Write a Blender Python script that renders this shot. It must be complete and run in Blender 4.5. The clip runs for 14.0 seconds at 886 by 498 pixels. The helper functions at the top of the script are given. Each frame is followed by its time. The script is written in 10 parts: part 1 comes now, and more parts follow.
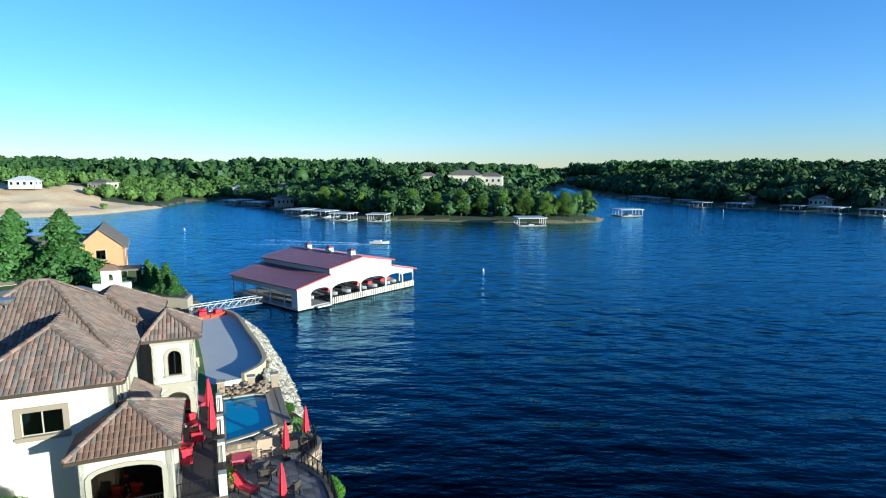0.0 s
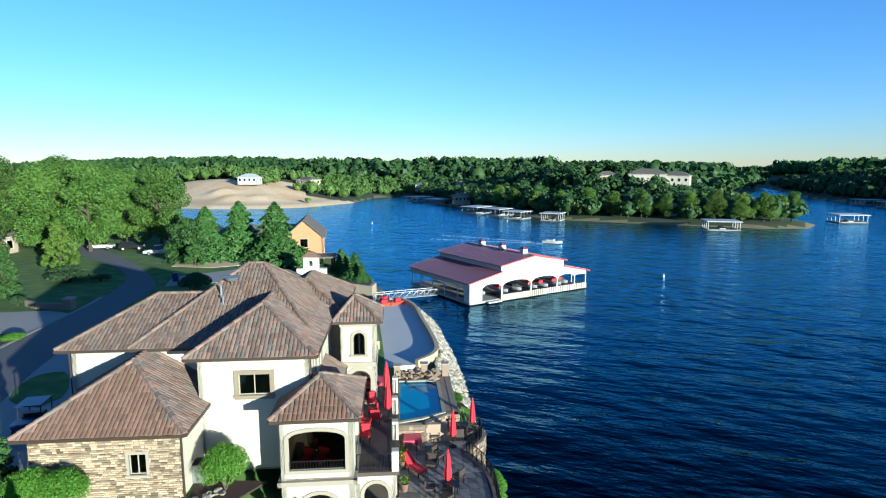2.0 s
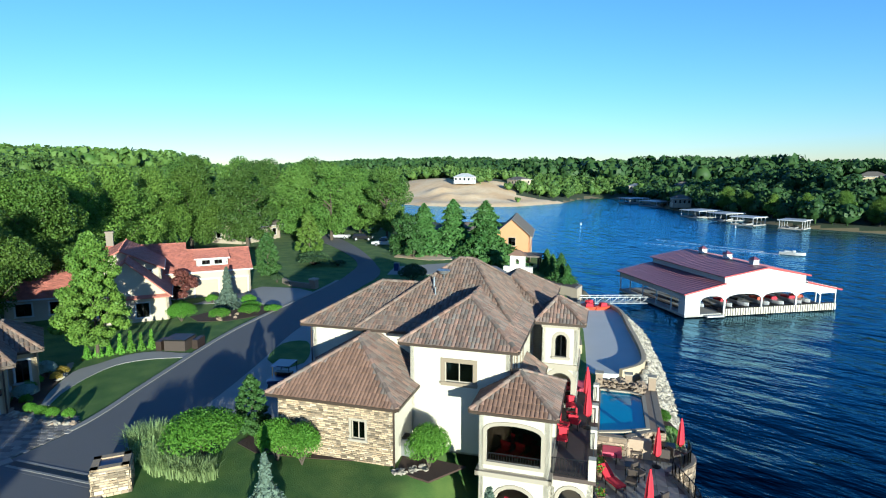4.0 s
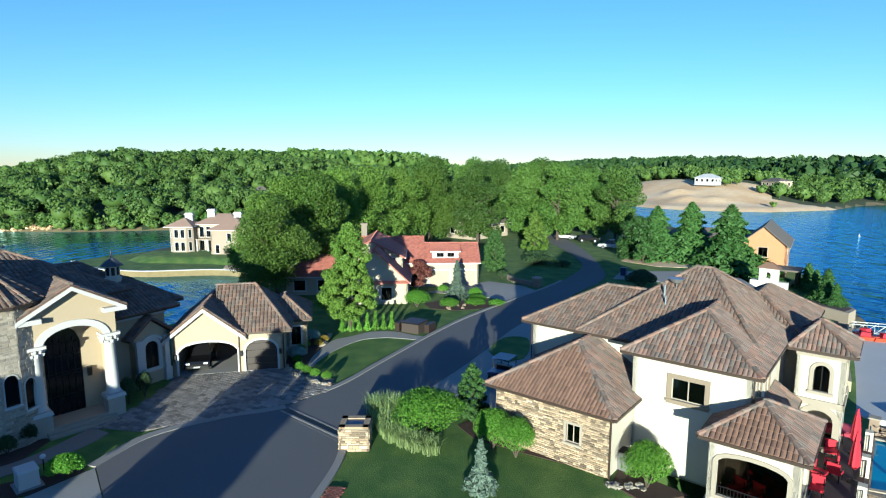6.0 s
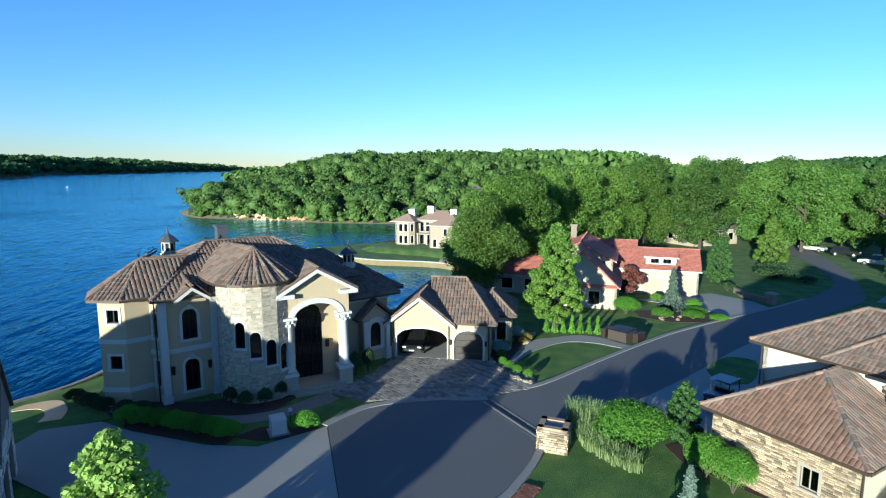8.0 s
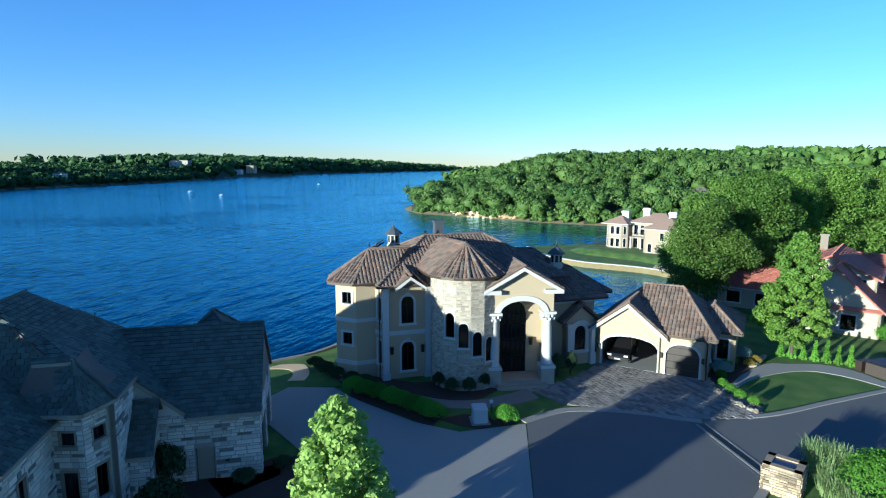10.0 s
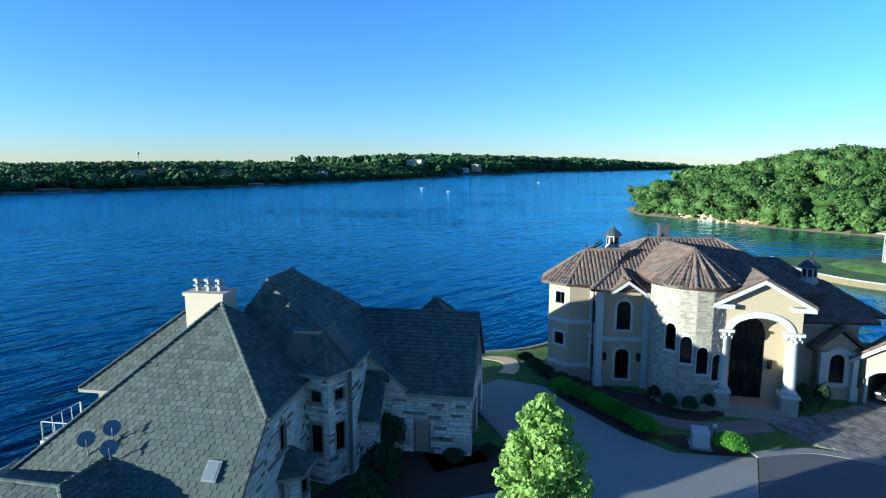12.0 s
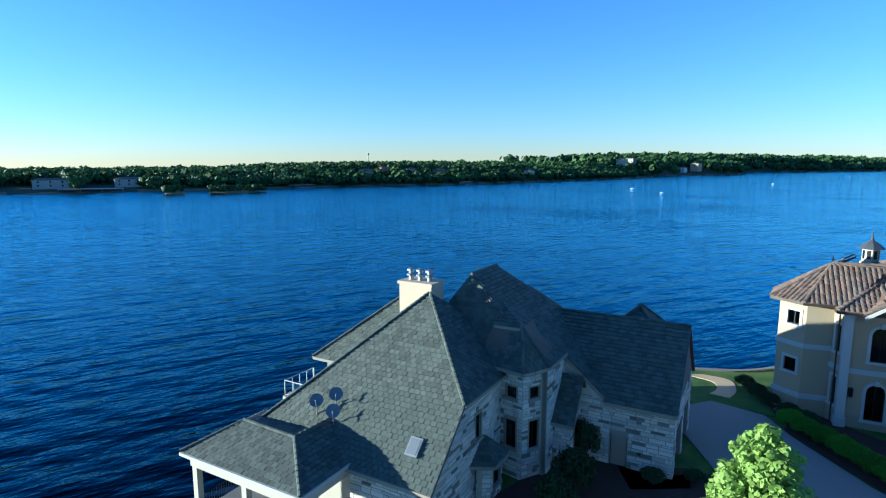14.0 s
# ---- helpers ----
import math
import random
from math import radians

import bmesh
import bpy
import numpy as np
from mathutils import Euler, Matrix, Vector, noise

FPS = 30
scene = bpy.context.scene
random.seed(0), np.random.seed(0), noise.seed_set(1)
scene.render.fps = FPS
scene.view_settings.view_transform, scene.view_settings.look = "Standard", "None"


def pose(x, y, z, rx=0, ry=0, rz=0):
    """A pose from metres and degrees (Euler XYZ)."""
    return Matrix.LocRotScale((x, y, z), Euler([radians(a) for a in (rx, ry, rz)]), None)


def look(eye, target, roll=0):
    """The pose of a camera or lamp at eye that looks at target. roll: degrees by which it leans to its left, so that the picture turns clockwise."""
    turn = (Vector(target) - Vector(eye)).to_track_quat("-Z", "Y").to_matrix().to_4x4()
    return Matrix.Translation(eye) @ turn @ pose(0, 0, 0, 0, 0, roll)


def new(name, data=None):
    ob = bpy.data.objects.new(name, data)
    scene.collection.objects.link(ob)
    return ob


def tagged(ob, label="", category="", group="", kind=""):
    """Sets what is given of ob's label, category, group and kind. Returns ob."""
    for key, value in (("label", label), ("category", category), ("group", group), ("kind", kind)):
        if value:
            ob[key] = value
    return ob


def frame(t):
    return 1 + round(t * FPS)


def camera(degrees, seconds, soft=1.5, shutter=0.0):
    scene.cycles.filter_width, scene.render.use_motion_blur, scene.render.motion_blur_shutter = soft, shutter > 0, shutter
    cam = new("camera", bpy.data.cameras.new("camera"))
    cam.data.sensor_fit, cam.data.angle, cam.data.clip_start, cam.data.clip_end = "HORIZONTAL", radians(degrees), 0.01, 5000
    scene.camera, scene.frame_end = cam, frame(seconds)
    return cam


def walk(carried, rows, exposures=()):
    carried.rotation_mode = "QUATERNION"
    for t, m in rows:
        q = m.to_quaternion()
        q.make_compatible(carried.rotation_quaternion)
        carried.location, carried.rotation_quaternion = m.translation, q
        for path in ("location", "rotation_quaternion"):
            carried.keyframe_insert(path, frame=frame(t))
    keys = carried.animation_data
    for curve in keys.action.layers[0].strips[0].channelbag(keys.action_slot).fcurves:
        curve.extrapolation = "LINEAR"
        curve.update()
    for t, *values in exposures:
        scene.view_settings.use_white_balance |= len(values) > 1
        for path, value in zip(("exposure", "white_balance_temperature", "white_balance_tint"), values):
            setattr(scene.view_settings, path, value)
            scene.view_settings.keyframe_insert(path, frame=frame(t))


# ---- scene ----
cam = camera(76.62, 14.0, 1.15)
EYE = (0.0, 0.0, 22.0)
TURNS = [      # seconds, degrees to the left, tilt
    (0.0, 0.00, -8.05),
    (0.5, 3.30, -8.12),
    (1.0, 7.26, -8.20),
    (1.5, 12.30, -8.20),
    (2.0, 17.64, -8.20),
    (2.5, 22.75, -8.20),
    (3.0, 28.05, -8.20),
    (5.5, 55.58, -8.20),
    (6.0, 61.64, -8.20),
    (6.5, 67.49, -8.20),
    (7.0, 72.48, -8.20),
    (7.5, 77.49, -8.20),
    (8.0, 82.89, -8.20),
    (10.5, 109.68, -8.24),
    (11.0, 115.36, -8.27),
    (11.5, 120.75, -8.31),
    (12.0, 126.18, -8.36),
    (12.5, 131.52, -8.38),
    (13.0, 137.07, -8.40),
    (13.5, 142.43, -8.42),
    (14.0, 146.88, -8.43),
]
walk(cam, [(t, pose(*EYE, 90 + tilt, 0, yaw)) for t, yaw, tilt in TURNS], [(0.0, 1.29, 4480, 3), (6.0, 1.27, 4600, 3), (8.0, 1.27, 4520, 3), (11.0, 1.33, 4320, 3), (14.0, 1.45, 4310, 3)])

# ---- world and sun ----
SUN_EL, SUN_TRAVEL = 7.7, 56.0      # degrees: height of the sun; heading (left of +y) in which its light travels
world = bpy.data.worlds.new("sky")
scene.world = world
world.use_nodes = True
wn = world.node_tree.nodes
sky = wn.new("ShaderNodeTexSky")
sky.sky_type, sky.sun_disc = "NISHITA", False
sky.sun_elevation = radians(SUN_EL)
sun_to = Vector((math.sin(radians(SUN_TRAVEL)), -math.cos(radians(SUN_TRAVEL)), math.tan(radians(SUN_EL)))).normalized()
sky.sun_rotation = math.atan2(sun_to.x, sun_to.y)
sky.altitude, sky.air_density, sky.dust_density, sky.ozone_density = 200.0, 1.05, 0.0, 2.8
wn["Background"].inputs["Strength"].default_value = 0.087
air = wn.new("ShaderNodeVectorMath")     # clear, slightly violet-blue evening air
air.operation = "MULTIPLY"
air.inputs[1].default_value = (0.98, 0.95, 1.06)
world.node_tree.links.new(sky.outputs[0], air.inputs[0])
world.node_tree.links.new(air.outputs[0], wn["Background"].inputs["Color"])
sun_data = bpy.data.lights.new("sun", "SUN")
sun_data.energy, sun_data.angle, sun_data.color = 6.3, radians(0.5), (1.0, 0.80, 0.48)
sun_lamp = new("sun", sun_data)
sun_lamp.matrix_world = look((0, 0, 120), Vector((0, 0, 120)) - sun_to)


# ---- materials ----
COLOUR_SCALE = 0.51      # scale on all base colours, lowered to weaken fill and deepen shade


def material(name, colour, rough=0.8, metal=0.0, vary=0.15, scale=3.0, fine=30.0, bump=0.0, island=0.0, obj=0.0, tint=None, spec=0.5, dark=0.0):
    """A surface with stains at one scale, grain at another and relief; island and obj vary it piece by piece."""
    m = bpy.data.materials.new(name)
    m.use_nodes = True
    nt = m.node_tree
    n, link = nt.nodes, nt.links.new
    colour, tint = [c * COLOUR_SCALE for c in colour], tint and [c * COLOUR_SCALE for c in tint]
    bsdf = n["Principled BSDF"]
    bsdf.inputs["Roughness"].default_value, bsdf.inputs["Metallic"].default_value = rough, metal
    bsdf.inputs["Specular IOR Level"].default_value = spec
    co = n.new("ShaderNodeTexCoord")
    big, small = n.new("ShaderNodeTexNoise"), n.new("ShaderNodeTexNoise")
    big.inputs["Scale"].default_value, small.inputs["Scale"].default_value = scale, fine
    big.inputs["Detail"].default_value = 4.0
    link(co.outputs["Object"], big.inputs["Vector"]), link(co.outputs["Object"], small.inputs["Vector"])
    mix = n.new("ShaderNodeMath")
    mix.operation = "ADD"
    link(big.outputs["Fac"], mix.inputs[0]), link(small.outputs["Fac"], mix.inputs[1])
    last = mix.outputs[0]
    for strength, node, socket in ((island, "ShaderNodeNewGeometry", "Random Per Island"), (obj, "ShaderNodeObjectInfo", "Random")):
        if strength:
            src, mul, add = n.new(node), n.new("ShaderNodeMath"), n.new("ShaderNodeMath")
            mul.operation, mul.inputs[1].default_value, add.operation = "MULTIPLY_ADD", 2 * strength / max(vary, 0.01), "ADD"
            mul.inputs[2].default_value = -strength / max(vary, 0.01)
            link(src.outputs[socket], mul.inputs[0]), link(last, add.inputs[0]), link(mul.outputs[0], add.inputs[1])
            last = add.outputs[0]
    ramp = n.new("ShaderNodeMapRange")
    ramp.clamp = False
    ramp.inputs["From Min"].default_value, ramp.inputs["From Max"].default_value = 0.0, 2.0
    ramp.inputs["To Min"].default_value, ramp.inputs["To Max"].default_value = 1 - 2 * vary, 1 + 2 * vary
    link(last, ramp.inputs["Value"])
    val = n.new("ShaderNodeMath")
    val.operation, val.inputs[1].default_value = "MAXIMUM", 0.25
    link(ramp.outputs[0], val.inputs[0])
    mul = n.new("ShaderNodeVectorMath")
    mul.operation = "SCALE"
    if tint:
        tm = n.new("ShaderNodeMix")
        tm.data_type = "RGBA"
        tm.inputs["A"].default_value, tm.inputs["B"].default_value = (*colour, 1), (*tint, 1)
        if island:
            src = n.new("ShaderNodeNewGeometry")
            wn_ = n.new("ShaderNodeMath")
            wn_.operation, wn_.inputs[1].default_value = "FRACT", 0.0
            k = n.new("ShaderNodeMath")
            k.operation, k.inputs[1].default_value = "MULTIPLY", 7.31
            link(src.outputs["Random Per Island"], k.inputs[0]), link(k.outputs[0], wn_.inputs[0])
            link(wn_.outputs[0], tm.inputs["Factor"])
        else:
            st = n.new("ShaderNodeMapRange")
            st.inputs["From Min"].default_value, st.inputs["From Max"].default_value = 0.35, 0.65
            link(big.outputs["Fac"], st.inputs["Value"]), link(st.outputs[0], tm.inputs["Factor"])
        link(tm.outputs["Result"], mul.inputs[0])
    else:
        mul.inputs[0].default_value = colour
    last = val.outputs[0]
    if dark:      # a few pieces of much darker stone
        src, k, fr, lt, sc = (n.new(t) for t in ("ShaderNodeObjectInfo" if obj else "ShaderNodeNewGeometry", "ShaderNodeMath", "ShaderNodeMath", "ShaderNodeMath", "ShaderNodeMath"))
        k.operation, k.inputs[1].default_value = "MULTIPLY", 13.7
        fr.operation = "FRACT"
        lt.operation, lt.inputs[1].default_value = "LESS_THAN", dark
        sc.operation, sc.inputs[1].default_value, sc.inputs[2].default_value = "MULTIPLY_ADD", -0.68, 1.0
        link(src.outputs["Random" if obj else "Random Per Island"], k.inputs[0]), link(k.outputs[0], fr.inputs[0]), link(fr.outputs[0], lt.inputs[0]), link(lt.outputs[0], sc.inputs[0])
        both = n.new("ShaderNodeMath")
        both.operation = "MULTIPLY"
        link(last, both.inputs[0]), link(sc.outputs[0], both.inputs[1])
        last = both.outputs[0]
    link(last, mul.inputs["Scale"])
    link(mul.outputs[0], bsdf.inputs["Base Color"])
    if bump:
        b = n.new("ShaderNodeBump")
        b.inputs["Strength"].default_value, b.inputs["Distance"].default_value = bump, 0.03
        link(small.outputs["Fac"], b.inputs["Height"]), link(b.outputs[0], bsdf.inputs["Normal"])
    return m


def leaf_material(name, colour, tint, through_light=0.35):
    m = bpy.data.materials.new(name)
    m.use_nodes = True
    nt = m.node_tree
    n, link = nt.nodes, nt.links.new
    bsdf = n["Principled BSDF"]
    bsdf.inputs["Roughness"].default_value, bsdf.inputs["Specular IOR Level"].default_value = 0.6, 0.25
    geo, info, big = n.new("ShaderNodeNewGeometry"), n.new("ShaderNodeObjectInfo"), n.new("ShaderNodeTexNoise")
    big.inputs["Scale"].default_value = 0.12
    pos = n.new("ShaderNodeNewGeometry")
    link(pos.outputs["Position"], big.inputs["Vector"])
    tm = n.new("ShaderNodeMix")
    tm.data_type = "RGBA"
    tm.inputs["A"].default_value, tm.inputs["B"].default_value = (*colour, 1), (*tint, 1)
    a = n.new("ShaderNodeMath")
    a.operation, a.inputs[1].default_value = "MULTIPLY_ADD", 0.45
    st = n.new("ShaderNodeMapRange")
    st.inputs["From Min"].default_value, st.inputs["From Max"].default_value = 0.3, 0.7
    st.inputs["To Max"].default_value = 0.55
    link(big.outputs["Fac"], st.inputs["Value"])
    link(geo.outputs["Random Per Island"], a.inputs[0]), link(st.outputs[0], a.inputs[2])
    link(a.outputs[0], tm.inputs["Factor"])
    sc = n.new("ShaderNodeVectorMath")
    sc.operation = "SCALE"
    r = n.new("ShaderNodeMapRange")
    r.inputs["To Min"].default_value, r.inputs["To Max"].default_value = 0.56, 1.12
    link(info.outputs["Random"], r.inputs["Value"])
    link(tm.outputs["Result"], sc.inputs[0]), link(r.outputs[0], sc.inputs["Scale"])
    link(sc.outputs[0], bsdf.inputs["Base Color"])
    tr, mx = n.new("ShaderNodeBsdfTranslucent"), n.new("ShaderNodeMixShader")
    link(sc.outputs[0], tr.inputs["Color"])
    mx.inputs[0].default_value = through_light
    link(bsdf.outputs[0], mx.inputs[1]), link(tr.outputs[0], mx.inputs[2])
    link(mx.outputs[0], n["Material Output"].inputs["Surface"])
    return m


def water_material():
    m = bpy.data.materials.new("lake_water")
    m.use_nodes = True
    n, link = m.node_tree.nodes, m.node_tree.links.new
    n.remove(n["Principled BSDF"])
    deep, gloss, fres, mx = n.new("ShaderNodeBsdfDiffuse"), n.new("ShaderNodeBsdfGlossy"), n.new("ShaderNodeFresnel"), n.new("ShaderNodeMixShader")
    deep.inputs["Color"].default_value = (0.0, 0.0012, 0.006, 1)
    gloss.inputs["Color"].default_value = (0.40, 0.72, 1.0, 1)
    gloss.inputs["Roughness"].default_value, fres.inputs["IOR"].default_value = 0.06, 1.345
    co = n.new("ShaderNodeTexCoord")
    last = None
    for scale, sx, sy, turn, amp, dist, detail in ((0.075, 1.0, 2.8, 24, 1.0, 0.62, 1.5), (0.18, 1.0, 2.8, 16, 1.0, 0.30, 2.0), (0.5, 1.0, 2.2, 30, 1.0, 0.14, 3.0), (1.6, 1.0, 1.6, 8, 1.0, 0.032, 2.0)):
        mp, nz, bp = n.new("ShaderNodeMapping"), n.new("ShaderNodeTexNoise"), n.new("ShaderNodeBump")
        mp.inputs["Rotation"].default_value = (0, 0, radians(turn))
        mp.inputs["Scale"].default_value = (sx, sy, 1)
        nz.inputs["Scale"].default_value, nz.inputs["Detail"].default_value, nz.inputs["Roughness"].default_value = scale, detail, 0.55
        bp.inputs["Strength"].default_value, bp.inputs["Distance"].default_value = amp, dist
        link(co.outputs["Object"], mp.inputs["Vector"]), link(mp.outputs[0], nz.inputs["Vector"]), link(nz.outputs["Fac"], bp.inputs["Height"])
        if last:
            link(last, bp.inputs["Normal"])
        last = bp.outputs[0]
    # long swell of passing boats, strong in some stretches of water and faint in others
    mp, wave, patch, amp, bp = n.new("ShaderNodeMapping"), n.new("ShaderNodeTexWave"), n.new("ShaderNodeTexNoise"), n.new("ShaderNodeMath"), n.new("ShaderNodeBump")
    mp.inputs["Rotation"].default_value = (0, 0, radians(-47))
    wave.inputs["Scale"].default_value, wave.inputs["Distortion"].default_value, wave.inputs["Detail"].default_value, wave.inputs["Detail Scale"].default_value = 0.085, 2.2, 2.0, 0.35
    patch.inputs["Scale"].default_value = 0.014
    amp.operation = "MULTIPLY"
    some = n.new("ShaderNodeMapRange")
    some.inputs["From Min"].default_value, some.inputs["From Max"].default_value = 0.46, 0.66
    link(patch.outputs["Fac"], some.inputs["Value"])
    bp.inputs["Strength"].default_value, bp.inputs["Distance"].default_value = 0.8, 0.2
    link(co.outputs["Object"], mp.inputs["Vector"]), link(mp.outputs[0], wave.inputs["Vector"]), link(co.outputs["Object"], patch.inputs["Vector"])
    link(wave.outputs["Fac"], amp.inputs[0]), link(some.outputs[0], amp.inputs[1]), link(amp.outputs[0], bp.inputs["Height"]), link(last, bp.inputs["Normal"])
    last = bp.outputs[0]
    # the mirror's share follows a calmer surface than the ripples that bend the reflection
    geo, calm = n.new("ShaderNodeNewGeometry"), n.new("ShaderNodeMix")
    calm.data_type = "VECTOR"
    calm.inputs["Factor"].default_value = 0.62
    link(geo.outputs["Normal"], calm.inputs[4]), link(last, calm.inputs[5])
    link(last, gloss.inputs["Normal"]), link(calm.outputs[1], fres.inputs["Normal"])
    share = n.new("ShaderNodeMath")
    share.operation, share.use_clamp = "MULTIPLY_ADD", True
    share.inputs[1].default_value, share.inputs[2].default_value = 1.6, -0.07
    link(fres.outputs[0], share.inputs[0])
    link(share.outputs[0], mx.inputs[0]), link(deep.outputs[0], mx.inputs[1]), link(gloss.outputs[0], mx.inputs[2])
    link(mx.outputs[0], n["Material Output"].inputs["Surface"])
    return m


def glass_material(name, tint=(0.5, 0.6, 0.65)):
    m = bpy.data.materials.new(name)
    m.use_nodes = True
    n, link = m.node_tree.nodes, m.node_tree.links.new
    gl, tr, mx, fr = n.new("ShaderNodeBsdfGlossy"), n.new("ShaderNodeBsdfTransparent"), n.new("ShaderNodeMixShader"), n.new("ShaderNodeFresnel")
    gl.inputs["Roughness"].default_value = 0.03
    tr.inputs["Color"].default_value = (*tint, 1)
    fr.inputs["IOR"].default_value = 1.5
    link(fr.outputs[0], mx.inputs[0]), link(tr.outputs[0], mx.inputs[1]), link(gl.outputs[0], mx.inputs[2])
    link(mx.outputs[0], n["Material Output"].inputs["Surface"])
    return m


WATER = water_material()
GLASS = glass_material("window_glass", (0.35, 0.42, 0.46))
SCREEN = glass_material("porch_screen", (0.42, 0.40, 0.38))
DARK_GLASS = material("dark_door_glass", (0.012, 0.011, 0.010), 0.12, vary=0.05)
STUCCO_CREAM = material("cream_stucco", (0.80, 0.74, 0.60), 0.9, vary=0.05, scale=0.6, fine=60, bump=0.15)
STUCCO_TAN = material("tan_stucco", (0.66, 0.53, 0.34), 0.9, vary=0.06, scale=0.6, fine=60, bump=0.15)
STUCCO_WHITE = material("white_stucco", (0.82, 0.78, 0.70), 0.9, vary=0.04, scale=0.5, fine=50, bump=0.1)
TRIM_WHITE = material("white_trim", (0.80, 0.78, 0.74), 0.7, vary=0.04, scale=1.0, fine=40)
TRIM_STONE = material("cast_stone_trim", (0.50, 0.44, 0.34), 0.85, vary=0.08, scale=1.5, fine=40)
STUCCO_VILLA = material("rose_tan_stucco", (0.47, 0.385, 0.29), 0.9, vary=0.05, scale=0.5, fine=30, bump=0.1)
BRICK_RED = material("red_paving_brick", (0.34, 0.13, 0.085), 0.9, vary=0.12, scale=2, fine=20, obj=0.2, bump=0.2)
TRIM_TAUPE = material("taupe_stone_trim", (0.36, 0.29, 0.20), 0.85, vary=0.08, scale=1.5, fine=40)
TILE_BROWN = material("brown_clay_tile", (0.30, 0.185, 0.13), 0.85, vary=0.12, scale=0.5, fine=20, island=0.15, tint=(0.23, 0.185, 0.15))
TILE_RED = material("red_clay_tile", (0.345, 0.205, 0.147), 0.85, vary=0.14, scale=0.5, fine=20, island=0.17, tint=(0.235, 0.20, 0.17))
TILE_PIECE = material("clay_tile_piece", (0.29, 0.17, 0.112), 0.85, vary=0.14, scale=0.5, fine=20, obj=0.1)
ROOF_FELT = material("roof_underlay", (0.20, 0.12, 0.08), 0.9, vary=0.1)
SHINGLE = material("grey_green_shingle", (0.14, 0.165, 0.142), 0.9, vary=0.14, scale=0.6, fine=25, island=0.16, bump=0.2)
SHINGLE_RED = material("red_shingle", (0.55, 0.20, 0.14), 0.85, vary=0.12, scale=0.7, fine=18, bump=0.25, island=0.1)
SHINGLE_GREY = material("grey_shingle", (0.20, 0.17, 0.14), 0.9, vary=0.12, scale=0.7, fine=18)
METAL_RED = material("maroon_metal_roof", (0.24, 0.085, 0.12), 0.45, vary=0.06, scale=0.3, fine=6)
STONE_PALE = material("pale_ledge_stone", (1.12, 1.05, 0.92), 0.9, vary=0.14, scale=2, fine=20, island=0.12, bump=0.4, tint=(0.95, 0.88, 0.76), dark=0.12)
STONE_PIECE = material("ledge_stone_piece", (1.08, 1.01, 0.88), 0.9, vary=0.14, scale=2, fine=20, obj=0.12, bump=0.4, dark=0.12)
STONE_GOLD_PIECE = material("golden_stone_piece", (0.52, 0.39, 0.24), 0.9, vary=0.12, scale=2, fine=20, obj=0.34, bump=0.4)
TOWER_PIECE = material("tower_stone_piece", (0.58, 0.51, 0.40), 0.9, vary=0.10, scale=2, fine=20, obj=0.13, bump=0.4)
SHINGLE_PIECE = material("shingle_piece", (0.135, 0.165, 0.142), 0.9, vary=0.12, scale=0.6, fine=25, obj=0.07, bump=0.2)
STONE_GOLD = material("golden_ledge_stone", (0.47, 0.34, 0.20), 0.9, vary=0.12, scale=2, fine=20, island=0.34, bump=0.4, tint=(0.60, 0.47, 0.31))
STONE_PATIO = material("patio_stone", (0.36, 0.27, 0.19), 0.9, vary=0.15, scale=2, fine=20, island=0.3, bump=0.4)
MORTAR = material("mortar", (0.33, 0.28, 0.22), 0.95, vary=0.1)
MORTAR_PALE = material("pale_mortar", (0.60, 0.54, 0.44), 0.95, vary=0.1)
STONE_TOWER = material("pale_tower_stone", (0.62, 0.55, 0.43), 0.9, vary=0.10, scale=2, fine=20, island=0.16, bump=0.4, tint=(0.52, 0.44, 0.33))
STUCCO_WARM = material("warm_buff_stucco", (0.85, 0.69, 0.50), 0.9, vary=0.05, scale=0.6, fine=50, bump=0.1)
SLATE = material("dark_slate", (0.09, 0.10, 0.12), 0.7, vary=0.1, scale=1, fine=12)
DISH_GREY = material("grey_dish_paint", (0.24, 0.27, 0.31), 0.5, vary=0.04)
TRIM_RED = material("bright_red_trim", (0.62, 0.07, 0.06), 0.5, vary=0.05)
TILE_TAN = material("tan_roof_tile", (0.46, 0.31, 0.23), 0.85, vary=0.1, scale=0.5, fine=3)
RIPRAP = material("limestone_riprap", (0.42, 0.37, 0.29), 0.95, vary=0.12, scale=2, fine=15, island=0.3, bump=0.4, tint=(0.54, 0.49, 0.41))
CONCRETE = material("concrete", (0.46, 0.44, 0.41), 0.9, vary=0.08, scale=0.35, fine=14, bump=0.15)
CONCRETE_PALE = material("new_pale_concrete", (0.80, 0.79, 0.77), 0.9, vary=0.07, scale=0.35, fine=14, bump=0.1)
KERB = material("kerb_concrete", (0.40, 0.38, 0.35), 0.9, vary=0.08, scale=0.8, fine=14, bump=0.1)
ASPHALT = material("asphalt", (0.185, 0.183, 0.19), 0.92, vary=0.10, scale=0.15, fine=22, bump=0.15)
PAVER = material("driveway_paver", (0.33, 0.30, 0.27), 0.9, vary=0.12, scale=0.3, fine=25, obj=0.2)
PAVER_REST = material("driveway_paver_rest", (0.33, 0.30, 0.27), 0.9, vary=0.12, scale=0.3, fine=25, island=0.2)
PAVER_BED = material("paver_bed", (0.30, 0.27, 0.24), 0.95, vary=0.16, scale=0.4, fine=9, bump=0.4)
DECK = material("patio_paving", (0.125, 0.09, 0.075), 0.8, vary=0.15, scale=1.5, fine=18)
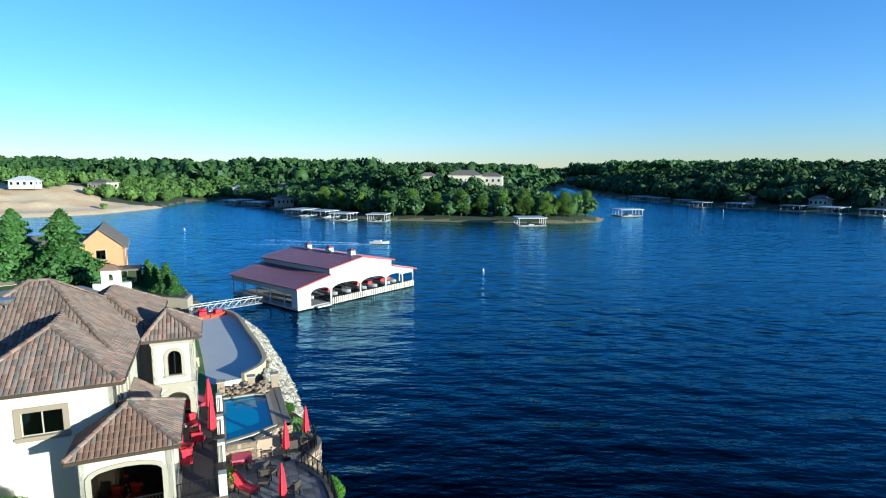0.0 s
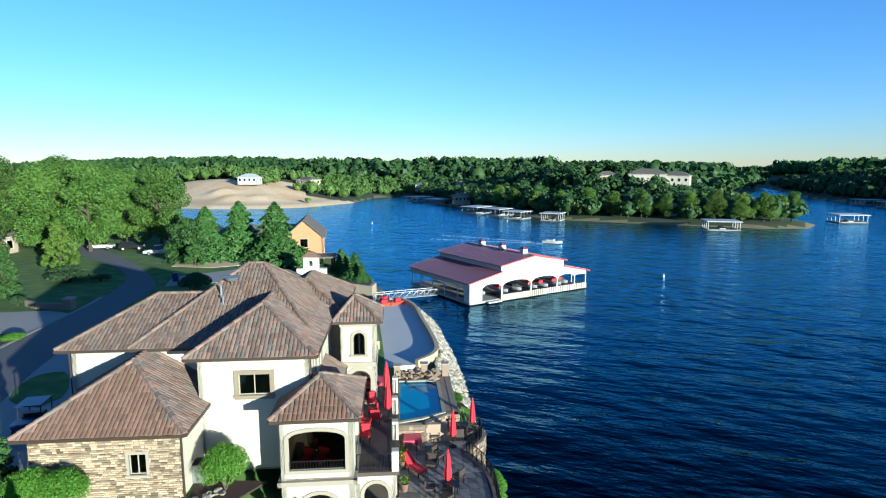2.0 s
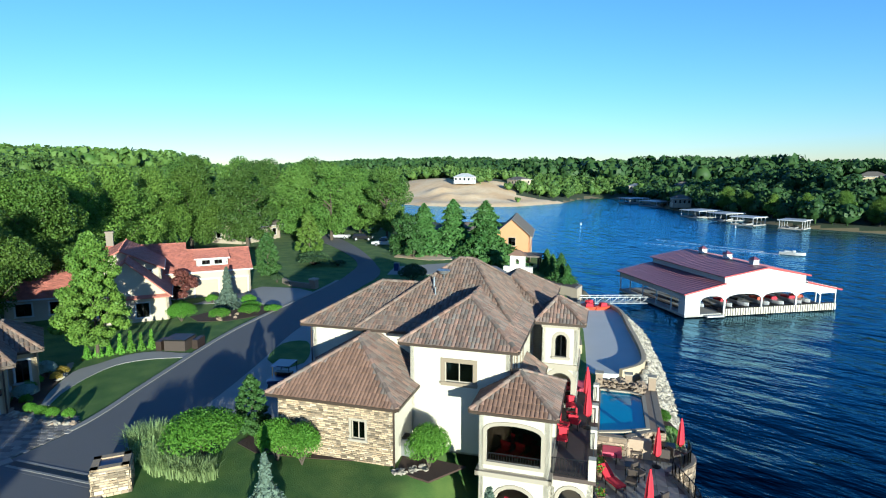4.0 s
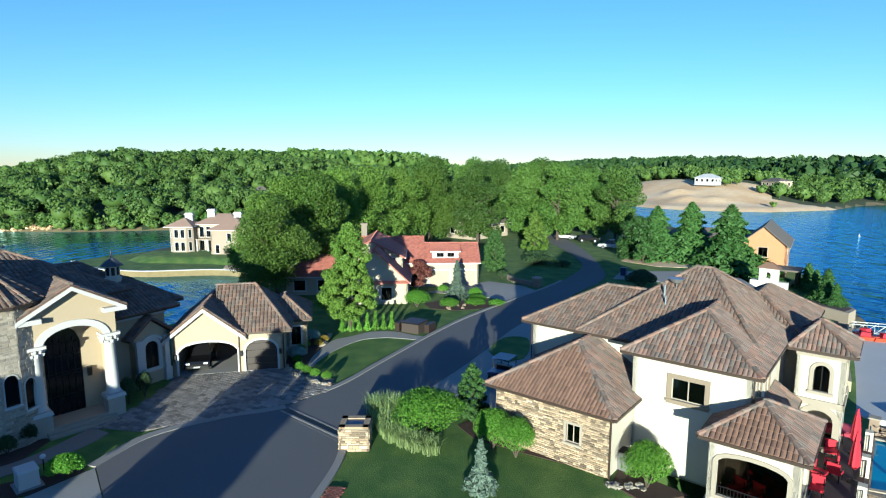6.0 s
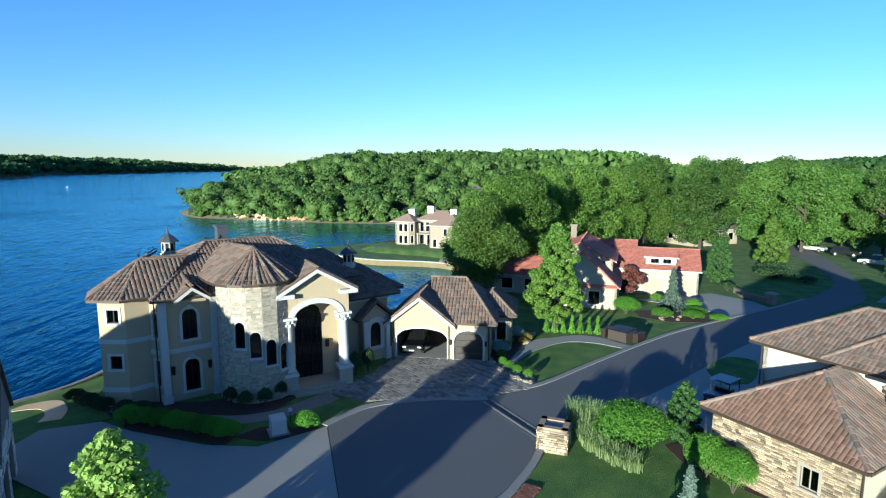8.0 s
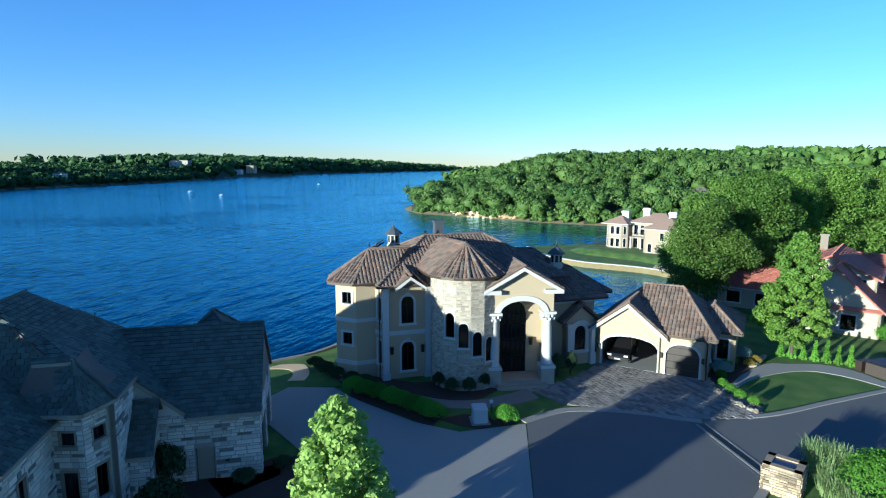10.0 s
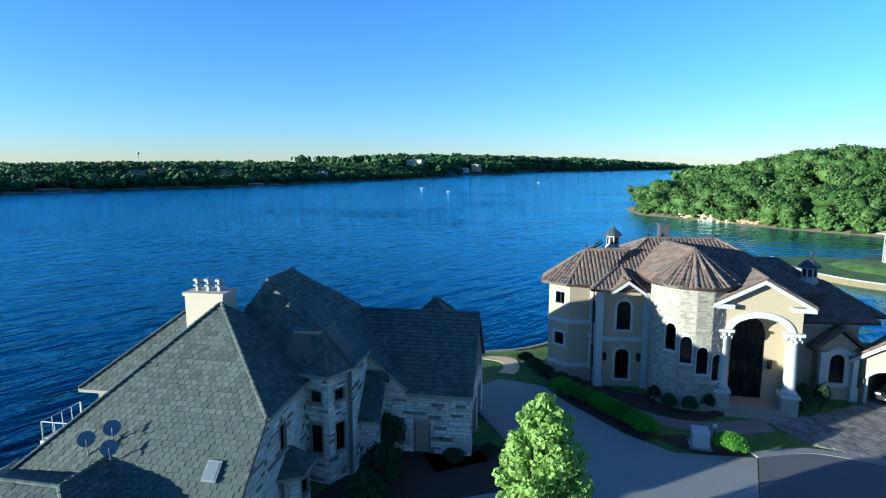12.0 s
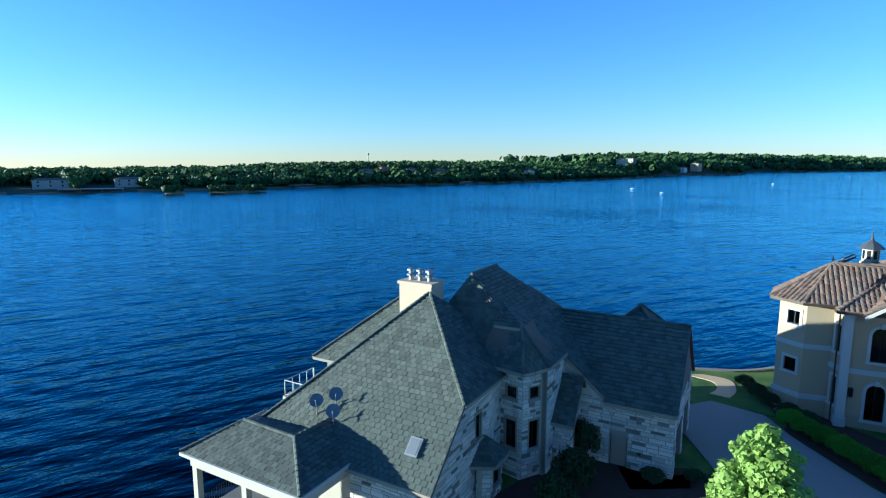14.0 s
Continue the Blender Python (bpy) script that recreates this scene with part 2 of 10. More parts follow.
GRASS = material("lawn", (0.085, 0.195, 0.018), 0.95, vary=0.36, scale=0.5, fine=14, bump=1.0, tint=(0.16, 0.25, 0.035))
WOODLAND = material("woodland_floor", (0.045, 0.075, 0.02), 0.95, vary=0.2, scale=0.1, fine=1.2, bump=0.4)
SAND = material("bare_earth", (1.0, 0.68, 0.36), 0.95, vary=0.2, scale=0.05, fine=0.5, bump=0.8, tint=(1.05, 0.82, 0.52))
BANK = material("shore_bank", (0.30, 0.24, 0.11), 0.95, vary=0.2, scale=0.2, fine=2, bump=0.5)
MULCH = material("bark_mulch", (0.075, 0.042, 0.028), 0.95, vary=0.25, scale=2, fine=25, bump=0.6)
BARK = material("bark", (0.11, 0.085, 0.06), 0.95, vary=0.2, scale=2, fine=15, bump=0.5)
LEAF = leaf_material("oak_leaf", (0.066, 0.138, 0.014), (0.15, 0.232, 0.027), 0.2)
LEAF_LIME = leaf_material("young_maple_leaf", (0.15, 0.25, 0.035), (0.30, 0.40, 0.09))
LEAF_FAR = leaf_material("woods_leaf", (0.05, 0.106, 0.018), (0.122, 0.19, 0.034), 0.13)
# darker copy of woods_leaf for the north, east and south shores
LEAF_DEEP = leaf_material("darker_woods_leaf", (0.030, 0.075, 0.020), (0.068, 0.125, 0.028), 0.15)
LEAF_SPRUCE = leaf_material("spruce_needle", (0.10, 0.15, 0.11), (0.15, 0.20, 0.15), 0.15)
LEAF_PINE = leaf_material("pine_needle", (0.045, 0.115, 0.022), (0.085, 0.165, 0.035), 0.2)
# darker copy of oak_leaf: the far grove's shade is put into its colour
LEAF_SHADE = leaf_material("shaded_oak_leaf", (0.045, 0.10, 0.013), (0.095, 0.16, 0.022), 0.15)
LEAF_SILVER = leaf_material("silver_blue_leaf", (0.24, 0.34, 0.30), (0.34, 0.42, 0.38), 0.2)
LEAF_GOLD = leaf_material("golden_leaf", (0.30, 0.24, 0.03), (0.42, 0.30, 0.05), 0.3)
LEAF_BOX = leaf_material("shrub_leaf", (0.085, 0.22, 0.013), (0.16, 0.31, 0.024))
LEAF_DARK = leaf_material("dark_shrub_leaf", (0.03, 0.06, 0.02), (0.05, 0.085, 0.03), 0.2)
LEAF_RED = leaf_material("plum_leaf", (0.08, 0.025, 0.02), (0.11, 0.04, 0.03), 0.2)
LEAF_GRASS = leaf_material("ornamental_grass_blade", (0.19, 0.29, 0.09), (0.30, 0.38, 0.15))
DARK_METAL = material("dark_metal", (0.03, 0.03, 0.03), 0.4, 0.6, vary=0.05)
GALV = material("galvanised_steel", (0.55, 0.56, 0.57), 0.45, 0.7, vary=0.08)
WHITE_METAL = material("white_painted_metal", (0.80, 0.80, 0.80), 0.5, vary=0.04)
DARK_WOOD = material("dark_stained_wood", (0.04, 0.024, 0.016), 0.5, vary=0.2, scale=2, fine=14)
CEDAR = material("orange_cedar_siding", (0.70, 0.34, 0.15), 0.8, vary=0.1, scale=1, fine=12)
PALE_SIDING = material("cream_siding", (0.64, 0.55, 0.40), 0.85, vary=0.06, scale=1, fine=10)
BEIGE_SIDING = material("beige_siding", (0.56, 0.47, 0.35), 0.85, vary=0.06, scale=1, fine=10)
RED_FABRIC = material("red_canvas", (0.72, 0.02, 0.045), 0.85, vary=0.06, scale=3, fine=30)
PINK_FABRIC = material("pink_red_cloth", (0.80, 0.10, 0.17), 0.85, vary=0.06, scale=3, fine=30)
ORANGE_FABRIC = material("orange_vinyl", (0.75, 0.10, 0.03), 0.6, vary=0.08, scale=2, fine=20)
WICKER = material("dark_wicker", (0.07, 0.05, 0.04), 0.7, vary=0.2, scale=6, fine=40)
POOL_WATER = material("pool_water", (0.05, 0.36, 0.62), 0.06, vary=0.05, scale=0.5, fine=2.5, bump=0.15)
GUTTER = material("bronze_gutter", (0.10, 0.07, 0.05), 0.5, 0.3, vary=0.05)
BLACK_PAINT = material("black_car_paint", (0.012, 0.012, 0.014), 0.2, vary=0.02)
WHITE_PAINT = material("white_car_paint", (0.75, 0.75, 0.76), 0.25, vary=0.02)
BLUE_PAINT = material("blue_vehicle_paint", (0.02, 0.04, 0.14), 0.3, vary=0.02)
RUBBER = material("tyre_rubber", (0.02, 0.02, 0.02), 0.85, vary=0.1)
INTERIOR = material("room_wall", (0.30, 0.25, 0.19), 0.9, vary=0.05)

# ---- building helpers ----
class Solid:
    """Collects vertices and faces of one mesh."""

    def __init__(self):
        self.v, self.f = [], []

    def add(self, verts, faces):
        k = len(self.v)
        self.v += [tuple(p) for p in verts]
        self.f += [tuple(i + k for i in f) for f in faces]
        return self

    def hexa(self, p):
        """Eight corners: four below, four above, both anticlockwise."""
        return self.add(p, [(3, 2, 1, 0), (4, 5, 6, 7), (0, 1, 5, 4), (1, 2, 6, 5), (2, 3, 7, 6), (3, 0, 4, 7)])

    def box(self, x0, x1, y0, y1, z0, z1):
        return self.hexa([(x0, y0, z0), (x1, y0, z0), (x1, y1, z0), (x0, y1, z0), (x0, y0, z1), (x1, y0, z1), (x1, y1, z1), (x0, y1, z1)])

    def turned(self, cx, cy, z0, sx, sy, h, deg=0, taper=1.0):
        c, s = math.cos(radians(deg)), math.sin(radians(deg))
        q = [(-1, -1), (1, -1), (1, 1), (-1, 1)]
        ring = lambda k, z: [(cx + k * (a * sx * c - b * sy * s) / 2, cy + k * (a * sx * s + b * sy * c) / 2, z) for a, b in q]
        return self.hexa(ring(1, z0) + ring(taper, z0 + h))

    def prism(self, poly, z0, z1):
        n = len(poly)
        self.add([(x, y, z0) for x, y in poly] + [(x, y, z1) for x, y in poly],
                 [tuple(reversed(range(n))), tuple(range(n, 2 * n))] + [(i, (i + 1) % n, n + (i + 1) % n, n + i) for i in range(n)])
        return self

    def lathe(self, profile, n=16, cx=0.0, cy=0.0, a0=0.0, a1=360.0):
        """profile: (radius, z) from below upwards."""
        full = abs(a1 - a0) > 359
        m = n if full else n + 1
        ang = [radians(a0 + (a1 - a0) * i / n) for i in range(m)]
        verts = [(cx + r * math.cos(a), cy + r * math.sin(a), z) for r, z in profile for a in ang]
        faces = [(j * m + i, j * m + (i + 1) % m, (j + 1) * m + (i + 1) % m, (j + 1) * m + i)
                 for j in range(len(profile) - 1) for i in range(n)]
        if full:
            faces += [tuple(reversed(range(m))), tuple(range((len(profile) - 1) * m, len(profile) * m))]
        return self.add(verts, faces)

    def tube(self, pts, r, n=6, r1=None):
        """A round bar along pts, from radius r to r1."""
        pts = [Vector(p) for p in pts]
        r1 = r if r1 is None else r1
        verts = []
        for i, p in enumerate(pts):
            d = (pts[min(i + 1, len(pts) - 1)] - pts[max(i - 1, 0)]).normalized()
            side = d.cross(Vector((0, 0, 1)))
            side = side.normalized() if side.length > 1e-3 else Vector((1, 0, 0))
            up = side.cross(d)
            rr = r + (r1 - r) * i / max(1, len(pts) - 1)
            verts += [p + rr * (math.cos(a) * side + math.sin(a) * up) for a in [2 * math.pi * k / n for k in range(n)]]
        faces = [(j * n + i, (j + 1) * n + i, (j + 1) * n + (i + 1) % n, j * n + (i + 1) % n) for j in range(len(pts) - 1) for i in range(n)]
        faces += [tuple(range(n)), tuple(reversed(range((len(pts) - 1) * n, len(pts) * n)))]
        return self.add(verts, faces)

    def ball(self, c, rx, ry, rz, n=10, m=6, wobble=0.0, seed=0):
        verts = []
        for j in range(m + 1):
            for i in range(n):
                a, b = 2 * math.pi * i / n, math.pi * j / m - math.pi / 2
                d = Vector((math.cos(a) * math.cos(b), math.sin(a) * math.cos(b), math.sin(b)))
                k = 1 + wobble * noise.noise(d * 1.7 + Vector((seed, seed * 0.7, 0)))
                verts.append((c[0] + rx * k * d.x, c[1] + ry * k * d.y, c[2] + rz * k * d.z))
        faces = [(j * n + i, j * n + (i + 1) % n, (j + 1) * n + (i + 1) % n, (j + 1) * n + i) for j in range(m) for i in range(n)]
        return self.add(verts, faces)

    def weld(self):
        """Join corners that lie on one another, so that a wall or roof is one piece."""
        seen, to, verts = {}, [], []
        for p in self.v:
            k = (round(p[0], 3), round(p[1], 3), round(p[2], 3))
            if k not in seen:
                seen[k] = len(verts)
                verts.append(p)
            to.append(seen[k])
        faces = []
        for f in self.f:
            g = [to[i] for i in f]
            g = [i for j, i in enumerate(g) if i != g[j - 1]]
            if len(set(g)) == len(g) and len(g) > 2:
                faces.append(tuple(g))
        self.v, self.f = verts, faces
        return self

    def mesh(self, name, org=(0, 0, 0), smooth=False):
        me = bpy.data.meshes.new(name)
        me.from_pydata([(x - org[0], y - org[1], z - org[2]) for x, y, z in self.v], [], self.f)
        if smooth:
            me.polygons.foreach_set("use_smooth", [True] * len(me.polygons))
        me.update()
        return me


ORIGIN = {}


def thing(name, label, category, at=(0, 0, 0), deg=0.0, frame_deg=None, kind="", group=""):
    """An Empty at the base of a thing. Parts are given in the frame that is turned by deg about the world's origin."""
    ob = new(name)
    ob.empty_display_size = 0.3
    a = radians(deg)
    x, y, z = at
    ob.location = (x * math.cos(a) - y * math.sin(a), x * math.sin(a) + y * math.cos(a), z)
    ob.rotation_euler = (0, 0, a)
    ORIGIN[ob.name] = Vector(at)
    return tagged(ob, label, category, group, kind)


def part(name, solid, mat, parent, label="", smooth=False, kind=""):
    org = ORIGIN[parent.name]
    if isinstance(solid, Solid) and name in ("wall", "roof", "gutter", "gable", "gable_wall", "tower", "porch_gable", "porch_wall", "arch_trim", "window", "sash", "stack", "coping"):
        solid.weld()
    ob = new(name, solid.mesh(name, org, smooth) if isinstance(solid, Solid) else solid)
    ob.data.materials.append(mat)
    ob.parent = parent
    top = parent
    ORIGIN[ob.name] = org
    return tagged(ob, label, kind=kind)


def single(name, solid, mat, label, category, at=(0, 0, 0), smooth=False, kind="", group="", deg=0.0):
    """A thing of one mesh, in world metres (deg: in a frame turned about the world's origin)."""
    ob = new(name, solid.mesh(name, at, smooth))
    ob.data.materials.append(mat)
    a = radians(deg)
    ob.location = (at[0] * math.cos(a) - at[1] * math.sin(a), at[0] * math.sin(a) + at[1] * math.cos(a), at[2])
    ob.rotation_euler = (0, 0, a)
    ORIGIN[ob.name] = Vector(at)
    return tagged(ob, label, category, group, kind)


def outline(s0, s1, z0, z1, rise, n=8):
    """The outline of an opening, anticlockwise, with an arched head when rise is above nought."""
    pts = [(s0, z0), (s1, z0), (s1, z1)]
    if rise > 0:
        c, w = (s0 + s1) / 2, (s1 - s0) / 2
        pts += [(c + w * math.cos(math.pi * i / n), z1 + rise * math.sin(math.pi * i / n)) for i in range(1, n)]
    return pts + [(s0, z1)]


def wall(solid, p0, p1, z0, z1, th, ops=()):
    """A wall from p0 to p1 whose outside is on the right of that way; ops: (s0, s1, sill, head, rise)."""
    e = Vector((p1[0] - p0[0], p1[1] - p0[1]))
    length = e.length
    e.normalize()
    inward = Vector((-e.y, e.x))
    at = lambda s, d, z: (p0[0] + e.x * s + inward.x * d, p0[1] + e.y * s + inward.y * d, z)
    cuts = {0.0, length}
    for s0, s1, a, b, r in ops:
        k = 10 if r > 0 else 1
        cuts |= {s0 + (s1 - s0) * i / k for i in range(k + 1)}
    cuts = sorted(cuts)
    levels = sorted({z for o in ops for z in (o[2], o[3], o[3] + max(0, o[4]))})
    head = lambda o, s: o[3] + (o[4] * math.sqrt(max(0.0, 1 - ((s - (o[0] + o[1]) / 2) / ((o[1] - o[0]) / 2)) ** 2)) if o[4] > 0 else 0)
    for sa, sb in zip(cuts, cuts[1:]):
        if sb - sa < 1e-5:
            continue
        mid = (sa + sb) / 2
        low, spans = (z0, z0), []
        for o in sorted((o for o in ops if o[0] < mid < o[1]), key=lambda o: o[2]):
            if o[2] > low[0] + 1e-4:
                spans.append((low, o[2]))
            low = (head(o, sa), head(o, sb))
        spans.append((low, z1))
        for lo, hi in spans:
            for zc in [z for z in levels if max(lo) + 1e-3 < z < hi - 1e-3] + [hi]:
                solid.hexa([at(sa, 0, lo[0]), at(sb, 0, lo[1]), at(sb, th, lo[1]), at(sa, th, lo[0]), at(sa, 0, zc), at(sb, 0, zc), at(sb, th, zc), at(sa, th, zc)])
                lo = (zc, zc)
    return at


def ring(solid, at, pts, grow, d0, d1, closed=True):
    """A band round an opening's outline, grow wide, from depth d0 (outside, minus) to d1."""
    n = len(pts)
    c = (sum(p[0] for p in pts) / n, sum(p[1] for p in pts) / n)
    outer = []
    for i in range(n):
        a, b = Vector(pts[i - 1]), Vector(pts[(i + 1) % n])
        t0, t1 = (Vector(pts[i]) - a), (b - Vector(pts[i]))
        n0, n1 = Vector((t0.y, -t0.x)).normalized(), Vector((t1.y, -t1.x)).normalized()
        m = n0 + n1
        m = m / max(0.3, m.length_squared / 2)
        outer.append((pts[i][0] + m.x * grow, pts[i][1] + m.y * grow))
    for i in range(n if closed else n - 1):
        j = (i + 1) % n
        if grow > 0:
            solid.hexa([at(pts[i][0], d0, pts[i][1]), at(outer[i][0], d0, outer[i][1]), at(outer[i][0], d1, outer[i][1]), at(pts[i][0], d1, pts[i][1]),
                        at(pts[j][0], d0, pts[j][1]), at(outer[j][0], d0, outer[j][1]), at(outer[j][0], d1, outer[j][1]), at(pts[j][0], d1, pts[j][1])])


def pane(at, pts, d, name="pane"):
    s = Solid()
    n = len(pts)
    s.add([at(a, d, z) for a, z in pts] + [at(a, d + 0.02, z) for a, z in pts],
          [tuple(range(n)), tuple(reversed(range(n, 2 * n)))] + [(i, n + i, n + (i + 1) % n, (i + 1) % n) for i in range(n)])
    return s


def window(parent, at, op, trim=TRIM_STONE, width=0.14, bars=1, cross=0, sash=DARK_METAL, sill=True, glass=GLASS, label=""):
    s0, s1, z0, z1, r = op
    pts = outline(*op)
    fr = Solid()
    ring(fr, at, pts, width, -0.05, 0.02)
    ob = part("window", fr, trim, parent, label)
    sa = Solid()
    inner = outline(s0 + 0.05, s1 - 0.05, z0 + 0.05, z1 - (0 if r > 0 else 0.05), max(0, r - 0.05))
    ring(sa, at, inner, 0.05, 0.08, 0.14)
    top = z1 + r
    for k in range(bars):
        x = s0 + (s1 - s0) * (k + 1) / (bars + 1)
        sa.hexa([at(x - 0.03, 0.085, z0 + 0.05), at(x + 0.03, 0.085, z0 + 0.05), at(x + 0.03, 0.135, z0 + 0.05), at(x - 0.03, 0.135, z0 + 0.05),
                 at(x - 0.03, 0.085, top - 0.04), at(x + 0.03, 0.085, top - 0.04), at(x + 0.03, 0.135, top - 0.04), at(x - 0.03, 0.135, top - 0.04)])
    for k in range(cross):
        z = z0 + (z1 - z0) * (k + 1) / (cross + 1)
        sa.hexa([at(s0 + 0.05, 0.09, z - 0.02), at(s1 - 0.05, 0.09, z - 0.02), at(s1 - 0.05, 0.13, z - 0.02), at(s0 + 0.05, 0.13, z - 0.02),
                 at(s0 + 0.05, 0.09, z + 0.02), at(s1 - 0.05, 0.09, z + 0.02), at(s1 - 0.05, 0.13, z + 0.02), at(s0 + 0.05, 0.13, z + 0.02)])
    part("sash", sa, sash, ob)
    g = part("pane", pane(at, inner, 0.10), glass, ob)
    if sill:
        si = Solid()
        si.hexa([at(s0 - width - 0.05, -0.12, z0 - 0.12), at(s1 + width + 0.05, -0.12, z0 - 0.12), at(s1 + width + 0.05, -0.051, z0 - 0.12), at(s0 - width - 0.05, -0.051, z0 - 0.12),
                 at(s0 - width - 0.05, -0.10, z0 - 0.02), at(s1 + width + 0.05, -0.10, z0 - 0.02), at(s1 + width + 0.05, -0.051, z0), at(s0 - width - 0.05, -0.051, z0)])
        part("sill", si, trim, ob)
    return ob


# ---- roofs ----
def hip(x0, x1, y0, y1, z, ridge):
    """Planes of a hip roof over a rectangle; ridge: (xa, ya, xb, yb, height). Each plane begins with its eave."""
    xa, ya, xb, yb, h = ridge
    a, b = (xa, ya, h), (xb, yb, h)
    c = [(x0, y0, z), (x1, y0, z), (x1, y1, z), (x0, y1, z)]
    along_x = abs(xb - xa) >= abs(yb - ya)
    if along_x:
        planes = [[c[0], c[1], b, a], [c[1], c[2], b], [c[2], c[3], a, b], [c[3], c[0], a]]
        hips = [(c[0], a), (c[1], b), (c[2], b), (c[3], a), (a, b)]
    else:
        planes = [[c[0], c[1], a], [c[1], c[2], b, a], [c[2], c[3], b], [c[3], c[0], a, b]]
        hips = [(c[0], a), (c[1], a), (c[2], b), (c[3], b), (a, b)]
    tidy = []
    for p in planes:
        q = [p[0]]
        for k in p[1:]:
            if (Vector(k) - Vector(q[-1])).length > 0.02:
                q.append(k)
        if len(q) > 2 and (Vector(q[0]) - Vector(q[-1])).length > 0.02 and (Vector(q[1]) - Vector(q[0])).cross(Vector(q[2]) - Vector(q[0])).length > 0.05:
            tidy.append(q)
    return tidy, [h_ for h_ in hips if (Vector(h_[0]) - Vector(h_[1])).length > 0.05]


def inside(px, py, poly):
    hit = np.zeros(px.shape, bool)
    n = len(poly)
    for i in range(n):
        (xa, ya), (xb, yb) = poly[i], poly[(i + 1) % n]
        cond = (ya > py) != (yb > py)
        with np.errstate(divide="ignore", invalid="ignore"):
            hit ^= cond & (px < (xb - xa) * (py - ya) / (yb - ya if yb != ya else 1e-9) + xa)
    return hit


def plane_frame(poly):
    p0, e = Vector(poly[0]), (Vector(poly[1]) - Vector(poly[0])).normalized()
    nrm = e.cross(Vector(poly[2]) - p0).normalized()
    if nrm.z < 0:
        nrm = -nrm
    up = nrm.cross(e)
    if up.z < 0:
        up = -up
    return p0, e, up, nrm


def barrel(w, l, high=0.07):
    """One clay tile: an open half barrel with thickness shown at its lower end."""
    a = [math.pi * i / 4 for i in range(5)]
    low = [(-w / 2 * math.cos(x) * 0.98, -0.03, 0.35 * high + high * math.sin(x)) for x in a]
    up = [(-w / 2 * math.cos(x) * 0.85, l, 0.0 + 0.8 * high * math.sin(x)) for x in a]
    foot = [(-w / 2 * math.cos(x) * 0.98, -0.03, -0.01) for x in (0, math.pi)]
    verts = low + up + foot
    faces = [(i, i + 1, i + 6, i + 5) for i in range(4)] + [(10, 11, 4, 3, 2, 1, 0)]
    return verts, faces


def slab(w, l, t=0.03):
    """One flat shingle, thicker at its lower edge."""
    w = w * 0.92
    v = [(-w / 2, 0, 0), (w / 2, 0, 0), (w / 2, l, 0), (-w / 2, l, 0), (-w / 2, 0, t), (w / 2, 0, t), (w / 2, l, 0.006), (-w / 2, l, 0.006)]
    return v, [(4, 5, 6, 7), (0, 1, 5, 4), (1, 2, 6, 5), (3, 0, 4, 7)]


def reach(flat, t, pad=0.0):
    """How far a roof plane reaches along its eave at the height t."""
    lo, hi = np.full(t.shape, 1e9), np.full(t.shape, -1e9)
    n = len(flat)
    for i in range(n):
        (sa, ta), (sb, tb) = flat[i], flat[(i + 1) % n]
        if abs(tb - ta) < 1e-6:
            continue
        on = (t >= min(ta, tb) - 1e-6) & (t <= max(ta, tb) + 1e-6)
        at = sa + (sb - sa) * (t - ta) / (tb - ta)
        lo, hi = np.where(on, np.minimum(lo, at), lo), np.where(on, np.maximum(hi, at), hi)
    return lo - pad, hi + pad


def convex(flat):
    turns = []
    n = len(flat)
    for i in range(n):
        (ax, ay), (bx, by), (cx, cy) = flat[i], flat[(i + 1) % n], flat[(i + 2) % n]
        turns.append((bx - ax) * (cy - by) - (by - ay) * (cx - bx))
    return min(turns) > -1e-6 or max(turns) < 1e-6


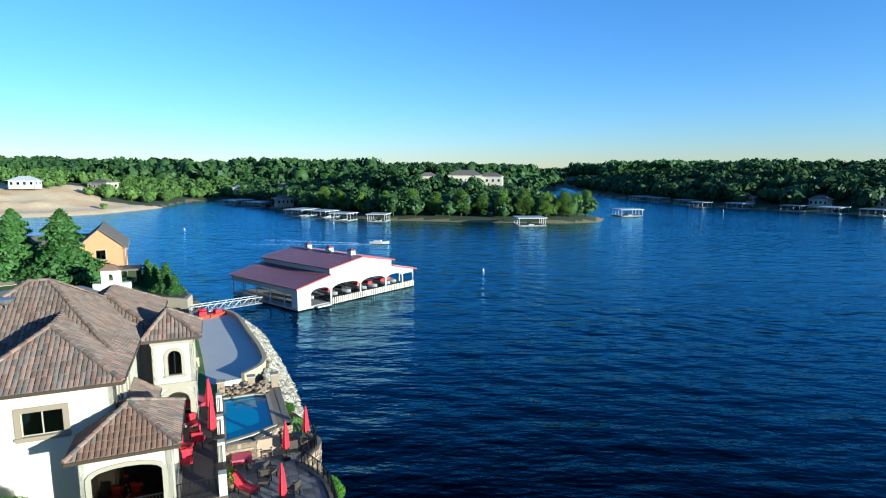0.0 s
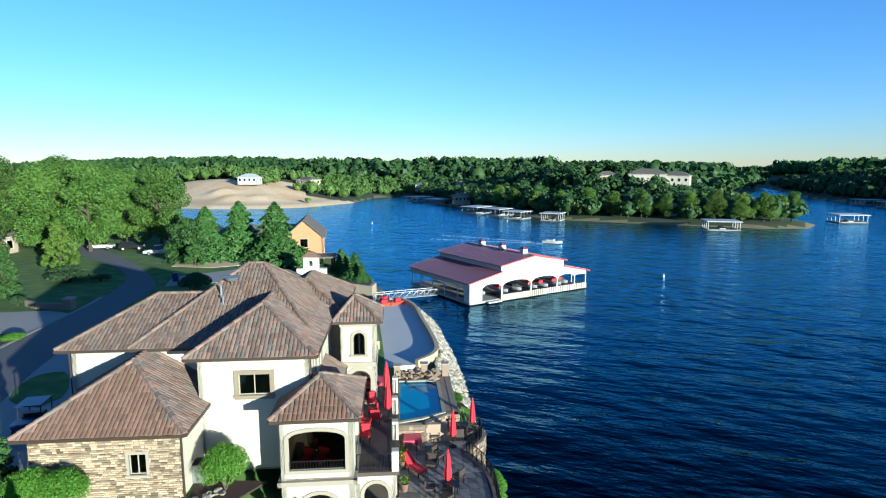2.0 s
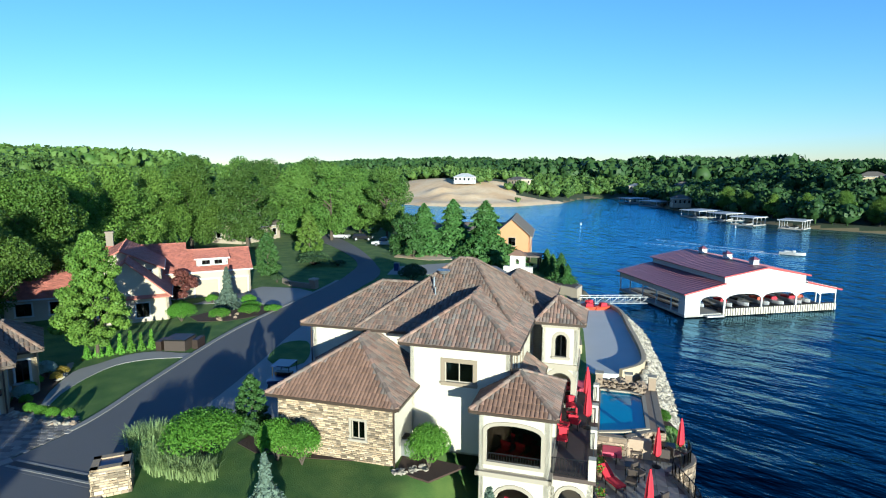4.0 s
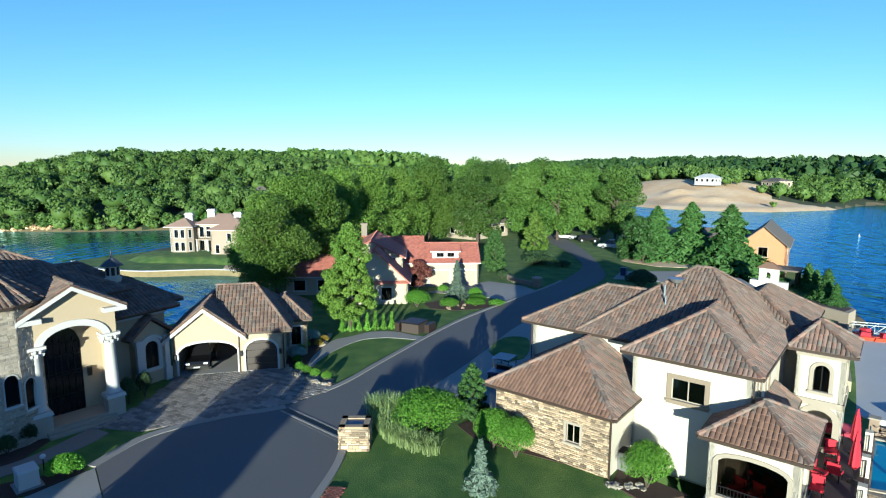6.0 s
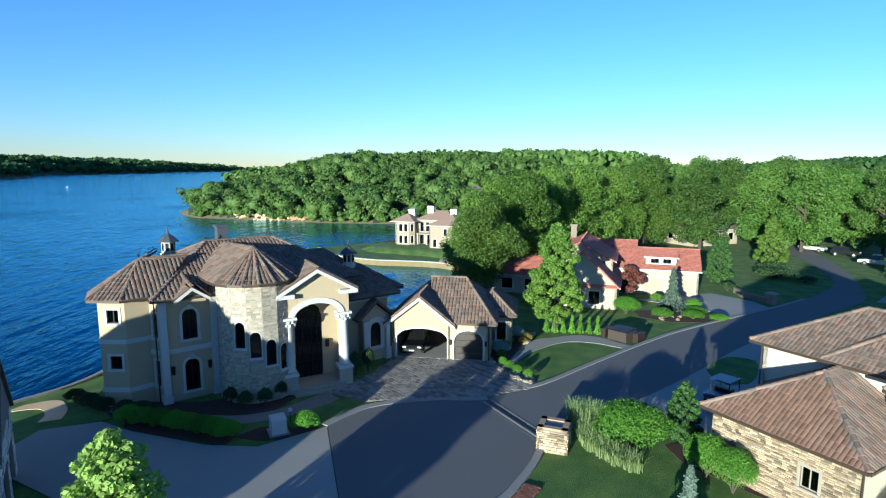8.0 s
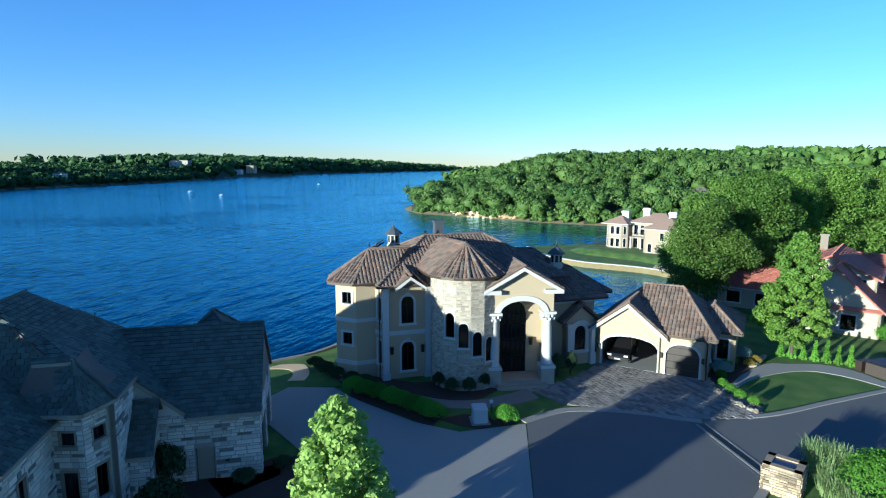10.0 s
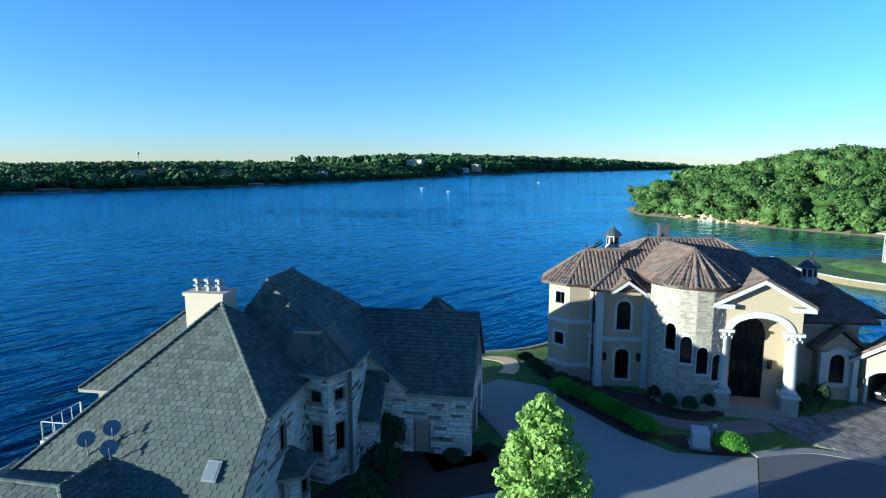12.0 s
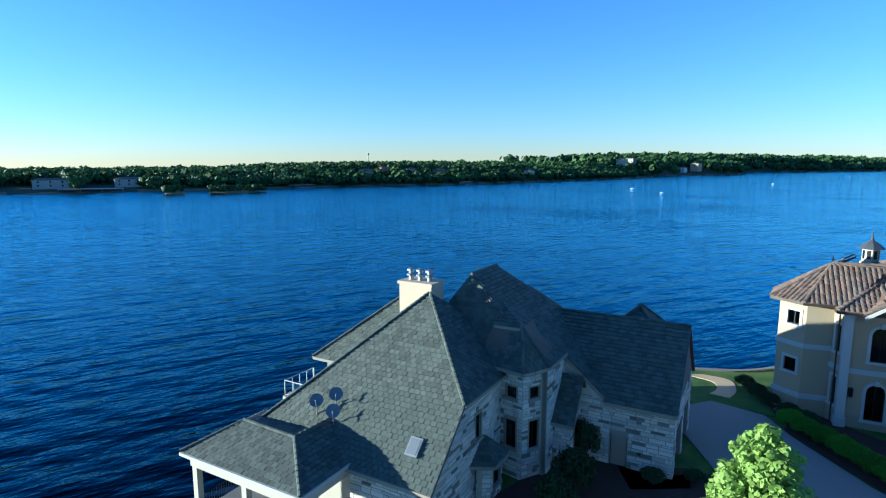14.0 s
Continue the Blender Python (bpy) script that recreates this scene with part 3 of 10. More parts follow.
def cover(solid, poly, piece, w, l, stagger=0.0, rng=random, skip=None):
    """Lay rows of pieces on a roof plane, from the eave up, cut along its hips and rakes."""
    p0, e, up, nrm = plane_frame(poly)
    flat = [((Vector(p) - p0).dot(e), (Vector(p) - p0).dot(up)) for p in poly]
    s_lo, s_hi, t_lo, t_hi = min(p[0] for p in flat), max(p[0] for p in flat), min(p[1] for p in flat), max(p[1] for p in flat)
    cut = convex(flat)
    verts, faces = piece
    tpl = np.array(verts)
    basis = np.array([e, up, nrm])
    rows, cols = int(t_hi / l) + 1, int((s_hi - s_lo) / w) + 3
    spots = []
    for r in range(rows):
        off = stagger * (r % 2) * w
        s = s_lo + off + (np.arange(cols) - 0.5) * w
        t = np.full(cols, r * l)
        if cut:
            lo, hi = reach(flat, np.clip(t + l * 0.4, t_lo, t_hi))
            ok = (s + w * 0.42 > lo) & (s - w * 0.42 < hi)
        else:
            ok = inside(s, t + l * 0.45, flat)
        spots += [(a, b) for a, b in zip(s[ok], t[ok])]
    if not spots:
        return []
    spots = np.array(spots)
    jit = np.array([[rng.uniform(-0.012, 0.012), rng.uniform(-0.015, 0.015), rng.uniform(0, 0.012)] for _ in spots])
    local = tpl[None] + jit[:, None] + np.concatenate([spots, np.zeros((len(spots), 1))], 1)[:, None]
    whole = np.ones(len(spots), bool)
    if cut:
        tt = np.clip(local[:, :, 1], t_lo, t_hi)
        lo, hi = reach(flat, tt)
        inner = np.clip(local[:, :, 0], lo, hi)
        whole = np.abs(inner - local[:, :, 0]).max(1) < 0.02
        local[:, :, 0] = inner
        local[:, :, 1] = np.minimum(local[:, :, 1], t_hi)
    base = np.array(p0) + (np.concatenate([spots, np.zeros((len(spots), 1))], 1) + jit) @ basis
    keep = np.array([not (ok and skip(b)) for ok, b in zip(whole, base)]) if skip else np.ones(len(spots), bool)
    out = [tuple(b) for b in base[~keep]]
    world = np.array(p0) + local[keep] @ basis
    k, n = len(solid.v), len(verts)
    solid.v += [tuple(p) for p in world.reshape(-1, 3)]
    for i in range(len(world)):
        solid.f += [tuple(j + k + i * n for j in f) for f in faces]
    return out


def ridge_caps(solid, a, b, r=0.13, l=0.38):
    a, b = Vector(a), Vector(b)
    n = max(1, int((b - a).length / l))
    d = (b - a) / n
    side = d.cross(Vector((0, 0, 1))).normalized()
    up = side.cross(d).normalized()
    for i in range(n):
        p, q = a + d * i - d * 0.04, a + d * (i + 1)
        ring0 = [p + (r * 1.06) * (math.cos(x) * side + math.sin(x) * up) + up * 0.05 for x in [math.pi * k / 4 for k in range(5)]]
        ring1 = [q + (r * 0.92) * (math.cos(x) * side + math.sin(x) * up) + up * 0.03 for x in [math.pi * k / 4 for k in range(5)]]
        solid.add(ring0 + ring1, [(k, k + 1, k + 6, k + 5) for k in range(4)] + [(4, 3, 2, 1, 0)])


def lay_pieces(name, parent, plane, piece, spots, mat):
    """Single tiles or shingles at their spots on a roof plane, all on one mesh."""
    _, e, up, nrm = plane_frame(plane)
    me = bpy.data.meshes.new(name)
    me.from_pydata([tuple(e * x + up * y + nrm * z) for x, y, z in piece[0]], [], piece[1])
    me.materials.append(mat)
    for p in spots:
        ob = new(name, me)
        ob.parent = parent
        ob.location = Vector(p) - ORIGIN[parent.name]


STONE_SHAPES = []


def set_stones(parent, at, picked, mat):
    """Single facing stones on a wall, each its own size on one of three shared shapes."""
    if not STONE_SHAPES:
        rg = random.Random(8)
        for k in range(3):
            j = lambda: rg.uniform(0.0, 0.05)
            lo, hi = [(j(), 0, j()), (1 - j(), 0, j()), (1 - j(), 0, 1 - j()), (j(), 0, 1 - j())], []
            hi = [(x * 0.94 + 0.03, -1 + rg.uniform(0, 0.25), z * 0.9 + 0.05) for x, _, z in lo]
            STONE_SHAPES.append((lo + hi, [(4, 5, 6, 7)] + [(i, (i + 1) % 4, 4 + (i + 1) % 4, 4 + i) for i in range(4)]))
    meshes = []
    for v, f in STONE_SHAPES:
        me = bpy.data.meshes.new("stone")
        me.from_pydata(v, [], f)
        me.materials.append(mat)
        meshes.append(me)
    o = Vector(at(0, 0, 0))
    ex, ey = Vector(at(1, 0, 0)) - o, Vector(at(0, 1, 0)) - o
    turn = math.atan2(ex.y, ex.x)
    for i, (a, b, z, z2, d) in enumerate(picked):
        ob = new("stone", meshes[i % 3])
        ob.parent = parent
        ob.location = Vector(at(a, 0, z)) - ORIGIN[parent.name]
        ob.rotation_euler = (0, 0, turn)
        ob.scale = (b - a, d, z2 - z)


def roof(parent, planes, hips=(), kind="barrel", mat=TILE_BROWN, under=ROOF_FELT, fascia=GUTTER, thick=0.16, name="roof", caps=True, label="", single_out=None, tile=(0.22, 0.38, 0.07)):
    """A roof under its tiles: underlay with a fascia at each eave, tiles, ridge caps."""
    s = Solid()
    for p in planes:
        _, _, _, nrm = plane_frame(p)
        n = len(p)
        pts = [Vector(q) for q in p]
        s.add(pts + [q - Vector((0, 0, thick)) for q in pts], [tuple(range(n)), tuple(reversed(range(n, 2 * n)))] + [(i, n + i, n + (i + 1) % n, (i + 1) % n) for i in range(n)])
    ob = part(name, s, under, parent, label)
    f = Solid()
    for p in planes:
        a, b = Vector(p[0]), Vector(p[1])
        if abs(a.z - b.z) < 0.05 and (b - a).length > 0.3:
            e = (b - a).normalized()
            _, _, up, _ = plane_frame(p)
            o = Vector((-up.x, -up.y, 0)).normalized() * 0.09
            z = Vector((0, 0, 0.15))
            f = Solid()
            f.hexa([a + o * 0 - z, b - z, b + o - z, a + o - z, a + Vector((0, 0, 0.0)), b, b + o, a + o])
            part("gutter", f, fascia, ob)
    t = Solid()
    rng = random.Random(len(planes) * 7 + int(abs(planes[0][0][0]) * 10))
    if kind == "barrel":
        for p in planes:
            pick = (single_out or {}).get(planes.index(p))
            out = cover(t, p, barrel(*tile), tile[0], tile[1], 0.0, rng, pick)
            lay_pieces("tile", ob, p, barrel(*tile), out, TILE_PIECE)
        if caps:
            for a, b in hips:
                ridge_caps(t, a, b)
        part("roof_tiles", t, mat, ob, kind="stuff")
    elif kind == "shingle":
        for p in planes:
            pick = (single_out or {}).get(planes.index(p))
            out = cover(t, p, slab(0.31, 0.25, 0.05), 0.31, 0.25, 0.5, rng, pick)
            lay_pieces("shingle", ob, p, slab(0.31, 0.25, 0.05), out, SHINGLE_PIECE)
        for a, b in hips:
            ridge_caps(t, a, b, 0.10, 0.3)
        part("roof_shingles", t, mat, ob, kind="stuff")
    return ob


def stones(solid, at, length, z0, z1, ops=(), rng=random, h=(0.12, 0.26), w=(0.22, 0.75), proud=(0.015, 0.06), pick=None, picked=None):
    """Ledge stones in uneven courses over a wall's face; none in its openings."""
    z = z0
    while z < z1 - 0.05:
        hh = min(rng.uniform(*h), z1 - z)
        s = -rng.uniform(0, 0.2)
        while s < length:
            ww = rng.uniform(*w)
            a, b = max(0.0, s), min(length, s + ww)
            s += ww
            if b - a < 0.06:
                continue
            blocked = False
            for o in ops:
                top = o[3] + o[4] * 0.8
                if a < o[1] + 0.03 and b > o[0] - 0.03 and z < top and z + hh > o[2]:
                    if a < o[0] - 0.1:
                        b = o[0] - 0.04
                    elif b > o[1] + 0.1:
                        a = o[1] + 0.04
                    else:
                        blocked = True
            if blocked or b - a < 0.06:
                continue
            d = -rng.uniform(*proud)
            g = 0.012
            if pick and pick(a, z) and len(picked) < 300:
                picked.append((a + g, b - g, z + g, z + hh - g, -d))
                continue
            p = [(a + g, z + g), (b - g, z + g + rng.uniform(0, 0.015)), (b - g - rng.uniform(0, 0.02), z + hh - g), (a + g, z + hh - g - rng.uniform(0, 0.015))]
            k = len(solid.v)
            solid.v += [at(x, 0.0, y) for x, y in p] + [at(x, d, y) for x, y in p]
            solid.f += [(k + 4, k + 5, k + 6, k + 7)] + [(k + i, k + (i + 1) % 4, k + 4 + (i + 1) % 4, k + 4 + i) for i in range(4)]
        z += hh

# ---- water and land ----
lake = Solid()
lake.add([(4900 * math.cos(2 * math.pi * i / 96), 4900 * math.sin(2 * math.pi * i / 96), 0) for i in range(96)], [tuple(range(96))])
single("water", lake, WATER, "deep blue rippled lake water under a clear sky", "lake", kind="structure")

HOME = [(-1, -31), (8, -24), (24, -16), (34, 2), (24, 17), (6, 24), (-4, 29), (-7.4, 35), (-9.3, 39.5), (-11.5, 45), (-15, 53.7), (-21, 66), (-30, 82),
        (-36, 79), (-35, 76), (-34, 80), (-40, 91), (-52, 106), (-66, 118), (-90, 140), (-130, 165), (-220, 200), (-300, 230), (-420, 300), (-700, 420), (-1500, 700),
        (-4300, 900), (-4300, -300), (-900, -180), (-520, -130), (-390, -105), (-300, -98), (-280, -90), (-262, -79), (-248, -49), (-231, -18.6), (-223, 7.7), (-223, 32),
        (-190, 40), (-172, 22), (-160, -2), (-145, -7), (-137, -4), (-129, 9.3), (-119, 20), (-107, 23), (-92, 17), (-75, 2), (-64, -10),
        (-60, -18.5), (-47, -20.5), (-43.5, -22), (-41, -24.5), (-37, -30), (-30, -37.5), (-14, -38)]
NORTH = [(-700, 470), (-420, 330), (-300, 268), (-249, 255), (-217, 250), (-203, 254), (-183, 264), (-170, 279), (-163, 322), (-168, 345), (-175, 372), (-165, 400), (-130, 372),
         (-100, 322), (-76, 286), (-37, 253), (-23, 244), (27, 234), (50, 231), (66, 236), (73, 253), (66, 285), (50, 340), (60, 420), (110, 560), (200, 900), (100, 4300), (-4300, 4300), (-4300, 1100), (-1500, 800)]
EAST = [(240, 1500), (150, 700), (130, 452), (142, 409), (157, 334), (185, 298), (212, 269), (300, 200), (480, 120), (700, 60), (4300, 60), (4300, 4300), (600, 4300)]
SOUTH = [(900, -420), (300, -500), (48, -545), (-10, -535), (-60, -550), (-166, -553), (-280, -560), (-388, -552), (-560, -590), (-815, -650), (-1000, -740), (-1405, -780), (-1812, -1000),
         (-2673, -960), (-3341, -1060), (-3800, -980), (-4500, -900), (-4600, -4600), (4300, -4600), (4300, -420)]


def shore_distance(x, y, poly):
    """Metres inside (plus) or outside (minus) a shoreline."""
    d = np.full(x.shape, 1e9)
    n = len(poly)
    for i in range(n):
        ax, ay = poly[i]
        bx, by = poly[(i + 1) % n]
        ex, ey = bx - ax, by - ay
        t = np.clip(((x - ax) * ex + (y - ay) * ey) / (ex * ex + ey * ey), 0, 1)
        d = np.minimum(d, np.hypot(x - ax - t * ex, y - ay - t * ey))
    return np.where(inside(x, y, poly), d, -d)


def smooth(v, a, b):
    t = np.clip((v - a) / (b - a), 0, 1)
    return t * t * (3 - 2 * t)


def bump_at(x, y, cx, cy, rx, ry, h, deg=0):
    c, s = math.cos(radians(deg)), math.sin(radians(deg))
    u, v = (x - cx) * c + (y - cy) * s, -(x - cx) * s + (y - cy) * c
    return h * np.exp(-((u / rx) ** 2 + (v / ry) ** 2))


def rolling(x, y, k):
    return np.sin(x * k * 0.011 + 1.3) * np.sin(y * k * 0.013 + 0.4) + 0.5 * np.sin(x * k * 0.027 + y * k * 0.019)


def ground_height(x, y):
    x, y = np.asarray(x, float), np.asarray(y, float)
    z = np.full(x.shape, -2.5)
    d = shore_distance(x, y, HOME)
    near = np.hypot(x, y) < 135
    home = np.maximum(0.25 * np.minimum(d, 2), 6.0 * smooth(d, 0.5, 9.0))
    bside = (x > -34) & (x < 12) & (y > 29) & (d < 14)
    home = np.where(bside, np.minimum(home, 0.4 + 2.2 * smooth(d, 0.5, 9)), home)
    ub, vb = x * 0.9239 + y * 0.3827, -x * 0.3827 + y * 0.9239
    terrace = smooth(vb, 15, 21) * (1 - smooth(vb, 46, 50)) * (1 - smooth(-ub, 5.5, 9.5))
    home = home - np.maximum(0, home - 2.9) * terrace
    oside = (x < -34) & (x > -75) & (y > 70) & (y + 0.9 * x > 30)
    home = np.where(oside, np.minimum(home, 4.0), home)
    low = smooth(np.hypot(x + 142, y - 12), 26, 46)
    inland = 2.2 + 3.0 * low
    hills = (bump_at(x, y, -345, -20, 105, 85, 12.5) + bump_at(x, y, -480, 120, 200, 160, 8.5) + bump_at(x, y, -800, 150, 300, 260, 14)
             + bump_at(x, y, -300, 70, 60, 50, 3) + bump_at(x, y, -1700, 300, 900, 420, 30) + bump_at(x, y, -700, 350, 300, 160, 4))
    far_home = np.minimum(d * 0.35, inland + smooth(d, 6, 90) * hills * (0.94 + 0.06 * rolling(x, y, 1.2)))
    mix = smooth(np.hypot(x, y), 118, 135)
    z = np.where(d > 0, home * (1 - mix) + far_home * mix, np.maximum(d * 0.3, -2.5))
    d = shore_distance(x, y, NORTH)
    h = (bump_at(x, y, -5, 362, 75, 70, 18) + bump_at(x, y, -260, 345, 70, 75, 13) + bump_at(x, y, -190, 300, 28, 26, 3) + bump_at(x, y, -222, 278, 7, 7, 6.5) + bump_at(x, y, -206, 284, 6, 6, 5.5) + bump_at(x, y, -236, 290, 8, 6, 6.5) + bump_at(x, y, -186, 280, 9, 5, 3) + bump_at(x, y, -150, 620, 260, 140, 12)
         + bump_at(x, y, -700, 800, 420, 260, 24) + bump_at(x, y, 60, 1100, 500, 300, 16) + bump_at(x, y, -420, 430, 130, 90, 12))
    z = np.where(d <= 0, np.maximum(z, np.maximum(d * 0.3, -2.5)), np.minimum(d * 0.3, 1.6 + smooth(d, 4, 60) * (1 + 0.9 * h) * (0.95 + 0.05 * rolling(x, y, 2.0))))
    d = shore_distance(x, y, EAST)
    h = bump_at(x, y, 300, 480, 140, 130, 14) + bump_at(x, y, 560, 330, 240, 150, 16) + bump_at(x, y, 420, 900, 320, 300, 16)
    z = np.where(d <= 0, np.maximum(z, np.maximum(d * 0.3, -2.5)), np.minimum(d * 0.4, 1.5 + smooth(d, 4, 70) * (2 + 0.85 * h) * (0.95 + 0.05 * rolling(x, y, 1.6))))
    d = shore_distance(x, y, SOUTH)
    h = (4 + 8 * smooth(-x, 0, 420)) * (1 + 0.25 * rolling(x, y, 0.8)) + bump_at(x, y, -1900, -1250, 700, 300, 24) + bump_at(x, y, -3300, -1500, 900, 400, 34) + bump_at(x, y, -900, -900, 350, 220, 5)
    z = np.where(d <= 0, np.maximum(z, np.maximum(d * 0.3, -2.5)), np.minimum(d * 0.35, 1.5 + smooth(d, 4, 110) * h))
    return z


def land_mesh():
    rings = [7.0]
    while rings[-1] < 4750:
        rings.append(rings[-1] * (1.012 if 95 < rings[-1] < 400 else 1.035))
    m = 540
    ang = np.arange(m) * 2 * math.pi / m
    rr, aa = np.meshgrid(np.array(rings), ang, indexing="ij")
    x, y = rr * np.cos(aa), rr * np.sin(aa)
    z = ground_height(x, y)
    verts = np.stack([x, y, z], -1).reshape(-1, 3)
    n = len(rings)
    faces = [(i * m + j, (i + 1) * m + j, (i + 1) * m + (j + 1) % m, i * m + (j + 1) % m) for i in range(n - 1) for j in range(m)]
    faces = [f for f in faces if max(verts[k, 2] for k in f) > -2.4]
    faces.append(tuple(range(m)))
    me = bpy.data.meshes.new("ground")
    me.from_pydata(verts.tolist(), [], faces)
    for mat in (GRASS, WOODLAND, SAND, BANK):
        me.materials.append(mat)
    cen = np.array([verts[list(f[:4])].mean(0) for f in faces])
    cen[-1] = (0, 0, 6)
    r = np.hypot(cen[:, 0], cen[:, 1])
    idx = np.where(r > 150, 1, 0)
    wig = 6 * rolling(cen[:, 0], cen[:, 1], 9.0)
    sandy = shore_distance(cen[:, 0] + wig, cen[:, 1] + wig, [(-315, 285), (-290, 264), (-203, 248), (-160, 272), (-158, 326), (-190, 322), (-215, 345), (-255, 348), (-300, 330)]) > 0
    idx[sandy & (cen[:, 1] > 200)] = 2
    edge = (cen[:, 2] < 0.7) & (r > 60) & (idx != 2)
    idx[edge] = 3
    me.polygons.foreach_set("material_index", idx.astype(np.int32))
    me.polygons.foreach_set("use_smooth", [True] * len(me.polygons))
    me.update()
    return me


ground = new("ground", land_mesh())
tagged(ground, "rolling green ground with bare earth and wooded hills along the lake", "ground", kind="structure")

# ---- roads and paving ----
def paving(name, poly, top, mat, label, category, depth=0.12):
    return single(name, Solid().prism(poly, top - depth, top), mat, label, category, kind="structure")


def offset_line(pts, d):
    out = []
    for i, p in enumerate(pts):
        a, b = Vector(pts[max(i - 1, 0)]), Vector(pts[min(i + 1, len(pts) - 1)])
        t = (b - a).normalized()
        out.append((p[0] - t.y * d, p[1] + t.x * d))
    return out


def strip(solid, pts, width, z0, z1):
    o = offset_line(pts, width)
    for i in range(len(pts) - 1):
        solid.hexa([(*pts[i], z0), (*pts[i + 1], z0), (*o[i + 1], z0), (*o[i], z0), (*pts[i], z1), (*pts[i + 1], z1), (*o[i + 1], z1), (*o[i], z1)])
    return solid


def curve(pts, n=6):
    """A smooth line through the given points."""
    out = []
    for i in range(len(pts) - 1):
        p = [Vector((*pts[max(0, min(len(pts) - 1, i + k))], 0)) for k in (-1, 0, 1, 2)]
        for j in range(n):
            t = j / n
            q = 0.5 * (2 * p[1] + (p[2] - p[0]) * t + (2 * p[0] - 5 * p[1] + 4 * p[2] - p[3]) * t * t + (3 * p[1] - p[0] - 3 * p[2] + p[3]) * t ** 3)
            out.append((q.x, q.y))
    return out + [tuple(pts[-1])]


LEFT_EDGE = curve([(-36.6, 6.9), (-38.4, 12.0), (-41.9, 17.1), (-46.3, 23.5), (-50.2, 29.8), (-54.4, 38.5), (-59.0, 48.5), (-63.5, 56), (-70.5, 64.5), (-86, 73.5), (-110, 84)])
RIGHT_EDGE = curve([(-29.6, 9.6), (-33.0, 14.0), (-35.6, 18.8), (-39.6, 25.0), (-44.6, 32), (-49.8, 41.0), (-55.0, 50.5), (-59.5, 58.8), (-67, 65.5), (-84, 77), (-108, 90)])
paving("road", LEFT_EDGE + RIGHT_EDGE[::-1], 6.06, ASPHALT, "dark asphalt lane curving between lawns", "road")
WEST_KERB = curve([(-33.75, -3.05), (-35.1, -1.75), (-36.1, -0.5), (-36.6, 1.3), (-36.75, 3.0), (-36.75, 4.6), (-36.5, 6.2), (-36.4, 7.7)], 5)
EAST_KERB = curve([(-30.4, 9.9), (-29.3, 9.1), (-27.85, 8.25), (-26.3, 7.1), (-24.9, 5.9), (-23.2, 3.8), (-22.2, 1.0)], 5)
paving("road_turning_area", WEST_KERB + EAST_KERB + [(-22.6, -1.3), (-25.9, -1.9)], 6.052, ASPHALT, "worn asphalt turning area at the lane's end", "road")
single("kerb_lane", strip(Solid(), LEFT_EDGE[5:40], 0.42, 5.9, 6.12), KERB, "pale concrete kerb along the lane", "kerb", kind="structure")
single("kerb_arc", strip(Solid(), WEST_KERB[::-1], -0.6, 5.9, 6.085), KERB, "flush concrete band round the turning area", "kerb", kind="structure")
single("kerb_lawn", strip(Solid(), EAST_KERB, 0.42, 5.9, 6.13), KERB, "concrete kerb between turning area and lawn", "kerb", kind="structure")
FORECOURT = [(-37.3, -0.9), (-39.3, -3.5), (-41.6, -1.0), (-44.0, 0.5), (-46.4, 1.6), (-44.2, 9.6), (-43.2, 10.2), (-40.2, 12.0), (-38.2, 11.6), (-37.0, 7.6), (-37.35, 4.6), (-37.25, 1.6)]
forecourt = paving("driveway_mansion", FORECOURT, 6.05, PAVER_BED, "brown cobble-paved forecourt before the garages", "driveway")
paving("driveway_stone_house", [(-22.6, -1.35), (-25.9, -1.95), (-33.7, -3.1), (-31.6, -6.9), (-32.2, -10.0), (-34.6, -15.0), (-36.2, -17.4), (-35.4, -20.6), (-31.5, -21.5), (-27.0, -15.0), (-25.0, -12.0), (-23.0, -12.5), (-20.5, -14.5), (-17.5, -13), (-19.5, -8.0), (-20.6, -4.0)], 6.045, CONCRETE, "pale concrete driveway of the stone house", "driveway")
paving("driveway_cream_house", [(-33.0, 13.8), (-35.9, 18.9), (-39.9, 25.1), (-44.9, 32.1), (-50.1, 41.2), (-46.5, 42.5), (-41, 35), (-37.2, 31.0), (-36.0, 33.5), (-31.8, 33.0), (-26.5, 26.0), (-28.0, 20.5), (-30.5, 17.5)], 6.048, CONCRETE, "grey concrete drive beside the lane", "driveway")
SIDE_EDGE = curve([(-31.0, -29.5), (-36.2, -27.6), (-40.0, -24.6), (-42.8, -22.3), (-46.5, -21.0), (-52, -19.5)], 4)
paving("lawn_side", [(-30.2, -20.0), (-31.0, -29.5)] + SIDE_EDGE + [(-52, -15), (-37.6, -14.5), (-36.0, -19.0)], 5.99, GRASS, "level green lawn between the two big houses", "lawn", 6.5)
single("lawn_edging", strip(Solid(), SIDE_EDGE, 0.35, 5.0, 6.12), KERB, "pale kerb on the edge of the side lawn", "kerb", kind="structure")
paving("side_path", curve([(-37.0, -20.2), (-38.6, -20.6), (-40.2, -22.0), (-39.6, -23.8)], 4) + curve([(-38.4, -24.6), (-38.8, -22.6), (-37.8, -21.6), (-36.6, -21.4)], 4), 6.02, SAND, "tan gravel path over the side lawn", "path", 0.05)


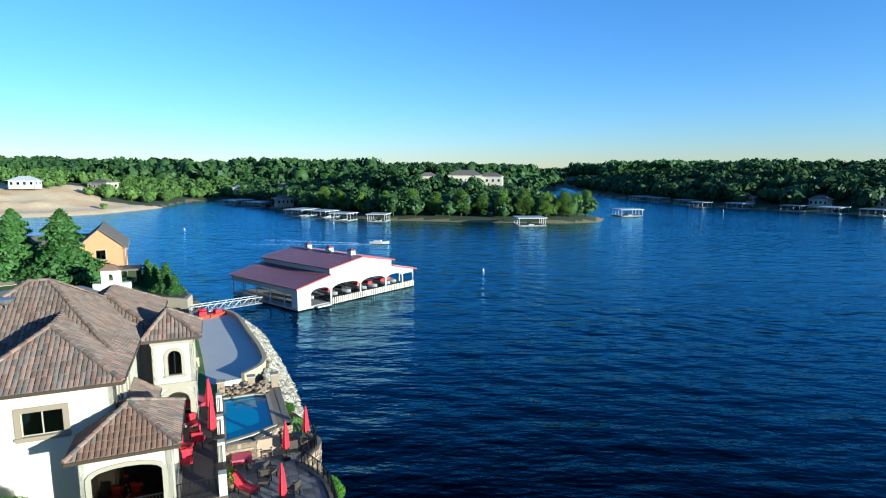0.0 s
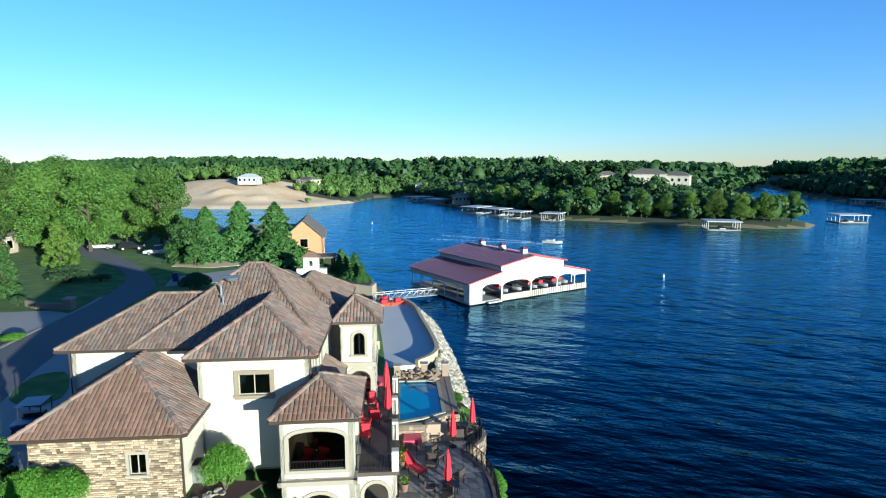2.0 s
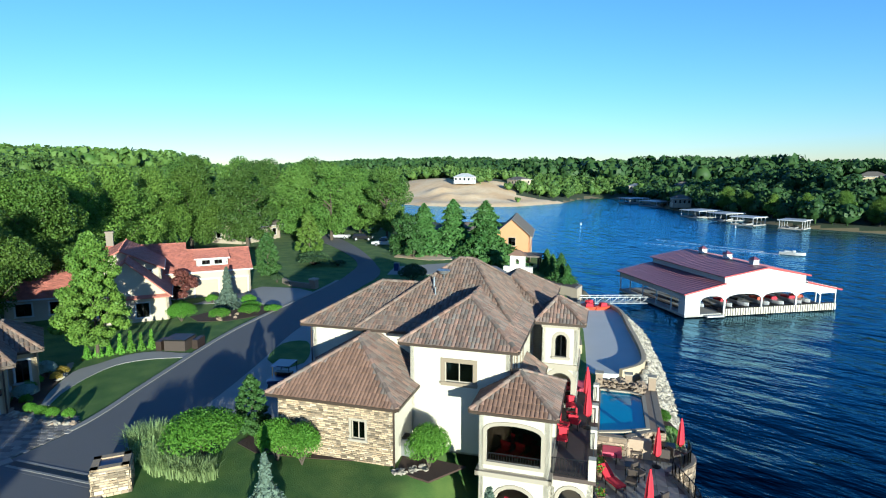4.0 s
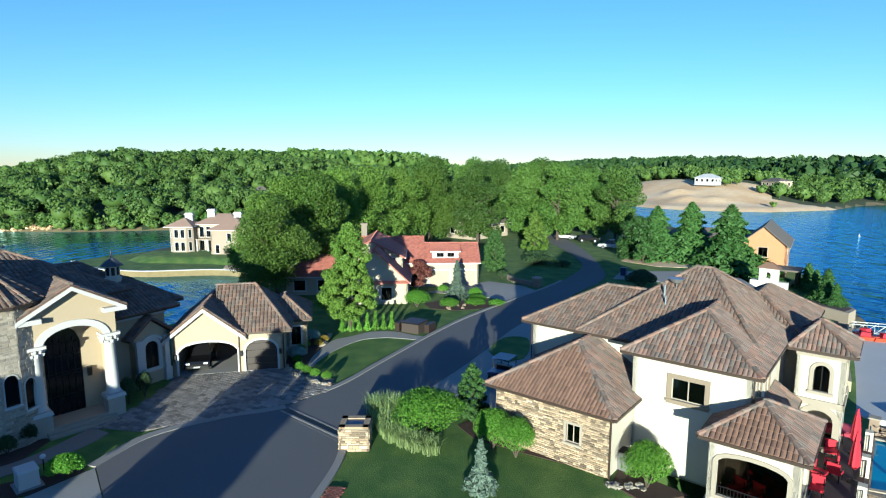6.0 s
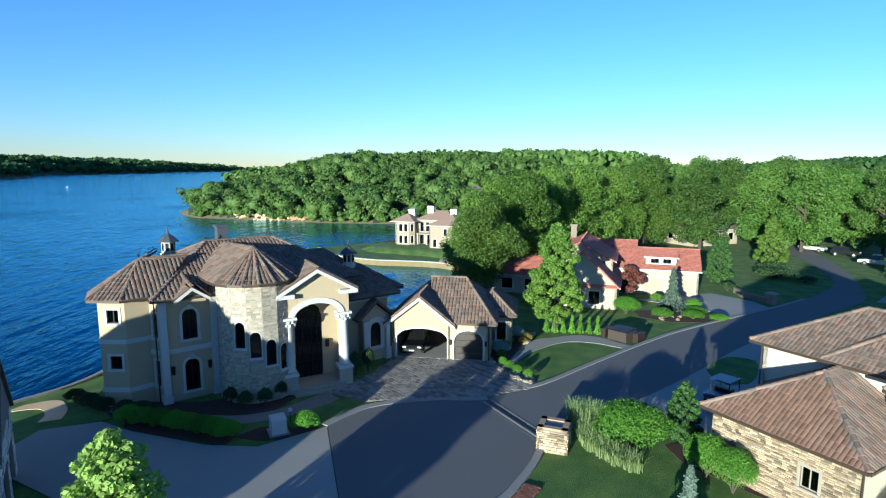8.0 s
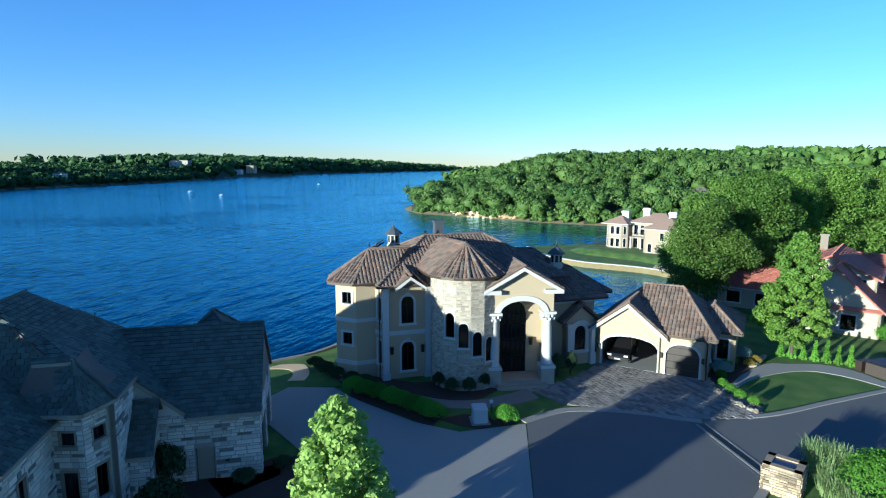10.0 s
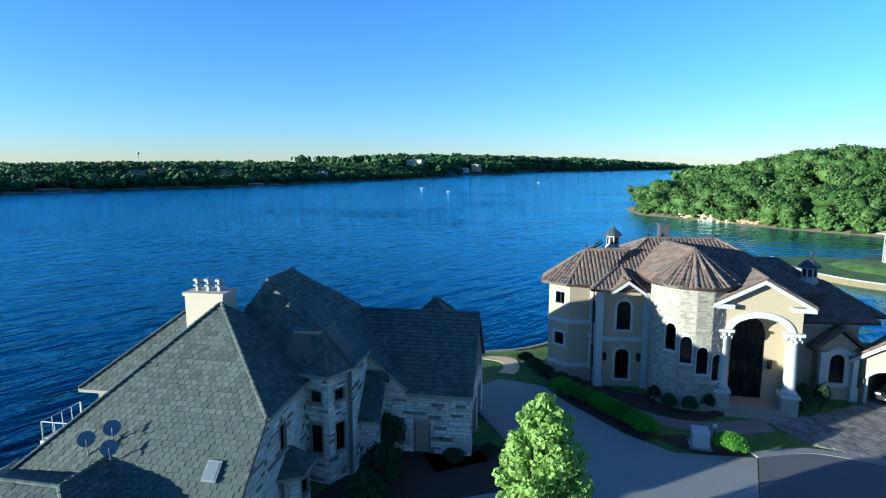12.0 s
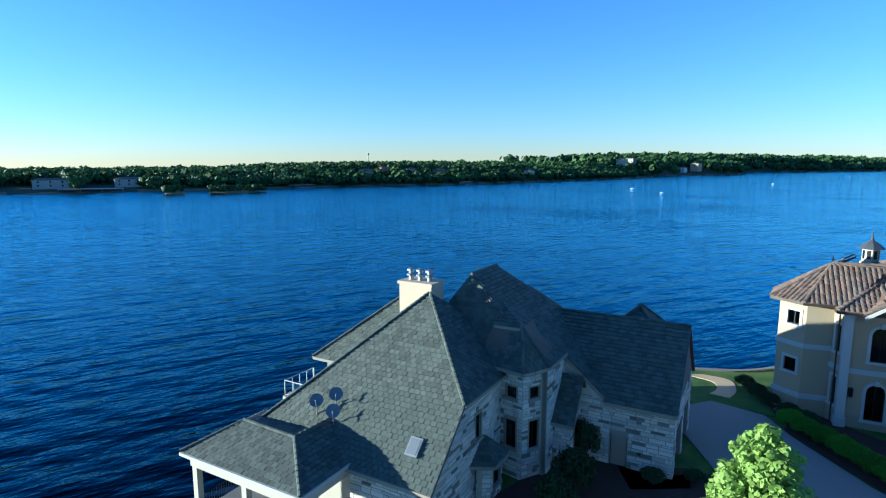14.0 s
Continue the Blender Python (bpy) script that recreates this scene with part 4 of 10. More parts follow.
def lay_pavers(parent, poly, z, w, l, deg, near):
    """Rows of cobble pavers over an area; those that near() picks are objects of their own."""
    rg = random.Random(17)
    c, sn = math.cos(radians(deg)), math.sin(radians(deg))
    me = Solid().turned(0, 0, 0, l * 0.93, w * 0.92, 0.035, deg, 0.94).mesh("paver")
    me.materials.append(PAVER)
    rest, single_n = Solid(), 0
    for i in range(-60, 60):
        for j in range(-40, 40):
            u, v = (j + 0.5 * (i % 2)) * l + rg.uniform(-0.01, 0.01), i * w
            x, y = -41.0 + u * c - v * sn, 5.0 + u * sn + v * c
            if not inside(np.array([x]), np.array([y]), poly)[0]:
                continue
            if near(x, y) and single_n < 60:
                ob = new("paver", me)
                ob.parent = parent
                ob.location = (x, y, z + rg.uniform(0, 0.006))
                single_n += 1
            else:
                rest.turned(x, y, z, l * 0.93, w * 0.92, 0.035 + rg.uniform(0, 0.006), deg, 0.94)
    part("paver_rest", rest, PAVER_REST, parent, kind="stuff")


lay_pavers(forecourt, FORECOURT, 6.052, 0.34, 0.5, 35, lambda x, y: x > -40.3)
paving("bed_stone_house", [(-11.0, -17.2), (-17.5, -13.0), (-20.5, -14.5), (-23.0, -12.5), (-25.0, -12.0), (-27.0, -15.0), (-24.5, -16.5), (-22.0, -21.0), (-12.0, -19.2)], 6.03, MULCH, "dark mulched bed before the stone house", "bed", 0.1)
single("patio_stone_house", Solid().box(-21.9, -11.0, 14.6, 18.4, 5.9, 6.05), CONCRETE, "grey paved terrace under the porch of the stone house", "patio", kind="structure", deg=117.1)

# ---- houses ----
def block(parent, poly, z0, z1, mat, ops=None, th=0.25, trim=TRIM_STONE, floor=True, facing=None, stone_mat=None, name="wall", width=0.14, stone_args=None, bars=1, pick=None, piece_mat=None, sash=DARK_METAL):
    """Walls round an anticlockwise plan; ops: edge -> openings (s0, s1, sill, head, rise[, style])."""
    ops, out = ops or {}, []
    rng = random.Random(int(abs(poly[0][0] * 31 + poly[0][1] * 17)))
    n = len(poly)
    for i in range(n):
        if ops.get(i) == "open":
            out.append(None)
            continue
        p0, p1 = poly[i], poly[(i + 1) % n]
        mine = ops.get(i, [])
        s = Solid()
        plain = [o[:5] for o in mine]
        at = wall(s, p0, p1, z0, z1, th, plain)
        stony = facing and i in facing
        w = part(name, s, (MORTAR_PALE if stone_mat is STONE_PALE else MORTAR) if stony else mat, parent)
        if stony:
            st = Solid()
            stones(st, at, math.hypot(p1[0] - p0[0], p1[1] - p0[1]), z0, z1, plain, rng, pick=pick, picked=(got := []), **(stone_args or {}))
            set_stones(w, at, got, piece_mat)
            part("stone_facing", st, stone_mat, w, kind="stuff")
        for o in mine:
            style = o[5] if len(o) > 5 else "window"
            if style == "window":
                window(parent, at, o[:5], trim, width, bars, sash=sash)
            elif style == "trim":
                fr = Solid()
                ring(fr, at, outline(*o[:5]), width * 1.6, -0.06, 0.02)
                part("arch_trim", fr, trim, parent)
        out.append(at)
    if floor:
        part("floor", Solid().prism(poly, z0 - 0.02, z0 + 0.1), INTERIOR, parent)
    return out


def band(parent, poly, z0, z1, mat, out=0.08, edges=None, name="band_course"):
    """A raised course along some walls."""
    s = Solid()
    n = len(poly)
    for i in (range(n) if edges is None else edges):
        a, b = Vector(poly[i]), Vector(poly[(i + 1) % n])
        e = (b - a).normalized()
        o = Vector((e.y, -e.x)) * out
        a, b = a - e * out, b + e * out
        s.hexa([(*a, z0), (*(a + o), z0), (*(b + o), z0), (*b, z0), (*a, z1), (*(a + o), z1), (*(b + o), z1), (*b, z1)])
    return part(name, s, mat, parent)


def rect(x0, x1, y0, y1):
    return [(x0, y0), (x1, y0), (x1, y1), (x0, y1)]


def railing(parent, pts, z, h=0.95, mat=DARK_METAL, gap=0.14, name="railing"):
    s = Solid()
    for a, b in zip(pts, pts[1:]):
        a, b = Vector(a), Vector(b)
        n = max(1, int((b - a).length / gap))
        s.tube([(*a, z + h), (*b, z + h)], 0.03, 5)
        s.tube([(*a, z + 0.1), (*b, z + 0.1)], 0.02, 5)
        for i in range(n + 1):
            p = a + (b - a) * i / n
            r = 0.03 if i in (0, n) else 0.012
            s.box(p.x - r, p.x + r, p.y - r, p.y + r, z, z + h)
    return part(name, s, mat, parent)


# The cream house by the pool
FLAT_TILE = (0.22, 0.42, 0.055)


def cream_house():
    h = thing("house", "cream stucco villa with brown clay tile hip roofs beside a pool", "house", (-10.5, 33.0, 6.0), 22.5)
    wall_z = 5.6
    # stone garage wing
    block(h, rect(-17.5, -10.5, 26.5, 31.8), wall_z, 9.45, STUCCO_CREAM, {0: [(4.55, 5.35, 7.3, 8.35, 0)]}, facing=(0,), stone_mat=STONE_GOLD,
          stone_args=dict(h=(0.08, 0.14), w=(0.14, 0.42)), pick=lambda s, z: s > 3.3 and z > 6.9, piece_mat=STONE_GOLD_PIECE, sash=TRIM_STONE)
    band(h, rect(-17.5, -10.5, 26.5, 31.8), 9.2, 9.45, GUTTER, 0.06, (0, 1, 3), "frieze")
    planes, hips = hip(-17.95, -10.1, 26.05, 31.9, 9.5, (-13.95, 29.95, -13.95, 31.9, 11.85))
    roof(h, planes, hips, mat=TILE_RED, single_out={0: lambda p: True}, tile=FLAT_TILE)
    # main block and west wing
    block(h, rect(-10.6, -4.75, 29.6, 41.0), wall_z, 12.1, STUCCO_CREAM, {0: [(2.1, 3.75, 9.9, 11.05, 0)], 1: [(1.5, 2.3, 9.7, 11.2, 0.3), (4.0, 4.8, 9.7, 11.2, 0.3)]}, width=0.24, trim=TRIM_TAUPE, sash=TRIM_STONE)
    planes, hips = hip(-11.1, -4.27, 29.1, 38.5, 12.15, (-7.68, 32.5, -7.68, 38.5, 14.25))
    roof(h, planes, hips, mat=TILE_RED, tile=FLAT_TILE)
    block(h, rect(-18.2, -9.0, 31.9, 42.5), wall_z, 12.0, STUCCO_CREAM, {0: [(0.4, 0.5, 6.2, 6.3, 0, "none")], 3: [(2, 3.2, 9.6, 11, 0), (6, 7.2, 9.6, 11, 0)]})
    planes, hips = hip(-18.75, -9.6, 31.4, 39.6, 12.05, (-14.7, 35.5, -9.6, 35.5, 14.25))
    roof(h, planes, hips, mat=TILE_BROWN, tile=FLAT_TILE)
    planes, hips = hip(-14.9, -4.45, 31.45, 43.6, 12.02, (-9.7, 37.5, -8.7, 37.5, 15.75))
    roof(h, planes, hips, mat=TILE_BROWN, tile=FLAT_TILE)
    # lake-side bay, stair turret and lean-to
    block(h, rect(-9.0, -4.0, 40.0, 46.5), wall_z, 12.0, STUCCO_CREAM, {1: [(2, 3, 9.6, 11.0, 0.4)]})
    planes, hips = hip(-9.5, -3.5, 37.8, 46.9, 12.1, (-6.5, 40.8, -6.5, 43.9, 14.0))
    roof(h, planes, hips, mat=TILE_BROWN, tile=FLAT_TILE)
    tower = rect(-3.75, -1.45, 36.6, 39.6)
    block(h, tower, 4.0, 11.95, STUCCO_CREAM, {0: [(0.85, 1.6, 9.6, 10.75, 0.38), (0.55, 1.95, 6.3, 7.9, 0.6, "trim")], 1: [(1.0, 1.9, 9.6, 10.75, 0.4)]}, width=0.2)
    band(h, tower, 8.75, 9.1, TRIM_STONE, 0.1, (0, 1))
    band(h, tower, 11.55, 11.95, TRIM_STONE, 0.06, (0, 1))
    planes, hips = hip(-4.2, -1.0, 36.15, 40.0, 12.0, (-2.9, 38.0, -2.9, 38.4, 13.3))
    roof(h, planes, hips, mat=TILE_RED, tile=FLAT_TILE)
    roof(h, [[(-3.4, 33.0, 8.9), (-3.4, 36.5, 8.9), (-4.74, 36.5, 9.8), (-4.74, 33.0, 9.8)]], mat=TILE_RED, tile=FLAT_TILE)
    block(h, rect(-4.75, -3.5, 33.2, 36.4), 4.0, 8.9, STUCCO_CREAM, {})
    # porch pavilion over the lower arcade
    pav = rect(-5.95, -2.3, 27.2, 31.6)
    block(h, pav, 6.2, 9.6, STUCCO_CREAM, {0: [(0.4, 3.25, 6.75, 8.45, 0.4, "trim")], 1: [(0.8, 3.6, 6.75, 8.45, 0.4, "trim")]}, width=0.12)
    block(h, pav, 2.9, 5.95, STUCCO_CREAM, {0: [(0.9, 2.9, 3.0, 4.6, 0.8, "trim")], 1: [(0.8, 3.6, 3.0, 4.6, 0.8, "trim")]}, width=0.12)
    band(h, pav, 5.95, 6.2, TRIM_STONE, 0.18)
    part("porch_floor", Solid().box(-5.9, -2.35, 27.25, 31.55, 5.98, 6.22), DECK, h)
    planes, hips = hip(-6.35, -1.9, 26.75, 32.0, 9.65, (-4.12, 29.3, -4.12, 29.5, 11.0))
    roof(h, planes, hips, mat=TILE_RED, single_out={0: lambda p: True, 3: lambda p: True}, tile=FLAT_TILE)
    sc = lambda s, d, z: (-5.95 + s, 27.2 + d, z)
    part("porch_screen", pane(sc, outline(0.4, 3.25, 6.75, 8.45, 0.4), 0.14), SCREEN, h, "dark insect screen in the arch")
    sc2 = lambda s, d, z: (-2.3 - d, 27.2 + s, z)
    part("porch_screen", pane(sc2, outline(0.8, 3.6, 6.75, 8.45, 0.4), 0.14), SCREEN, h, "dark insect screen in the arch")
    railing(h, [(-5.5, 27.30), (-2.75, 27.30)], 6.22, 0.95)
    # terrace beside the pavilion on its arcade
    ter = rect(-2.3, -0.15, 28.0, 40.0)
    block(h, ter, 2.9, 5.9, STUCCO_CREAM, {0: [(0.45, 1.75, 3.0, 4.75, 0.65, "trim")], 1: [(0.8, 2.8, 3.0, 4.6, 0.6, "trim")]}, width=0.12)
    part("terrace_floor", Solid().box(-2.5, 0.05, 27.8, 40.2, 5.9, 6.12), DECK, h)
    for y in (28.0, 31.5, 35.0, 38.5):
        part("terrace_pier", Solid().box(-0.35, 0.03, y - 0.22, y + 0.22, 6.12, 7.25), STUCCO_CREAM, h)
    railing(h, [(-0.15, 28.2), (-0.15, 39.8)], 6.12)
    railing(h, [(-2.2, 27.95), (-0.3, 27.95)], 6.12)
    st = Solid()
    st.box(-0.65, 0.15, 27.75, 28.35, 2.9, 4.3)
    part("stone_pier", st, STONE_PATIO, h)
    # roof vents, downpipes, wall lights
    v = Solid()
    for x, y, z, r in ((-10.8, 35.0, 14.0, 0.07), (-10.5, 34.3, 13.5, 0.05)):
        part("roof_vent", Solid().tube([(x, y, z), (x, y, z + 0.85)], r, 8), DISH_GREY, h)
    d = Solid()
    d.lathe([(0.02, 14.9), (0.3, 15.02), (0.48, 15.25)], 14, -10.3, 35.6)
    d.tube([(-10.3, 35.6, 14.3), (-10.3, 35.6, 14.95)], 0.03, 6)
    part("satellite_dish", d, GALV, h)
    p = Solid()
    for x, y, z1 in ((-4.65, 29.5, 12.0), (-18.25, 31.8, 11.9), (-10.42, 26.4, 9.4)):
        part("downpipe", Solid().tube([(x, y, 5.8), (x, y, z1)], 0.045, 6), GUTTER, h)
    return h


cream_house()


# The mansion with the round stone tower
RIB_TILE = (0.29, 0.42, 0.085)


def front(u, v):
    """A place in the mansion's plan: u along its front, v back from it."""
    return (-24.2 + 0.692 * u - 0.722 * v, 33.3 + 0.722 * u + 0.692 * v)


def hip_front(u0, u1, v0, v1, z, ridge):
    """A hip roof laid along the mansion's front."""
    to = lambda p: (*front(p[0], p[1]), p[2])
    planes, hips = hip(u0, u1, v0, v1, z, ridge)
    return [[to(p) for p in q] for q in planes], [(to(a), to(b)) for a, b in hips]


def mansion():
    h = thing("house", "tan stucco mansion with round stone tower and clay tile roofs", "house", (-20.0, 40.0, 6.0), 74.3)
    g = 5.7
    body = [(-28.9, 33.6), (-27.9, 32.2), (-26.1, 32.4), (-25.2, 33.6), (-24.2, 33.3), front(3.5, 0), front(12, 0), front(12, 10.7), front(0, 10.7)]
    wins = {1: [(0.6, 1.4, 8.7, 9.6, 0), (0.6, 1.4, 11.85, 12.75, 0)], 3: [(0.3, 0.75, 7.2, 9.0, 0), (0.3, 0.75, 10.6, 12.3, 0)],
            4: [(1.33, 2.3, 6.6, 8.4, 0.48), (1.33, 2.3, 10.3, 11.95, 0.48)], 8: [(3, 4, 7.9, 8.9, 0)]}
    block(h, body, g, 13.45, STUCCO_TAN, wins, trim=TRIM_WHITE, width=0.17)
    band(h, body, 10.45, 10.75, TRIM_WHITE, 0.07, (0, 1, 2))
    band(h, body, 7.1, 7.42, TRIM_WHITE, 0.07, (0, 1, 2))
    band(h, body, 9.45, 9.78, TRIM_WHITE, 0.07, (3, 4))
    for s, z in ((1.33, 12.43), (1.33, 8.88)):
        k = Solid()
        x, y = front(s + 0.485, -0.06)
        k.turned(x, y, z - 0.02, 0.22, 0.2, 0.34, 46, 1.25)
        part("keystone", k, TRIM_WHITE, h)
    right = [front(12, -0.35), front(17.6, -0.35), front(17.9, 9.5), front(12, 9.5)]
    block(h, right, g, 11.4, STUCCO_TAN, {1: [(2, 3, 8.2, 9.8, 0)]}, trim=TRIM_WHITE)
    band(h, right, 11.05, 11.38, TRIM_WHITE, 0.1, (0, 1), "frieze")
    for u in (0.12, 3.4):
        x, y = front(u, 0.0)
        pil = Solid()
        pil.turned(x, y, g, 0.46, 0.46, 13.35 - g, 46)
        pil.turned(x, y, g, 0.6, 0.6, 0.9, 46)
        pil.turned(x, y, 12.95, 0.58, 0.58, 0.4, 46)
        part("pilaster", pil, TRIM_WHITE, h)
    for u in (0.55, 2.95):
        x, y = front(u, -0.12)
        part("wall_lantern", Solid().turned(x, y, 8.0, 0.2, 0.2, 0.55, 46, 1.2), DARK_METAL, h)
    # left wing with its hipped end
    w0, w1, w2, w3, r1, r2 = (-29.5, 33.4, 13.5), (-28.15, 31.65, 13.5), (-25.9, 31.85, 13.5), (-24.4, 33.5, 13.5), (-26.9, 35.2, 15.62), (-24.6, 37.5, 15.72)
    wb = (-31.6, 38.0, 13.5)
    roof(h, [[w0, w1, r1], [w1, w2, r1], [w2, w3, r2, r1], [wb, w0, r1, (-28.6, 39.6, 15.7)]], [(w1, r1), (w2, r1), (w0, r1), (r1, r2)], mat=TILE_BROWN, tile=RIB_TILE)
    # main hip roof along the front
    roof(h, *hip_front(-0.55, 15.1, -0.55, 11.3, 13.35, (4.6, 5.35, 9.8, 5.35, 16.3)), mat=TILE_BROWN, tile=RIB_TILE)
    # small pediment over the bay
    bp = lambda s, d, z: (*front(s, d), z)
    roof(h, [[bp(0.75, 1.6, 13.3), bp(0.75, -0.85, 13.3), bp(1.9, -0.85, 14.1), bp(1.9, 1.6, 14.45)], [bp(3.05, -0.85, 13.3), bp(3.05, 1.6, 13.3), bp(1.9, 1.6, 14.45), bp(1.9, -0.85, 14.1)]],
         [(bp(1.9, -0.85, 14.1), bp(1.9, 1.6, 14.45))], mat=TILE_BROWN, tile=RIB_TILE)
    pd = Solid()
    pd.add([bp(0.95, -0.5, 12.95), bp(2.85, -0.5, 12.95), bp(2.85, -0.5, 13.3), bp(1.9, -0.5, 13.95), bp(0.95, -0.5, 13.3), bp(0.95, 0.0, 12.95), bp(2.85, 0.0, 12.95), bp(2.85, 0.0, 13.3), bp(1.9, 0.0, 13.95), bp(0.95, 0.0, 13.3)],
           [(0, 1, 2, 3, 4), (9, 8, 7, 6, 5), (0, 4, 9, 5), (1, 6, 7, 2), (2, 7, 8, 3), (3, 8, 9, 4), (0, 5, 6, 1)])
    part("gable", pd, STUCCO_TAN, h)
    for s0, s1 in ((0.7, 1.9), (3.1, 1.9)):
        part("rake_board", Solid().hexa([bp(s0, -0.92, 12.98), bp(s1, -0.92, 13.82), bp(s1, -0.86, 13.82), bp(s0, -0.86, 12.98), bp(s0, -0.92, 13.2), bp(s1, -0.92, 14.04), bp(s1, -0.86, 14.04), bp(s0, -0.86, 13.2)]), TRIM_WHITE, h)
    # right-hand block, lower
    roof(h, *hip_front(9.0, 18.5, -0.95, 12.5, 11.5, (11.0, 6.1, 14.9, 6.1, 14.7)), mat=TILE_BROWN, tile=RIB_TILE)
    roof(h, *hip_front(15.0, 20.4, 1.4, 9.0, 11.35, (17.4, 4.6, 17.8, 5.6, 13.2)), mat=TILE_BROWN, tile=RIB_TILE)
    # round tower
    cx, cy, r, nf = -19.05, 36.65, 2.62, 16
    tw = Solid()
    poly = [(cx + r * math.cos(a), cy + r * math.sin(a)) for a in [radians(-99.25 + 22.5 * (i - 4)) for i in range(nf)]]
    rng = random.Random(5)
    fs, faces = Solid(), []
    sills = {4: 9.95, 5: 9.25, 6: 8.6, 7: 8.1}
    for i in range(nf):
        p0, p1 = poly[i], poly[(i + 1) % nf]
        ops = [(0.15, 0.87, sills[i], sills[i] + 1.42, 0.4)] if i in sills else []
        at = wall(tw, p0, p1, g, 14.3, 0.25, ops)
        stones(fs, at, math.hypot(p1[0] - p0[0], p1[1] - p0[1]), g, 14.25, ops, rng, h=(0.10, 0.19), w=(0.16, 0.42), proud=(0.008, 0.03), pick=lambda s, z: i in (4, 5, 6) and 7.9 < z < 11.6, picked=(got := []))
        faces.append((at, got))
        for o in ops:
            window(h, at, o, TRIM_WHITE, 0.06, 0, label="arched window with iron grille")
    t_ob = part("tower", tw, MORTAR_PALE, h, "round pale stone stair tower")
    part("stone_facing", fs, STONE_TOWER, t_ob, kind="stuff")
    for at, got in faces:
        set_stones(t_ob, at, got, TOWER_PIECE)
    # low cone that runs back into the main roof
    apex, back_end, ra, ez = (cx, cy, 16.42), (*front(5.85, 4.7), 16.12), 3.08, 14.38
    ring_at = lambda deg: (cx + ra * math.cos(radians(deg)), cy + ra * math.sin(radians(deg)), ez)
    angs = [-136 + 19.6 * k for k in range(11)]
    cone = [[ring_at(a), ring_at(b), apex] for a, b in zip(angs, angs[1:])]
    el, er = ring_at(angs[0]), ring_at(angs[-1])
    bv = Vector((-0.722, 0.692, 0))
    cone += [[tuple(Vector(el) + bv * 4.5), el, apex, back_end], [er, tuple(Vector(er) + bv * 4.5), back_end, apex]]
    roof(h, cone, [(ring_at(a), apex) for a in angs] + [(apex, back_end)], mat=TILE_BROWN, tile=RIB_TILE)
    # entrance porch with two columns under a gable
    a = Vector((-16.75, 36.0))
    b = Vector((-12.9, 38.85))
    e = (b - a).normalized()
    back = Vector((-e.y, e.x))
    q = lambda s, d: tuple(a + e * s + back * d)
    L = (b - a).length
    ps = Solid()
    at = wall(ps, q(0, 0), q(L, 0), 11.3, 13.35, 0.5, [(0.75, L - 0.75, 11.3, 11.42, 1.02)])
    ps.add([(*q(0, 0), 13.35), (*q(L, 0), 13.35), (*q(L / 2, 0), 14.85), (*q(0, 0.5), 13.35), (*q(L, 0.5), 13.35), (*q(L / 2, 0.5), 14.85)], [(0, 1, 2), (5, 4, 3), (0, 2, 5, 3), (1, 4, 5, 2)])
    part("porch_gable", ps, STUCCO_TAN, h)
    tr = Solid()
    ring(tr, at, outline(0.75, L - 0.75, 11.3, 11.42, 1.02, 16)[1:], 0.4, -0.1, 0.0, closed=False)
    part("arch_trim", tr, TRIM_WHITE, h)
    for s in (0.38, L - 0.38):
        x, y = q(s, 0.25)
        co = Solid()
        co.turned(x, y, g, 1.0, 1.0, 1.62, 36)
        part("column_plinth", co, STONE_TOWER, h)
        part("plinth_cap", Solid().turned(x, y, g + 1.62, 1.16, 1.16, 0.2, 36, 0.92), TRIM_WHITE, h)
        sh = Solid()
        sh.lathe([(0.46, 7.52), (0.46, 7.66), (0.37, 7.76), (0.375, 8.6), (0.31, 10.85), (0.35, 10.9)], 20, x, y)
        part("column", sh, TRIM_WHITE, h, "white round column", smooth=True)
        ca = Solid()
        ca.lathe([(0.32, 10.9), (0.40, 11.05), (0.36, 11.15), (0.5, 11.42), (0.46, 11.5)], 12, x, y)
        ca.turned(x, y, 11.42, 1.05, 1.05, 0.18, 36)
        for k in range(8):
            an = k * math.pi / 4
            ca.turned(x + 0.42 * math.cos(an), y + 0.42 * math.sin(an), 10.98, 0.18, 0.18, 0.18, 36 + k * 45, 1.3)
            ca.turned(x + 0.48 * math.cos(an + 0.39), y + 0.48 * math.sin(an + 0.39), 11.2, 0.18, 0.18, 0.2, 36 + k * 45, 1.3)
        part("capital", ca, TRIM_WHITE, h)
    gl = [[(*q(-0.55, 6.5), 13.38), (*q(-0.55, -0.5), 13.38), (*q(L / 2, -0.5), 15.06), (*q(L / 2, 7.2), 15.06)],
          [(*q(L + 0.55, -0.5), 13.38), (*q(L + 0.55, 6.5), 13.38), (*q(L / 2, 7.2), 15.06), (*q(L / 2, -0.5), 15.06)]]
    roof(h, gl, [((*q(L / 2, -0.5), 15.06), (*q(L / 2, 7.2), 15.06))], mat=TILE_BROWN, tile=RIB_TILE)
    for s0 in (-0.55, L + 0.55):
        rk = Solid()
        p, r2 = Vector((*q(s0, -0.56), 13.28)), Vector((*q(L / 2, -0.56), 14.98))
        dn, bb = Vector((0, 0, 0.26)), Vector((*back, 0)) * 0.1
        rk.hexa([p - dn, r2 - dn, r2 - dn + bb, p - dn + bb, p, r2, r2 + bb, p + bb])
        part("rake_board", rk, TRIM_WHITE, h)
